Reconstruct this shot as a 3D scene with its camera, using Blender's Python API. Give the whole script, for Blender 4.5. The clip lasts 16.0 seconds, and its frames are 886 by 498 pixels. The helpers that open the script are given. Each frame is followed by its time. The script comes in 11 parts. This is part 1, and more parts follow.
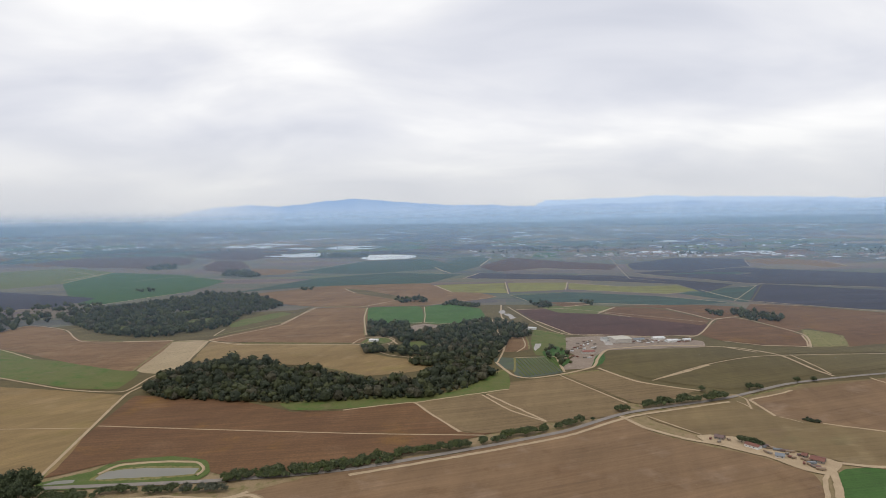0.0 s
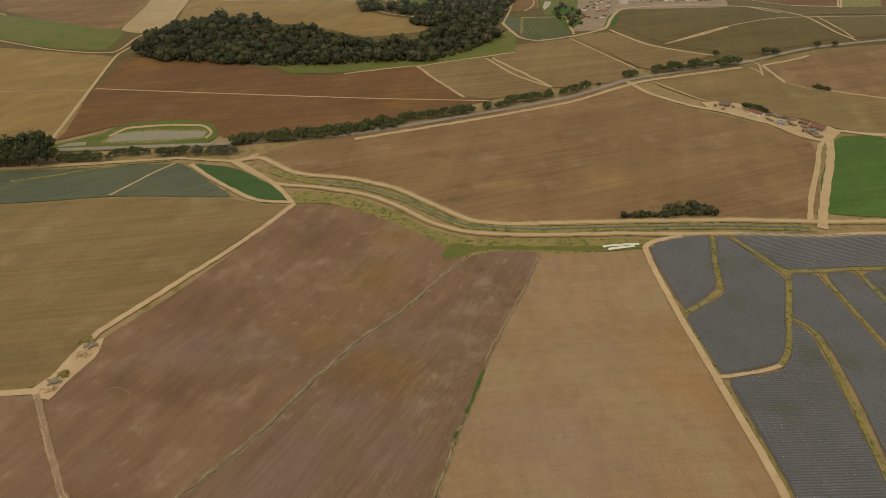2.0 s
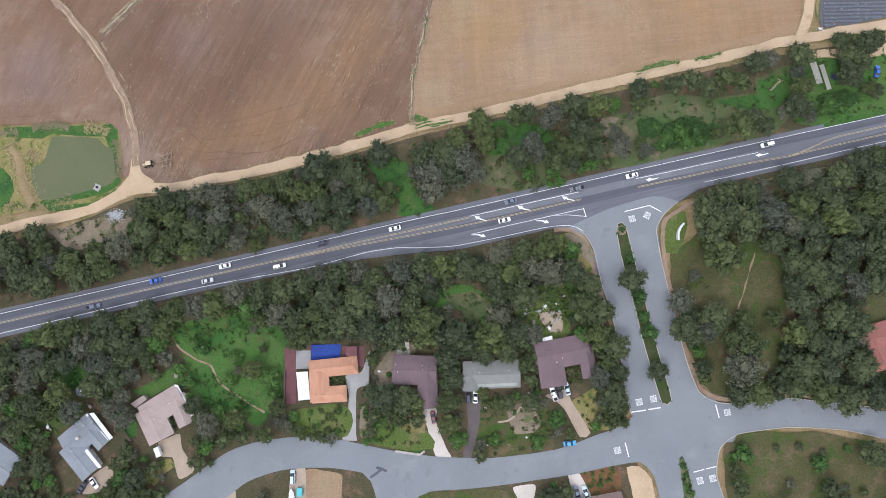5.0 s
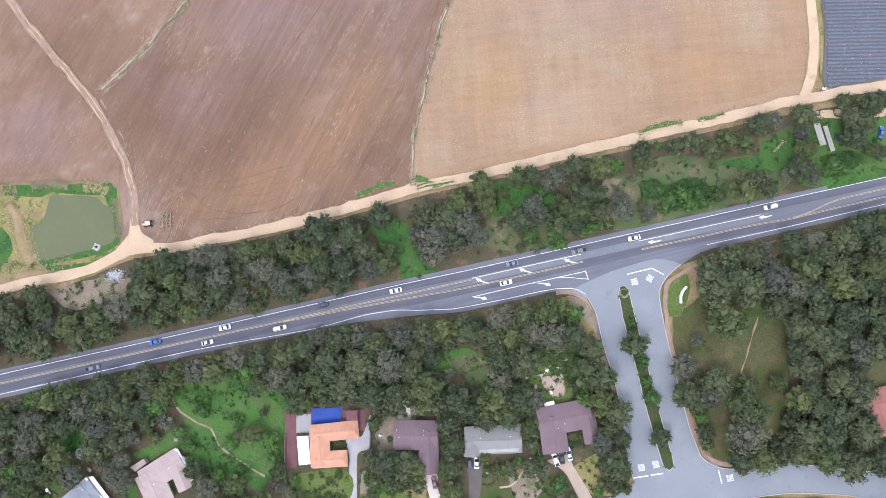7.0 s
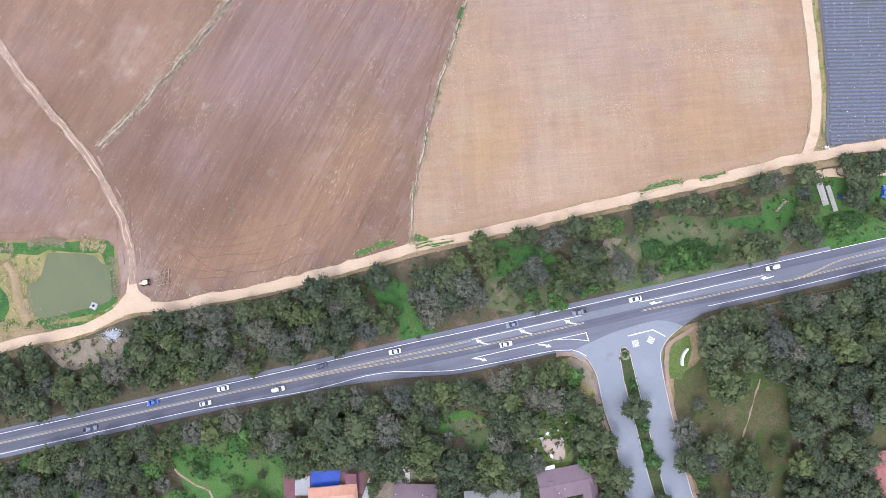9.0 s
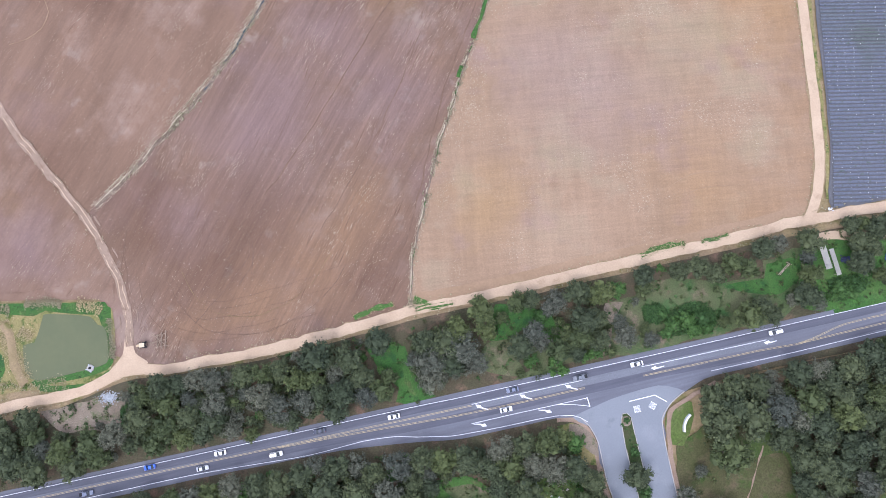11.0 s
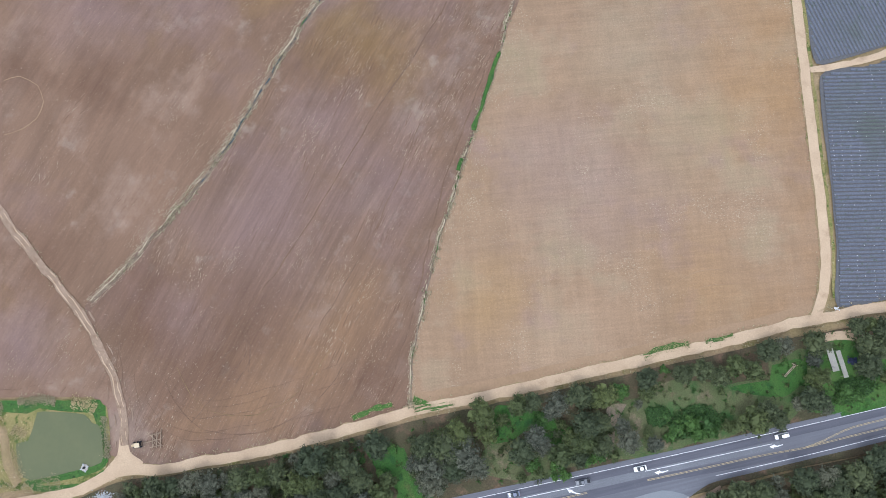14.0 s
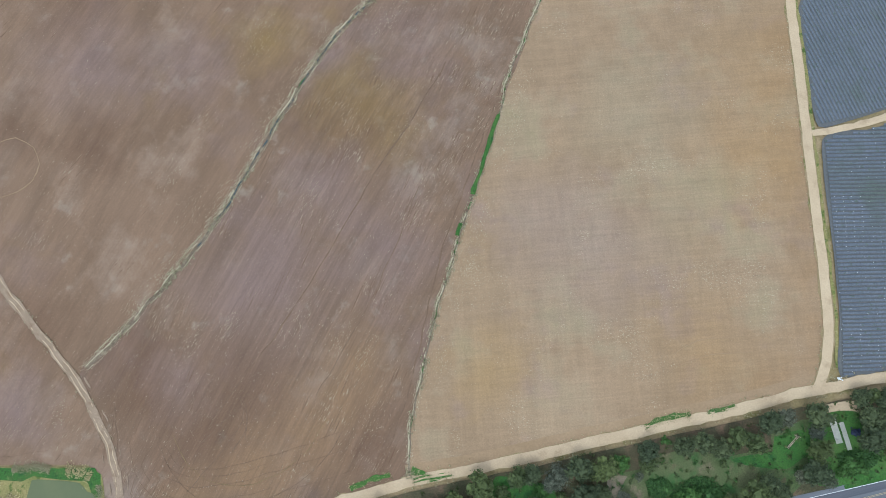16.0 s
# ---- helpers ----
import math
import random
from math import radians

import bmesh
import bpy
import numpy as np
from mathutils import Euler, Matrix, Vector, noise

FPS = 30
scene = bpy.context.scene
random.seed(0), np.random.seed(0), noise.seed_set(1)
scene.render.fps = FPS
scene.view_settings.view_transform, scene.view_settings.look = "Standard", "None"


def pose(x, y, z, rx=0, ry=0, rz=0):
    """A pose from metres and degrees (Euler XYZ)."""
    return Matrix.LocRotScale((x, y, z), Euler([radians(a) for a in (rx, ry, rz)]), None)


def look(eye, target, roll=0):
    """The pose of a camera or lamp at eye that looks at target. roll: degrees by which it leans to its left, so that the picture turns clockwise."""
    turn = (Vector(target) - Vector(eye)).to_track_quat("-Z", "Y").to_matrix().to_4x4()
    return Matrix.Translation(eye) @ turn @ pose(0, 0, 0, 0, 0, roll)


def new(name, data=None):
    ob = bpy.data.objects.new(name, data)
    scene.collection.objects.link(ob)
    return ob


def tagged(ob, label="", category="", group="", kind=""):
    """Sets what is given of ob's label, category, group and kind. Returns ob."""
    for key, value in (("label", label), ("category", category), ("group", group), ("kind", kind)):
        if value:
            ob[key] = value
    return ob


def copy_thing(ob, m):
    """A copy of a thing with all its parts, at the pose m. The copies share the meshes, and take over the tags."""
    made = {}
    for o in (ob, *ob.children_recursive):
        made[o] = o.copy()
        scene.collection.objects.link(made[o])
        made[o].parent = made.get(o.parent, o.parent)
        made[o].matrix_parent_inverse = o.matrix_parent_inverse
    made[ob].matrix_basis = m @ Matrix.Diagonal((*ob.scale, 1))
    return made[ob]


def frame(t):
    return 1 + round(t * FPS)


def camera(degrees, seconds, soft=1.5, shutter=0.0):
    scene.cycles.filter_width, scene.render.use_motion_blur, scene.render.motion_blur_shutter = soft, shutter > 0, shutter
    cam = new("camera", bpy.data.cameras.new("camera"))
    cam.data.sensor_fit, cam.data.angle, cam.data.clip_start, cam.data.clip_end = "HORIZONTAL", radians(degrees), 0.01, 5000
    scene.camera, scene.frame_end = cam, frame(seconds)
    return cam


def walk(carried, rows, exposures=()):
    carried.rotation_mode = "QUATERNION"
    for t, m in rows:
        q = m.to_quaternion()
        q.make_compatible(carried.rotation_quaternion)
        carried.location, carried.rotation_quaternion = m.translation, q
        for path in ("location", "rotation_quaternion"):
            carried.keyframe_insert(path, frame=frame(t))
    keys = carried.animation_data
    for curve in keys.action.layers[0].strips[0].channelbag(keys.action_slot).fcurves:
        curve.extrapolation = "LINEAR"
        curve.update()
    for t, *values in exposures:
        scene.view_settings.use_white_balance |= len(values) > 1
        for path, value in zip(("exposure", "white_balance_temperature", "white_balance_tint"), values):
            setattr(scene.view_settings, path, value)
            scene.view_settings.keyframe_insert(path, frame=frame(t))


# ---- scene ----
cam = camera(70.71, 16.0, soft=0.9)
PATH = [
    (0.0, 8.67, -74.43, 232.17, 87.25, -0.48, -0.94),
    (0.5, 7.41, -70.71, 232.09, 85.00, -0.42, -0.98),
    (1.0, 6.15, -66.80, 232.04, 80.27, -0.29, -0.92),
    (1.5, 4.90, -62.38, 232.03, 68.52, -0.19, -0.85),
    (2.0, 3.68, -57.36, 232.09, 56.81, -0.13, -0.70),
    (2.5, 2.73, -51.94, 232.36, 45.22, 0.03, -0.43),
    (3.0, 2.10, -46.46, 232.63, 33.88, -0.05, -0.27),
    (3.5, 1.57, -40.97, 232.93, 22.67, -0.12, -0.21),
    (4.0, 1.24, -35.47, 233.25, 11.58, -0.43, 0.11),
    (4.2, 1.16, -33.23, 233.37, 7.52, -0.69, 0.27),
    (4.3, 1.14, -32.01, 233.42, 6.40, -0.69, 0.27),
    (4.4, 1.12, -30.80, 233.48, 5.98, -0.69, 0.28),
    (4.6, 1.08, -28.36, 233.58, 5.78, -0.70, 0.28),
    (5.5, 0.92, -17.42, 234.06, 5.76, -0.71, 0.30),
    (6.5, 0.73, -5.25, 234.59, 5.74, -0.73, 0.32),
    (7.0, 0.78, 0.66, 234.79, 5.63, -0.60, 0.18),
    (7.5, 0.88, 6.53, 234.96, 5.56, -0.35, -0.09),
    (8.0, 1.07, 12.38, 235.07, 5.51, -0.17, -0.26),
    (8.5, 1.29, 18.20, 235.17, 5.50, 0.05, -0.49),
    (9.0, 1.51, 24.02, 235.25, 5.52, 0.23, -0.70),
    (11.5, 2.40, 53.08, 235.23, 5.74, 1.16, -1.70),
    (12.0, 2.54, 59.03, 235.22, 5.79, 1.29, -1.85),
    (12.5, 2.64, 65.03, 235.23, 5.82, 1.41, -1.96),
    (13.0, 2.71, 71.04, 235.24, 5.88, 1.51, -2.09),
    (13.5, 2.82, 77.07, 235.23, 5.94, 1.59, -2.17),
    (14.0, 2.96, 83.12, 235.23, 6.02, 1.70, -2.25),
    (14.5, 3.13, 89.17, 235.26, 6.08, 1.82, -2.28),
    (15.0, 3.34, 95.23, 235.32, 6.15, 1.86, -2.31),
    (15.5, 3.55, 101.30, 235.40, 6.22, 1.93, -2.41),
    (16.0, 3.80, 107.36, 235.53, 6.31, 1.94, -2.46),
]
EXPOSURES = (
    (0.0, 0.00, 6500, 10), (0.5, -0.04, 6500, 10), (1.0, -0.06, 6700, 9), (1.5, -0.12, 7900, 7), (2.0, -0.15, 9300, 5), (2.5, -0.11, 9400, 5), (3.0, -0.04, 8300, 5), (3.5, 0.04, 7700, 7), (4.0, 0.26, 6500, 10), (4.4, 0.50, 6100, 10), (6.3, 1.12, 5800, 16),
    (7.0, 1.25, 5700, 16), (7.5, 1.29, 5650, 17), (9.0, 1.33, 5550, 18), (11.5, 1.06, 5450, 20), (13.0, 0.94, 5500, 18), (14.0, 0.85, 5600, 10), (15.0, 0.78, 5520, 4), (16.0, 0.73, 5420, -2))
walk(cam, [(t, pose(x, y, z, a, 0, yaw) @ pose(0, 0, 0, 0, 0, roll)) for t, x, y, z, a, yaw, roll in PATH],
     exposures=EXPOSURES)

# ---- world and sun: a bright, broken overcast ----
SUN_UP, SUN_ROUND = radians(58), radians(215)
world = bpy.data.worlds.new("overcast_sky")
scene.world = world
world.use_nodes = True
wn, wl = world.node_tree.nodes, world.node_tree.links
wn.clear()
w_out, w_bg = wn.new("ShaderNodeOutputWorld"), wn.new("ShaderNodeBackground")
sky = wn.new("ShaderNodeTexSky")
sky.sky_type, sky.sun_disc, sky.sun_elevation, sky.sun_rotation = "NISHITA", False, SUN_UP, SUN_ROUND
sky.dust_density, sky.altitude = 3.0, 250
dim = wn.new("ShaderNodeMix")
dim.data_type, dim.blend_type = "RGBA", "MULTIPLY"
dim.inputs[0].default_value = 1.0
dim.inputs[7].default_value = (0.1, 0.1, 0.1, 1)
wl.new(sky.outputs[0], dim.inputs[6])
w_co = wn.new("ShaderNodeTexCoord")
w_sep = wn.new("ShaderNodeSeparateXYZ")
wl.new(w_co.outputs["Generated"], w_sep.inputs[0])
# a cloud deck: the way is divided by its height, so that the clouds flatten towards the horizon
w_up = wn.new("ShaderNodeMath")
w_up.operation, w_up.inputs[1].default_value = "ADD", 0.30
w_abs = wn.new("ShaderNodeMath")
w_abs.operation = "ABSOLUTE"
wl.new(w_sep.outputs[2], w_abs.inputs[0])
wl.new(w_abs.outputs[0], w_up.inputs[0])
w_div = wn.new("ShaderNodeVectorMath")
w_div.operation = "DIVIDE"
w_comb = wn.new("ShaderNodeCombineXYZ")
for k in range(3):
    wl.new(w_up.outputs[0], w_comb.inputs[k])
wl.new(w_co.outputs["Generated"], w_div.inputs[0])
wl.new(w_comb.outputs[0], w_div.inputs[1])
w_map = wn.new("ShaderNodeMapping")
w_map.inputs["Scale"].default_value = (0.8, 1.25, 0.3)
w_map.inputs["Location"].default_value = (1.3, 0.4, 0.0)
wl.new(w_div.outputs[0], w_map.inputs[0])
w_noise = wn.new("ShaderNodeTexNoise")
w_noise.inputs["Scale"].default_value, w_noise.inputs["Detail"].default_value = 1.5, 5
w_noise.inputs["Roughness"].default_value, w_noise.inputs["Distortion"].default_value = 0.45, 0.35
wl.new(w_map.outputs[0], w_noise.inputs[0])
w_ramp = wn.new("ShaderNodeValToRGB")
for spot, tone in ((0.33, (0.70, 0.72, 0.80, 1)), (0.45, (0.82, 0.83, 0.89, 1)), (0.55, (0.93, 0.93, 0.96, 1)), (0.66, (1.10, 1.09, 1.08, 1))):
    e = w_ramp.color_ramp.elements.new(spot)
    e.color = tone
w_ramp.color_ramp.elements.remove(w_ramp.color_ramp.elements[0])
w_ramp.color_ramp.elements.remove(w_ramp.color_ramp.elements[-1])
wl.new(w_noise.outputs[0], w_ramp.inputs[0])
w_mix = wn.new("ShaderNodeMix")
w_mix.data_type = "RGBA"
w_mix.inputs[0].default_value = 0.9
wl.new(dim.outputs[2], w_mix.inputs[6])
# the deck thins into even, creamy air low down, all round
w_low = wn.new("ShaderNodeMapRange")
w_low.interpolation_type = "SMOOTHSTEP"
for k, value in enumerate((0.0, 0.16, 0.85, 0.0)):
    w_low.inputs[k + 1].default_value = value
wl.new(w_abs.outputs[0], w_low.inputs[0])
w_haze = wn.new("ShaderNodeMix")
w_haze.data_type = "RGBA"
w_haze.inputs[7].default_value = (0.73, 0.745, 0.775, 1)
wl.new(w_low.outputs[0], w_haze.inputs[0])
wl.new(w_ramp.outputs[0], w_haze.inputs[6])
wl.new(w_haze.outputs[2], w_mix.inputs[7])
wl.new(w_mix.outputs[2], w_bg.inputs[0])
w_bg.inputs[1].default_value = 1.0
wl.new(w_bg.outputs[0], w_out.inputs[0])

sun_data = bpy.data.lights.new("sun", "SUN")
sun_data.energy, sun_data.angle, sun_data.color = 0.8, radians(14), (1.0, 0.95, 0.87)
sun = new("sun", sun_data)
sun.matrix_world = look(Vector((math.sin(SUN_ROUND) * math.cos(SUN_UP), math.cos(SUN_ROUND) * math.cos(SUN_UP), math.sin(SUN_UP))) * 900, (0, 0, 0))


# ---- the lie of the land: a gentle slope down to the canal, level farmland, then a rise to the foothills ----
# all places are given on a level plan; lay() takes them to the sloping ground
CX, CY, EYE, LEVEL, RIM = 8.0, -68.0, 231.5, 2500.0, 4850.0
EAST_BY = (-0.033, 1.073, -0.304, -1.706, -0.688, 1.084, 0.353, 0.438, 1.158, 0.007)
NORTH_BY = (0.287, -0.444, 0.765, -0.148, -1.908, -0.768, 0.037, 0.129, 0.337, 0.950)
HEIGHT = (-2.031, 5.315, 0.717, -1.355, 0.676, 0.523, -0.448, 0.791, -1.306, -1.382)
PLAIN = -9.0
PLAN_TOP, LAND_TOP = np.array((5.20, -59.50, 231.53)), np.array((4.55, -61.25, 232.05))
WIDEN = (LAND_TOP[2] - PLAIN) / PLAN_TOP[2]


def ease(t):
    t = np.clip(t, 0.0, 1.0)
    return t * t * (3 - 2 * t)


def lay_all(places, rise=0.0):
    """Many places of the level plan, as places on the land, each raised by its rise."""
    p = np.asarray(places, float).reshape(-1, 2)
    d = np.maximum(np.hypot(p[:, 0] - CX, p[:, 1] - CY), 1e-6)
    s = np.where(d <= LEVEL, 1.0, (LEVEL + (RIM - LEVEL) * (1 - LEVEL / np.maximum(d, LEVEL))) / d)
    far = np.stack([CX + (p[:, 0] - CX) * s, CY + (p[:, 1] - CY) * s, EYE * (1 - s)], 1)
    far = LAND_TOP + WIDEN * (far - PLAN_TOP)
    u, v = (mid + soft * np.tanh(np.maximum(np.abs(c - mid) - flat, 0) / soft) * np.sign(c - mid) + np.clip(c - mid, -flat, flat) for c, mid, flat, soft in ((p[:, 0] / 100, 0.0, 1.6, 0.35), (p[:, 1] / 100, 0.52, 1.55, 0.35)))
    base = np.stack([np.ones_like(u), u, v, u * u, u * v, v * v, u**3, u * u * v, u * v * v, v**3], 1)
    near = np.stack([p[:, 0] + base @ np.array(EAST_BY), p[:, 1] + base @ np.array(NORTH_BY), base @ np.array(HEIGHT)], 1)
    share = (ease((285 - p[:, 1]) / 85) * ease((300 - np.abs(p[:, 0])) / 115) * ease((p[:, 1] + 420) / 240))[:, None]
    out = far * (1 - share) + near * share
    out[:, 2] += rise
    return out


def lay(x, y, dz=0.0):
    return Vector(lay_all(((x, y),), dz)[0])


def on_land(spots):
    """Spots given as (place, reach, tone, strength), with their places taken to the land."""
    return tuple((tuple(lay(*place).to_2d()), *rest) for place, *rest in spots)


# ---- materials ----
def mat(name, base, alt, big=40.0, small=1.2, third=None, third_scale=14.0, third_at=0.6, third_soft=0.1, streak=None,
        fleck=None, fleck_scale=2.0, fleck_at=0.68, rough=0.9, bump=0.4, metal=0.0, vary=0.0, local=False, spec=0.25, grain=0.28, patches=(), streaks=(), scratches=(), spots=()):
    """A weathered surface: two colours at a large scale, a third in patches, flecks, grain at a small one, and relief."""
    m = bpy.data.materials.new(name)
    m.use_nodes = True
    n, l = m.node_tree.nodes, m.node_tree.links
    bsdf = n["Principled BSDF"]
    bsdf.inputs["Roughness"].default_value = rough
    bsdf.inputs["Metallic"].default_value = metal
    bsdf.inputs["Specular IOR Level"].default_value = spec
    if local:
        co = n.new("ShaderNodeTexCoord").outputs["Object"]
    else:
        co = n.new("ShaderNodeNewGeometry").outputs["Position"]

    def noise_of(scale, detail=4.0, source=None, rough_n=0.55):
        t = n.new("ShaderNodeTexNoise")
        t.inputs["Scale"].default_value, t.inputs["Detail"].default_value, t.inputs["Roughness"].default_value = 1.0 / scale, detail, rough_n
        l.new(source or co, t.inputs[0])
        return t.outputs[0]

    def span(value, low, high, to_low=0.0, to_high=1.0):
        r = n.new("ShaderNodeMapRange")
        for k, v in enumerate((low, high, to_low, to_high)):
            r.inputs[k + 1].default_value = v
        l.new(value, r.inputs[0])
        return r.outputs[0]

    def blend(fac, a, b, kind="MIX"):
        x = n.new("ShaderNodeMix")
        x.data_type, x.blend_type = "RGBA", kind
        for socket, v in ((x.inputs[0], fac), (x.inputs[6], a), (x.inputs[7], b)):
            if isinstance(v, (int, float)):
                socket.default_value = v
            elif isinstance(v, tuple):
                socket.default_value = (*v, 1)
            else:
                l.new(v, socket)
        return x.outputs[2]

    col = blend(span(noise_of(big, 5), 0.33, 0.67), base, alt)
    if third:
        col = blend(span(noise_of(third_scale, 6, None, 0.62), third_at, third_at + third_soft), col, third)
    for tone, scale, at, soft in patches:
        col = blend(span(noise_of(scale, 5, None, 0.6), at, at + soft), col, tone)
    for (px, py), reach, tone, much in on_land(spots):
        away = n.new("ShaderNodeVectorMath")
        away.operation = "DISTANCE"
        away.inputs[1].default_value = (px, py, 0)
        level = n.new("ShaderNodeVectorMath")
        level.operation = "MULTIPLY"
        level.inputs[1].default_value = (1, 1, 0)
        l.new(co, level.inputs[0])
        l.new(level.outputs[0], away.inputs[0])
        ragged = n.new("ShaderNodeMath")
        ragged.operation = "MULTIPLY_ADD"
        ragged.inputs[1].default_value = reach * 1.5
        l.new(noise_of(reach * 0.6, 5), ragged.inputs[0])
        l.new(away.outputs["Value"], ragged.inputs[2])
        col = blend(span(ragged.outputs[0], reach * 1.9, reach * 0.7, 0.0, much), col, tone)
    for angle, width, length, depth in ((streak,) if streak else ()) + tuple(streaks):
        mp = n.new("ShaderNodeMapping")
        mp.vector_type = "TEXTURE"
        mp.inputs["Rotation"].default_value = (0, 0, radians(angle))
        mp.inputs["Scale"].default_value = (length, width, 1)
        l.new(co, mp.inputs[0])
        lines = noise_of(1.0, 3, mp.outputs[0])
        col = blend(1.0, col, blend(span(lines, 0.3, 0.7), (1 - depth,) * 3, (1 + depth * 0.8,) * 3), "MULTIPLY")
    if fleck:
        col = blend(span(noise_of(fleck_scale, 5, None, 0.7), fleck_at, fleck_at + 0.06), col, fleck)
    for angle, width, length, tone, at in scratches:
        mp = n.new("ShaderNodeMapping")
        mp.vector_type = "TEXTURE"
        mp.inputs["Rotation"].default_value = (0, 0, radians(angle))
        mp.inputs["Scale"].default_value = (length, width, 1)
        l.new(co, mp.inputs[0])
        where = n.new("ShaderNodeMath")
        where.operation = "MULTIPLY"
        l.new(noise_of(1.0, 3, mp.outputs[0], 0.6), where.inputs[0])
        l.new(span(noise_of(22, 3), 0.3, 0.65, 0.82, 1.08), where.inputs[1])
        col = blend(span(where.outputs[0], at, at + 0.07), col, tone)
    fine = noise_of(small, 6, None, 0.65)
    col = blend(1.0, col, blend(span(fine, 0.25, 0.75), (1 - grain,) * 3, (1 + grain,) * 3), "MULTIPLY")
    if vary:
        info = n.new("ShaderNodeObjectInfo").outputs["Random"]
        col = blend(1.0, col, blend(info, (1 - vary,) * 3, (1 + vary,) * 3), "MULTIPLY")
    l.new(col, bsdf.inputs["Base Color"])
    if bump:
        b = n.new("ShaderNodeBump")
        b.inputs["Strength"].default_value, b.inputs["Distance"].default_value = bump, min(small, 1.0) * 0.4
        l.new(fine, b.inputs["Height"])
        l.new(b.outputs[0], bsdf.inputs["Normal"])
    return m


M = {}
# soils: bare ploughed earth in several tones
PURPLE, OCHRE, RUSSET, UMBER, STRAW = (0.168, 0.111, 0.095), (0.176, 0.110, 0.043), (0.186, 0.112, 0.062), (0.105, 0.058, 0.035), (0.284, 0.219, 0.150)
BROWN_SPOTS = tuple(zip([(-31.0, 186.2), (-41.7, 177.2), (-69.6, 118.3), (-21.1, 131.7), (-47.5, 155.1), (-86.0, 62.1), (-72.2, 78.6), (-25.9, 62.9), (-110.3, 86.3), (-14.2, 215.7)], (26, 22, 34, 26, 22, 38, 26, 26, 24, 22), (OCHRE, UMBER, PURPLE, PURPLE, PURPLE, UMBER, UMBER, UMBER, UMBER, PURPLE), (0.95, 0.6, 0.9, 0.85, 0.75, 0.6, 0.4, 0.5, 0.8, 0.6))) + tuple(zip([(-47.1, 62.5), (-36.5, 75.7), (-76.9, 43.1), (-59.6, 40.9), (-28.0, 88.0), (-66.4, 53.9), (-90.0, 40.0), (-95.5, 82.7), (-25.4, 58.1)], (20, 18, 15, 15, 16, 16, 13, 17, 10), (RUSSET,) * 7 + (PURPLE, UMBER), (0.8,) * 7 + (0.6, 0.7)))
MAUVE_SPOTS = tuple(zip([(-69.1, 212.8), (-136.8, 202.9), (-132.4, 169.4), (-163.3, 175.7), (-99.3, 201.1), (-151.5, 104.6), (-157.4, 71.3)] + [(-42.3, 269.4), (-82.7, 317.1), (-142.3, 233.9), (-27.4, 315.4)], (17, 28, 18, 18, 20, 18, 20, 26, 30, 34, 20), (OCHRE, PURPLE, UMBER, UMBER, PURPLE, UMBER, PURPLE, OCHRE, UMBER, UMBER, OCHRE), (0.85, 0.9, 0.75, 0.75, 0.8, 0.65, 0.9, 0.85, 0.75, 0.65, 0.75)))
TAN_SPOTS = tuple(zip([(132.8, 215.0), (133.0, 197.0), (133.8, 178.0), (134.6, 160.0), (135.6, 142.0), (137.0, 124.0), (137.4, 106.0), (135.0, 91.0), (122.0, 84.0)] + [(120.4, 168.1), (125.9, 203.8), (99.1, 93.2), (57.6, 132.7), (75.4, 185.2), (19.6, 88.1), (38.5, 145.3), (89.8, 146.0), (46.6, 65.9)], (11,) * 9 + (28, 32, 26, 34, 30, 18, 22, 20, 20), ((0.236, 0.146, 0.078),) * 9 + ((0.267, 0.159, 0.067),) * 3 + ((0.237, 0.168, 0.129), (0.258, 0.194, 0.125), (0.267, 0.168, 0.073), (0.232, 0.163, 0.125), (0.258, 0.189, 0.116), (0.284, 0.202, 0.129)), (0.7,) * 9 + (0.6, 0.4, 0.4, 0.8, 0.7, 0.6, 0.7, 0.6, 0.7)))
M["soil_mauve"] = mat("soil_mauve", (0.180, 0.113, 0.074), (0.144, 0.088, 0.055), 55, 0.6, (0.215, 0.146, 0.105), 26, 0.5, 0.2, (60, 4.0, 30, 0.06), (0.237, 0.172, 0.125), 0.8, 0.63,
                      bump=0.2, grain=0.11, patches=((PURPLE, 75, 0.56, 0.2), (OCHRE, 60, 0.62, 0.2), (UMBER, 40, 0.60, 0.22), ((0.222, 0.165, 0.124), 13, 0.61, 0.16), (UMBER, 16, 0.64, 0.2)), streaks=((57, 0.7, 14, 0.06), (74, 10, 110, 0.09), (66, 2.4, 60, 0.06)), scratches=((60, 0.4, 2.5, STRAW, 0.68), (52, 0.4, 18, UMBER, 0.67)), spots=MAUVE_SPOTS)
M["soil_brown"] = mat("soil_brown", (0.166, 0.104, 0.069), (0.134, 0.083, 0.052), 50, 0.6, (0.198, 0.138, 0.105), 24, 0.5, 0.2, (60, 3.5, 60, 0.08), (0.232, 0.172, 0.129), 0.8, 0.62,
                      bump=0.2, grain=0.12, patches=((PURPLE, 55, 0.51, 0.2), (UMBER, 34, 0.60, 0.22), ((0.218, 0.168, 0.128), 10, 0.60, 0.16), (UMBER, 14, 0.64, 0.2)), streaks=((61, 0.6, 18, 0.08), (58, 8, 110, 0.08), (64, 2.0, 70, 0.09)), scratches=((63, 0.4, 2.6, STRAW, 0.655), (66, 0.45, 26, UMBER, 0.645), (48, 0.4, 2.0, STRAW, 0.68), (75, 0.4, 14, UMBER, 0.67)), spots=BROWN_SPOTS)
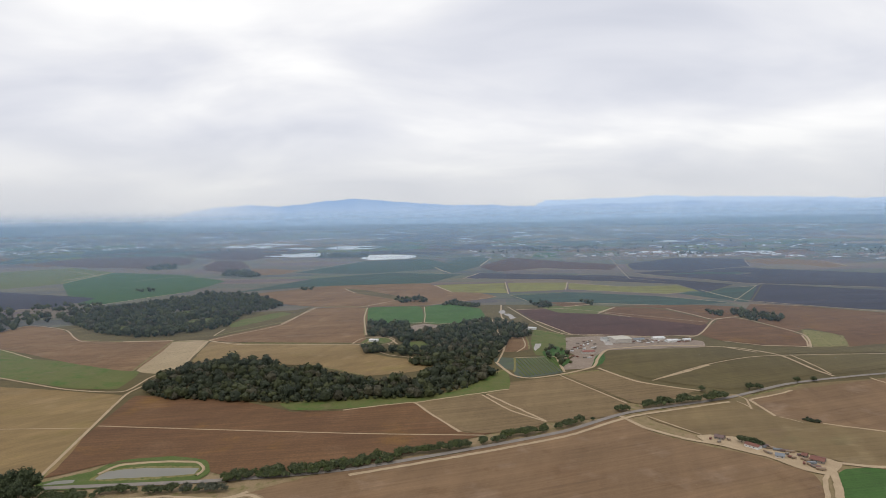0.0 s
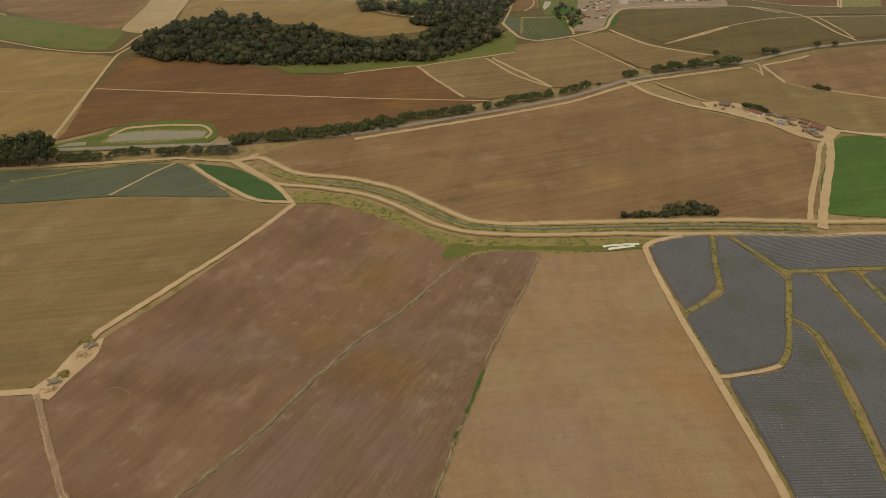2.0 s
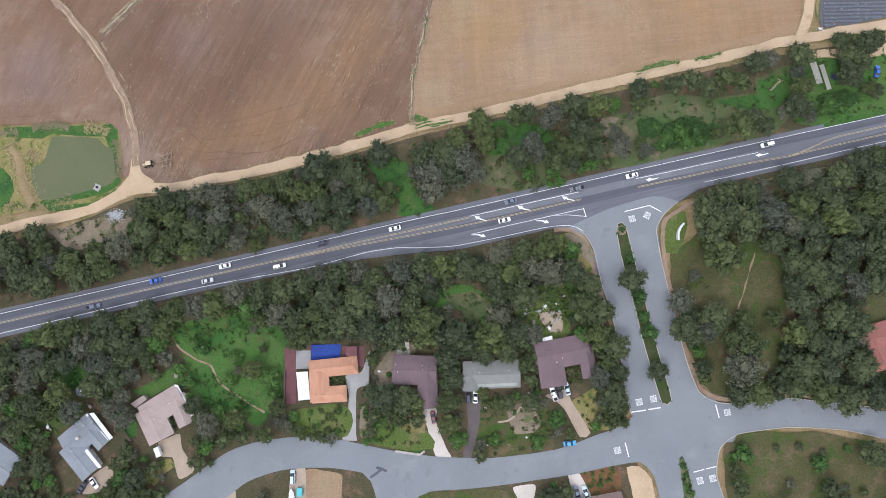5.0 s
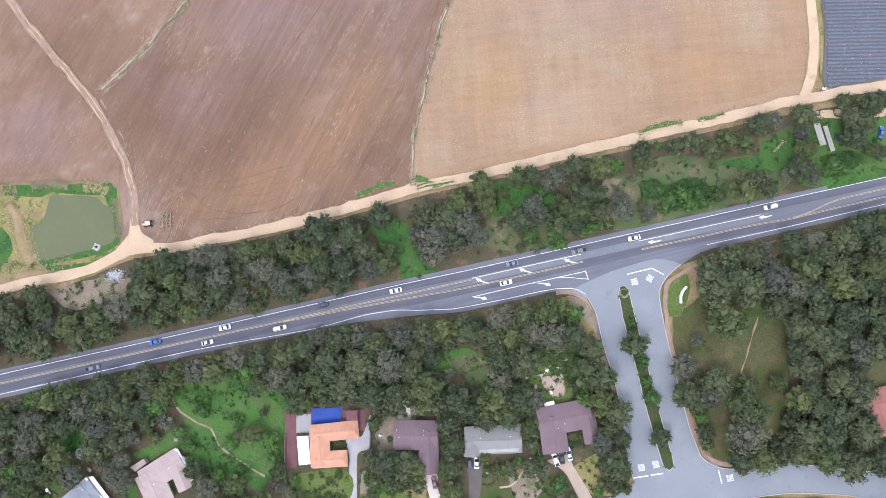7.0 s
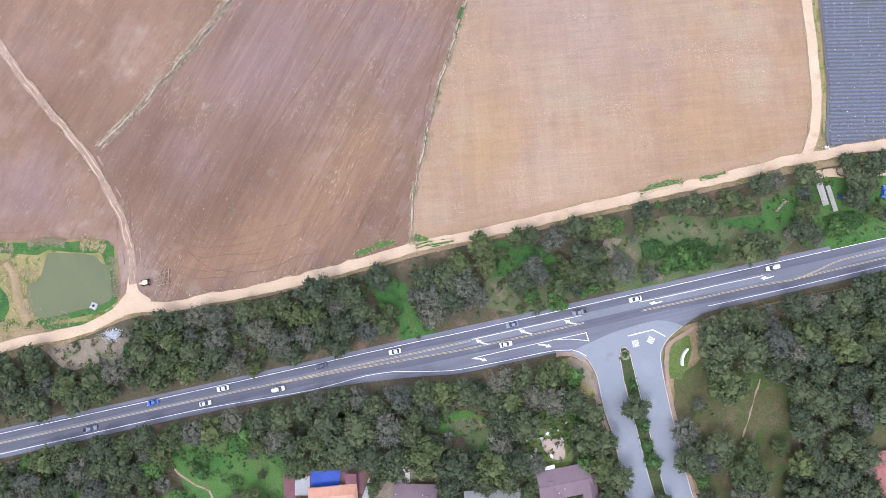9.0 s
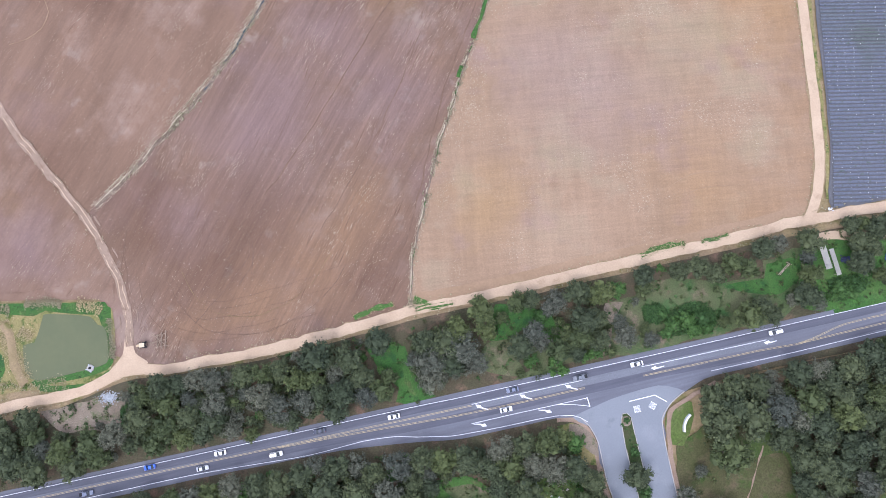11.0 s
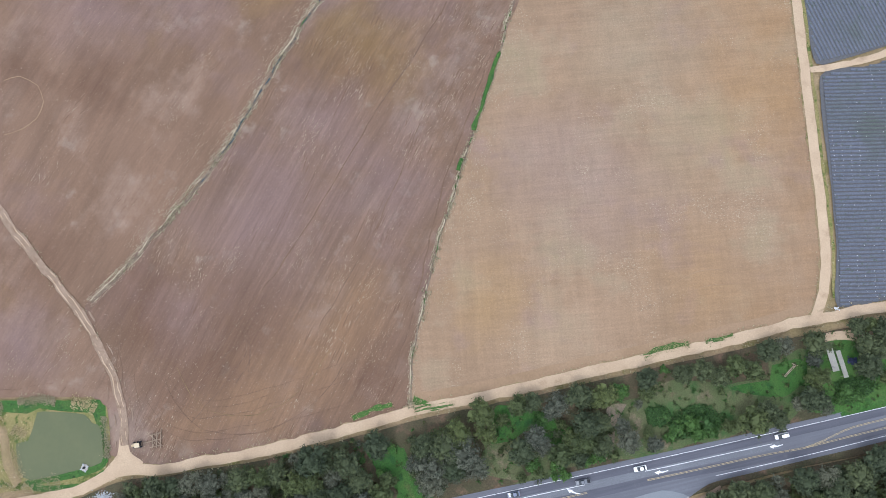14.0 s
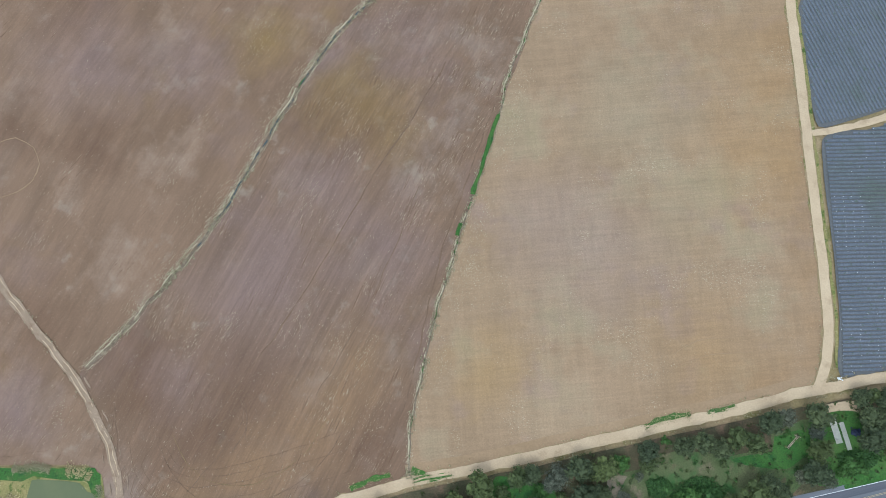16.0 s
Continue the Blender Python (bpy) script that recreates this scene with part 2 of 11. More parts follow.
M["soil_tan"] = mat("soil_tan", (0.256, 0.172, 0.107), (0.226, 0.149, 0.089), 50, 0.55, (0.280, 0.202, 0.139), 34, 0.5, 0.2, (3, 3.0, 50, 0.045), (0.314, 0.237, 0.159), 0.7, 0.66,
                    grain=0.18, patches=(((0.245, 0.185, 0.110), 34, 0.52, 0.16), ((0.230, 0.155, 0.114), 26, 0.55, 0.14)), streaks=((5, 0.7, 14, 0.06), (93, 6, 90, 0.06), (94, 0.8, 20, 0.04)), scratches=((4, 0.32, 1.1, (0.335, 0.275, 0.188), 0.655), (91, 0.32, 0.9, (0.335, 0.275, 0.188), 0.665), (3, 0.5, 8, (0.189, 0.129, 0.086), 0.70)), spots=TAN_SPOTS)
M["soil_headland"] = mat("soil_headland", (0.255, 0.170, 0.103), (0.234, 0.155, 0.090), 20, 0.8, (0.271, 0.185, 0.112), 12, 0.54, 0.16, None, grain=0.14)
FALLOW_SPOTS = tuple(zip([(139.9, 402.0), (59.7, 394.6), (122.2, 480.4), (287, 436), (269.7, 372.5), (-63.4, 425.8)], (24, 20, 40, 30, 26, 34), ((0.265, 0.169, 0.068), (0.264, 0.178, 0.082), (0.142, 0.082, 0.041), (0.229, 0.153, 0.072), (0.246, 0.165, 0.085), (0.151, 0.086, 0.040)), (0.45, 0.4, 0.6, 0.45, 0.45, 0.6)))
M["soil_fallow"] = mat("soil_fallow", (0.195, 0.122, 0.066), (0.163, 0.101, 0.054), 80, 1.2, (0.226, 0.151, 0.095), 40, 0.54, 0.18, (20, 4, 90, 0.14), grain=0.18, patches=(((0.134, 0.078, 0.037), 50, 0.58, 0.16),), scratches=((30, 0.9, 6, (0.298, 0.216, 0.114), 0.70),), spots=FALLOW_SPOTS, streaks=((18, 25, 220, 0.12), (75, 18, 260, 0.08)))
M["soil_mark"] = mat("soil_mark", (0.129, 0.079, 0.052), (0.112, 0.069, 0.045), 9, 0.6, (0.155, 0.099, 0.065), 3, 0.5, 0.14, None, grain=0.2)
M["track_worn"] = mat("track_worn", (0.262, 0.188, 0.134), (0.205, 0.145, 0.100), 7, 0.4, (0.181, 0.120, 0.079), 3, 0.52, 0.14, None, (0.361, 0.275, 0.198), 1.4, 0.64, bump=0.4, grain=0.26)
M["ditch_soil"] = mat("ditch_soil", (0.150, 0.112, 0.080), (0.110, 0.078, 0.054), 4, 0.5, (0.215, 0.170, 0.115), 1.6, 0.52, 0.12, None, (0.10, 0.115, 0.04), 2.0, 0.62, bump=0.6, grain=0.3)
M["straw_pale"] = mat("straw_pale", (0.390, 0.330, 0.230), (0.320, 0.262, 0.178), 3, 0.4, (0.240, 0.195, 0.130), 1.5, 0.56, 0.1, None, bump=0.5, grain=0.3)
M["straw"] = mat("straw", (0.313, 0.258, 0.170), (0.239, 0.193, 0.120), 5, 0.4, (0.138, 0.115, 0.074), 2.0, 0.56, 0.1, None, (0.092, 0.120, 0.032), 3.0, 0.64, bump=0.8, grain=0.4)
M["verge_earth"] = mat("verge_earth", (0.258, 0.185, 0.107), (0.198, 0.150, 0.073), 14, 0.7, (0.138, 0.125, 0.043), 8, 0.54, 0.12, None, (0.344, 0.275, 0.181), 3.0, 0.66, bump=0.5, grain=0.3)
M["soil_olive"] = mat("soil_olive", (0.188, 0.134, 0.065), (0.159, 0.112, 0.054), 80, 1.3, (0.218, 0.162, 0.087), 45, 0.54, 0.16, (8, 3, 120, 0.12), grain=0.16, patches=(((0.148, 0.118, 0.056), 60, 0.56, 0.16), ((0.185, 0.125, 0.072), 40, 0.6, 0.14)), streaks=((18, 25, 220, 0.12), (75, 18, 260, 0.08)))
M["soil_ochre"] = mat("soil_ochre", (0.190, 0.132, 0.066), (0.158, 0.108, 0.054), 120, 2.0, (0.225, 0.162, 0.086), 70, 0.6, 0.16, (15, 4, 160, 0.17), streaks=((18, 25, 220, 0.12), (75, 18, 260, 0.08)))
M["soil_rust"] = mat("soil_rust", (0.136, 0.071, 0.031), (0.110, 0.056, 0.026), 120, 2.0, (0.158, 0.088, 0.044), 70, 0.56, 0.16, (8, 4, 160, 0.17), patches=(((0.172, 0.089, 0.023), 90, 0.58, 0.16),), streaks=((18, 25, 220, 0.12), (75, 18, 260, 0.08)))
M["soil_umber"] = mat("soil_umber", (0.078, 0.037, 0.029), (0.062, 0.031, 0.026), 120, 2.0, None, 14, 0.6, 0.1, (5, 5, 160, 0.20), streaks=((18, 25, 220, 0.12), (75, 18, 260, 0.08)))
M["soil_pale"] = mat("soil_pale", (0.225, 0.154, 0.068), (0.191, 0.128, 0.055), 90, 1.5, (0.254, 0.179, 0.089), 50, 0.56, 0.16, (50, 4, 120, 0.12), patches=(((0.195, 0.143, 0.049), 70, 0.56, 0.16),), streaks=((18, 25, 220, 0.12), (75, 18, 260, 0.08)))
M["soil_straw"] = mat("soil_straw", (0.335, 0.258, 0.155), (0.295, 0.225, 0.132), 60, 1.5, (0.37, 0.29, 0.185), 40, 0.56, 0.16, (50, 4, 90, 0.12))
M["soil_dusk"] = mat("soil_dusk", (0.179, 0.104, 0.050), (0.149, 0.086, 0.042), 110, 2.0, (0.212, 0.133, 0.067), 60, 0.56, 0.16, (12, 4, 160, 0.17), patches=(((0.197, 0.126, 0.072), 70, 0.58, 0.16),), streaks=((18, 25, 220, 0.12), (75, 18, 260, 0.08)))
M["stubble"] = mat("stubble", (0.108, 0.085, 0.034), (0.090, 0.070, 0.029), 90, 1.5, (0.132, 0.102, 0.045), 40, 0.6, 0.14, (20, 3, 140, 0.17), streaks=((18, 25, 220, 0.12), (75, 18, 260, 0.08)))
M["dirt"] = mat("dirt", (0.430, 0.323, 0.215), (0.370, 0.271, 0.176), 12, 0.5, (0.310, 0.224, 0.142), 6, 0.58, 0.14, None, (0.241, 0.198, 0.103), 2.5, 0.74, bump=0.3, grain=0.16)
M["dirt_far"] = mat("dirt_far", (0.40, 0.305, 0.195), (0.35, 0.262, 0.165), 14, 0.8, (0.29, 0.21, 0.13), 9, 0.60, 0.14)
M["yard_dust"] = mat("yard_dust", (0.25, 0.195, 0.150), (0.20, 0.155, 0.120), 18, 0.8, (0.32, 0.265, 0.205), 9, 0.54, 0.14, None, (0.13, 0.10, 0.08), 5, 0.64, grain=0.3)
M["asphalt_worn"] = mat("asphalt_worn", (0.235, 0.205, 0.175), (0.20, 0.175, 0.155), 18, 0.6, (0.28, 0.24, 0.195), 8, 0.56, 0.14, None, rough=0.85, bump=0.12, grain=0.12)
M["sheet_pale"] = mat("sheet_pale", (0.58, 0.55, 0.50), (0.48, 0.46, 0.42), 2, 0.3, (0.30, 0.29, 0.27), 1.2, 0.6, 0.1, grain=0.15)
# green things on the ground
M["grass"] = mat("grass", (0.066, 0.101, 0.019), (0.088, 0.114, 0.031), 16, 0.6, (0.132, 0.119, 0.053), 8, 0.58, 0.12, None, (0.044, 0.057, 0.018), 2.5, 0.64, bump=0.8, grain=0.45)
M["meadow_grass"] = mat("meadow_grass", (0.046, 0.112, 0.020), (0.064, 0.112, 0.028), 9, 0.5, (0.086, 0.088, 0.036), 6, 0.56, 0.16, None, (0.030, 0.050, 0.016), 2.0, 0.62, bump=0.8, grain=0.45, patches=(((0.032, 0.082, 0.018), 5, 0.54, 0.12),))
M["pasture"] = mat("pasture", (0.092, 0.108, 0.028), (0.112, 0.116, 0.036), 50, 1.2, (0.060, 0.108, 0.018), 24, 0.52, 0.16, None, (0.040, 0.050, 0.02), 5, 0.64, bump=0.6, grain=0.35, patches=(((0.13, 0.115, 0.05), 30, 0.58, 0.14), ((0.062, 0.108, 0.018), 18, 0.60, 0.1)))
M["grass_lush"] = mat("grass_lush", (0.030, 0.088, 0.016), (0.050, 0.104, 0.022), 7, 0.5, (0.072, 0.076, 0.028), 6, 0.55, 0.16, None, (0.020, 0.042, 0.012), 1.6, 0.60, bump=0.8, grain=0.5, patches=(((0.022, 0.066, 0.016), 4.5, 0.54, 0.10), ((0.078, 0.120, 0.032), 3.0, 0.62, 0.08)))
M["grass_dry"] = mat("grass_dry", (0.220, 0.176, 0.075), (0.141, 0.141, 0.044), 7, 0.5, (0.062, 0.088, 0.018), 3.5, 0.54, 0.08, None, (0.370, 0.308, 0.194), 1.6, 0.64, bump=0.8, grain=0.4)
M["brush_floor"] = mat("brush_floor", (0.092, 0.092, 0.044), (0.060, 0.090, 0.030), 11, 0.5, (0.160, 0.120, 0.082), 7, 0.55, 0.14, None, (0.18, 0.15, 0.105), 1.6, 0.68, bump=0.8, grain=0.45, patches=(((0.036, 0.088, 0.022), 9, 0.55, 0.14), ((0.115, 0.075, 0.050), 6, 0.62, 0.12)))
M["lawn_green"] = mat("lawn_green", (0.044, 0.074, 0.016), (0.062, 0.080, 0.022), 8, 0.5, (0.100, 0.090, 0.042), 6, 0.58, 0.12, None, (0.032, 0.060, 0.012), 2.5, 0.6, bump=0.6, grain=0.45)
M["lawn"] = mat("lawn", (0.056, 0.061, 0.020), (0.072, 0.066, 0.028), 10, 0.6, (0.036, 0.074, 0.011), 8, 0.52, 0.14, None, (0.12, 0.095, 0.06), 3, 0.68, bump=0.5, grain=0.4, patches=(((0.105, 0.082, 0.045), 9, 0.52, 0.14),))
M["rough_ground"] = mat("rough_ground", (0.205, 0.165, 0.120), (0.150, 0.118, 0.082), 7, 0.4, (0.085, 0.100, 0.040), 5, 0.54, 0.12, None, (0.32, 0.28, 0.225), 1.3, 0.62, bump=0.8, grain=0.4)
M["litter"] = mat("litter", (0.075, 0.058, 0.034), (0.055, 0.054, 0.026), 9, 0.5, (0.125, 0.080, 0.052), 6, 0.52, 0.14, None, (0.14, 0.11, 0.075), 1.8, 0.68, bump=0.8, grain=0.45)
M["lawn_dark"] = mat("lawn_dark", (0.034, 0.048, 0.014), (0.046, 0.054, 0.019), 9, 0.6, (0.025, 0.049, 0.009), 6, 0.52, 0.14, None, (0.072, 0.061, 0.034), 4, 0.68, bump=0.5, grain=0.4, patches=(((0.064, 0.056, 0.029), 8, 0.58, 0.14),))
M["crop_green"] = mat("crop_green", (0.030, 0.080, 0.024), (0.038, 0.086, 0.028), 60, 1.2, (0.052, 0.086, 0.026), 30, 0.6, 0.12, (8, 3, 120, 0.17), bump=0.5, streaks=((18, 25, 220, 0.12), (75, 18, 260, 0.08)))
M["crop_bright"] = mat("crop_bright", (0.043, 0.102, 0.019), (0.053, 0.111, 0.026), 60, 1.2, (0.067, 0.103, 0.032), 30, 0.6, 0.12, (8, 3, 120, 0.14), bump=0.5, streaks=((18, 25, 220, 0.12), (75, 18, 260, 0.08)))
M["crop_yellow"] = mat("crop_yellow", (0.185, 0.175, 0.05), (0.155, 0.15, 0.045), 60, 1.5, (0.22, 0.20, 0.08), 40, 0.6, 0.14, (0, 6, 160, 0.17), bump=0.4, streaks=((18, 25, 220, 0.12), (75, 18, 260, 0.08)))
M["crop_teal"] = mat("crop_teal", (0.034, 0.070, 0.054), (0.040, 0.062, 0.052), 160, 3, (0.048, 0.078, 0.052), 90, 0.6, 0.14, (3, 10, 300, 0.24), bump=0.3, streaks=((18, 25, 220, 0.12), (75, 18, 260, 0.08)))
M["crop_slate"] = mat("crop_slate", (0.085, 0.099, 0.067), (0.071, 0.087, 0.064), 40, 1.0, (0.067, 0.103, 0.039), 24, 0.6, 0.14, (30, 2.2, 80, 0.18), bump=0.5)
M["crop_plum"] = mat("crop_plum", (0.042, 0.038, 0.056), (0.032, 0.032, 0.050), 200, 3, (0.066, 0.048, 0.050), 120, 0.6, 0.14, (3, 12, 400, 0.30), bump=0.3, streaks=((18, 25, 220, 0.12), (75, 18, 260, 0.08)))
M["mulch_bed"] = mat("mulch_bed", (0.106, 0.114, 0.142), (0.089, 0.097, 0.120), 26, 0.6, (0.066, 0.084, 0.066), 1.4, 0.56, 0.1, None, (0.317, 0.317, 0.317), 0.8, 0.70, rough=0.5, bump=0.6, grain=0.35, patches=(((0.075, 0.088, 0.075), 30, 0.55, 0.15),))
M["furrow"] = mat("furrow", (0.096, 0.094, 0.098), (0.084, 0.084, 0.086), 30, 0.7, None, 14, 0.6, 0.1, None, (0.17, 0.15, 0.13), 2.0, 0.7)
# built surfaces
M["asphalt"] = mat("asphalt", (0.126, 0.128, 0.146), (0.110, 0.112, 0.130), 18, 0.35, (0.146, 0.148, 0.164), 6, 0.6, 0.14, (13.5, 1.1, 50, 0.13), rough=0.85, bump=0.12, grain=0.10)
M["asphalt_pale"] = mat("asphalt_pale", (0.186, 0.197, 0.210), (0.163, 0.174, 0.187), 22, 0.4, (0.206, 0.215, 0.225), 9, 0.54, 0.2, None, patches=(((0.150, 0.159, 0.170), 5, 0.60, 0.12),), rough=0.85, bump=0.12, grain=0.09)
M["asphalt_lane"] = mat("asphalt_lane", (0.142, 0.147, 0.162), (0.130, 0.134, 0.149), 18, 0.35, (0.160, 0.164, 0.178), 6, 0.56, 0.2, (13.5, 1.1, 50, 0.06))
M["asphalt_dark"] = mat("asphalt_dark", (0.080, 0.081, 0.098), (0.092, 0.093, 0.110), 14, 0.35, (0.108, 0.109, 0.124), 6, 0.6, 0.14, (13.5, 0.9, 50, 0.16), rough=0.85, bump=0.12, grain=0.10)
M["paint_white"] = mat("paint_white", (0.720, 0.720, 0.720), (0.648, 0.648, 0.657), 3, 0.25, (0.450, 0.450, 0.468), 1.5, 0.66, 0.08, rough=0.6, bump=0.05, grain=0.06)
M["paint_yellow"] = mat("paint_yellow", (0.450, 0.360, 0.198), (0.387, 0.315, 0.189), 3, 0.25, (0.288, 0.252, 0.180), 1.5, 0.6, 0.1, rough=0.6, bump=0.05, grain=0.08)
M["concrete"] = mat("concrete", (0.370, 0.343, 0.308), (0.317, 0.290, 0.264), 5, 0.3, (0.246, 0.229, 0.211), 2.5, 0.62, 0.1, rough=0.85, bump=0.1, grain=0.1)
M["water"] = mat("water", (0.105, 0.112, 0.056), (0.092, 0.102, 0.052), 14, 2.0, rough=0.3, bump=0.03, grain=0.04, spec=0.14)
M["water_pale"] = mat("water_pale", (0.150, 0.138, 0.102), (0.130, 0.120, 0.090), 30, 3.0, rough=0.3, bump=0.03, grain=0.04, spec=0.4)
M["water_ditch"] = mat("water_ditch", (0.03, 0.05, 0.06), (0.04, 0.055, 0.06), 6, 1.0, rough=0.1, bump=0.03, grain=0.04, spec=0.5)
M["plastic_sheet"] = mat("plastic_sheet", (0.66, 0.68, 0.66), (0.52, 0.54, 0.53), 90, 4.0, (0.24, 0.25, 0.22), 70, 0.56, 0.1, (2, 16, 420, 0.35), rough=0.4, bump=0.1, grain=0.12, streaks=((95, 30, 200, 0.2),))

LAID = set()


def part(name, bm, material, parent=None, label=""):
    """One mesh object, out of a bmesh or a mesh, under a thing, or at the top."""
    if isinstance(bm, bmesh.types.BMesh):
        me = bpy.data.meshes.new(name)
        bm.to_mesh(me)
        bm.free()
    else:
        me = bm
    if material is not None and not me.materials:
        me.materials.append(M[material] if isinstance(material, str) else material)
    ob = new(name, me)
    if parent is not None:
        ob.parent = parent
    return tagged(ob, label)


def curve_through(pts, step, closed=False, wobble=0.0, bend=0.32):
    """A smooth line (Catmull-Rom) through the corners, at about even steps, with a slight natural wobble."""
    p = [Vector((*a, 0)) for a in pts]
    n, out = len(p), []
    for i in range(n if closed else n - 1):
        if closed:
            a, b, c, d = p[i - 1], p[i], p[(i + 1) % n], p[(i + 2) % n]
        else:
            a, b, c, d = p[max(i - 1, 0)], p[i], p[i + 1], p[min(i + 2, n - 1)]
        count = max(1, int((c - b).length / step))
        # corners stay near their straight edges: half-strength tangents
        tb, tc = (c - a) * bend, (d - b) * bend
        limit = (c - b).length
        tb = tb if tb.length < limit else tb * (limit / tb.length)
        tc = tc if tc.length < limit else tc * (limit / tc.length)
        for k in range(count):
            u = k / count
            out.append(b * (2 * u**3 - 3 * u**2 + 1) + tb * (u**3 - 2 * u**2 + u) + c * (3 * u**2 - 2 * u**3) + tc * (u**3 - u**2))
    if not closed:
        out.append(p[-1])
    if wobble:
        out = [q + Vector((noise.noise((q.x * 0.12, q.y * 0.12, 3.1)), noise.noise((q.x * 0.12, q.y * 0.12, 9.7)), 0)) * wobble for q in out]
    return out


def inside(x, y, poly):
    hit, j = False, len(poly) - 1
    for i in range(len(poly)):
        (xi, yi), (xj, yj) = poly[i], poly[j]
        if (yi > y) != (yj > y) and x < (xj - xi) * (y - yi) / (yj - yi) + xi:
            hit = not hit
        j = i
    return hit


from mathutils.geometry import delaunay_2d_cdt


def sheet(name, material, pts, dz, label="", category="field", step=4.0, wobble=0.6, mesh_step=0.0, kind="structure", parent=None):
    """A patch of ground that lies on the land, with an uneven outline."""
    far = max(math.hypot(x - CX, y - CY) for x, y in pts)
    near = min(math.hypot(x - CX, y - CY) for x, y in pts)
    step = max(step, near * 0.012)
    ring = curve_through(pts, step, True, wobble * max(1.0, near / 250), 0.32 if near < 420 else 0.2 if near < 1900 else 0.05)
    ring = [Vector((q.x, q.y)) for q in ring]
    flat = [(q.x, q.y) for q in ring]
    extra = []
    sloping = min(x for x, y in pts) < 310 and max(x for x, y in pts) > -310 and min(y for x, y in pts) < 295 and max(y for x, y in pts) > -430
    if far > LEVEL - 100 or mesh_step or sloping:
        gap = (5.0 if far < 200 else 8.0) if sloping else max(mesh_step or 220.0, near * 0.08)
        xs, ys = [q[0] for q in flat], [q[1] for q in flat]
        x = min(xs) + gap / 2
        while x < max(xs):
            y = min(ys) + gap / 2
            while y < max(ys):
                if inside(x, y, flat):
                    extra.append(Vector((x, y)))
                y += gap
            x += gap
    n = len(ring)
    verts, _, faces, *_ = delaunay_2d_cdt(ring + extra, [(i, (i + 1) % n) for i in range(n)], [], 1, 1e-4)
    lift = dz * (1 + near / 500)
    me = bpy.data.meshes.new(name)
    me.from_pydata(lay_all([(v.x, v.y) for v in verts], lift).tolist(), [], faces)
    flip = [p for p in me.polygons if p.normal.z < 0]
    if len(flip) > len(me.polygons) / 2:
        me.flip_normals()
    me.materials.append(M[material])
    ob = new(name, me)
    LAID.add(ob)
    if parent is not None:
        ob.parent = parent
        return tagged(ob, label)
    return tagged(ob, label, category, "", kind)


def ribbon(name, material, pts, width, dz, label="", category="track", step=4.0, wobble=0.4, ragged=0.12, profile=((-0.5, 0), (0, 0.04), (0.5, 0)), kind="structure", parent=None):
    """A strip along a line, with a cross-section of (place across, height) pairs and ragged sides."""
    near = min(math.hypot(x - CX, y - CY) for x, y in pts)
    step = max(step, near * 0.01)
    line = curve_through(pts, step, False, wobble)
    verts, faces, k = [], [], len(profile)
    lift = dz * (1 + near / 500)
    for i, q in enumerate(line):
        t = line[min(i + 1, len(line) - 1)] - line[max(i - 1, 0)]
        side = Vector((t.y, -t.x, 0)).normalized()
        for j, (u, h) in enumerate(profile):
            wide = width * (1 + ragged * noise.noise((q.x * 0.25, q.y * 0.25, j * 5.0)) * 2)
            v = q + side * u * wide
            bump = h * (1 + 0.5 * noise.noise((q.x * 0.3, q.y * 0.3, 20 + j)) if h > 0.1 else 1)
            verts.append((v.x, v.y, lift + bump))
        if i:
            a, b = (i - 1) * k, i * k
            faces += [(a + j, b + j, b + j + 1, a + j + 1) for j in range(k - 1)]
    me = bpy.data.meshes.new(name)
    flat = np.array(verts)
    me.from_pydata(lay_all(flat[:, :2], flat[:, 2]).tolist(), [], faces)
    if sum(p.normal.z for p in me.polygons) < 0:
        me.flip_normals()
    for p in me.polygons:
        p.use_smooth = True
    me.materials.append(M[material])
    ob = new(name, me)
    LAID.add(ob)
    if parent is not None:
        ob.parent = parent
        return tagged(ob, label)
    return tagged(ob, label, category, "", kind)


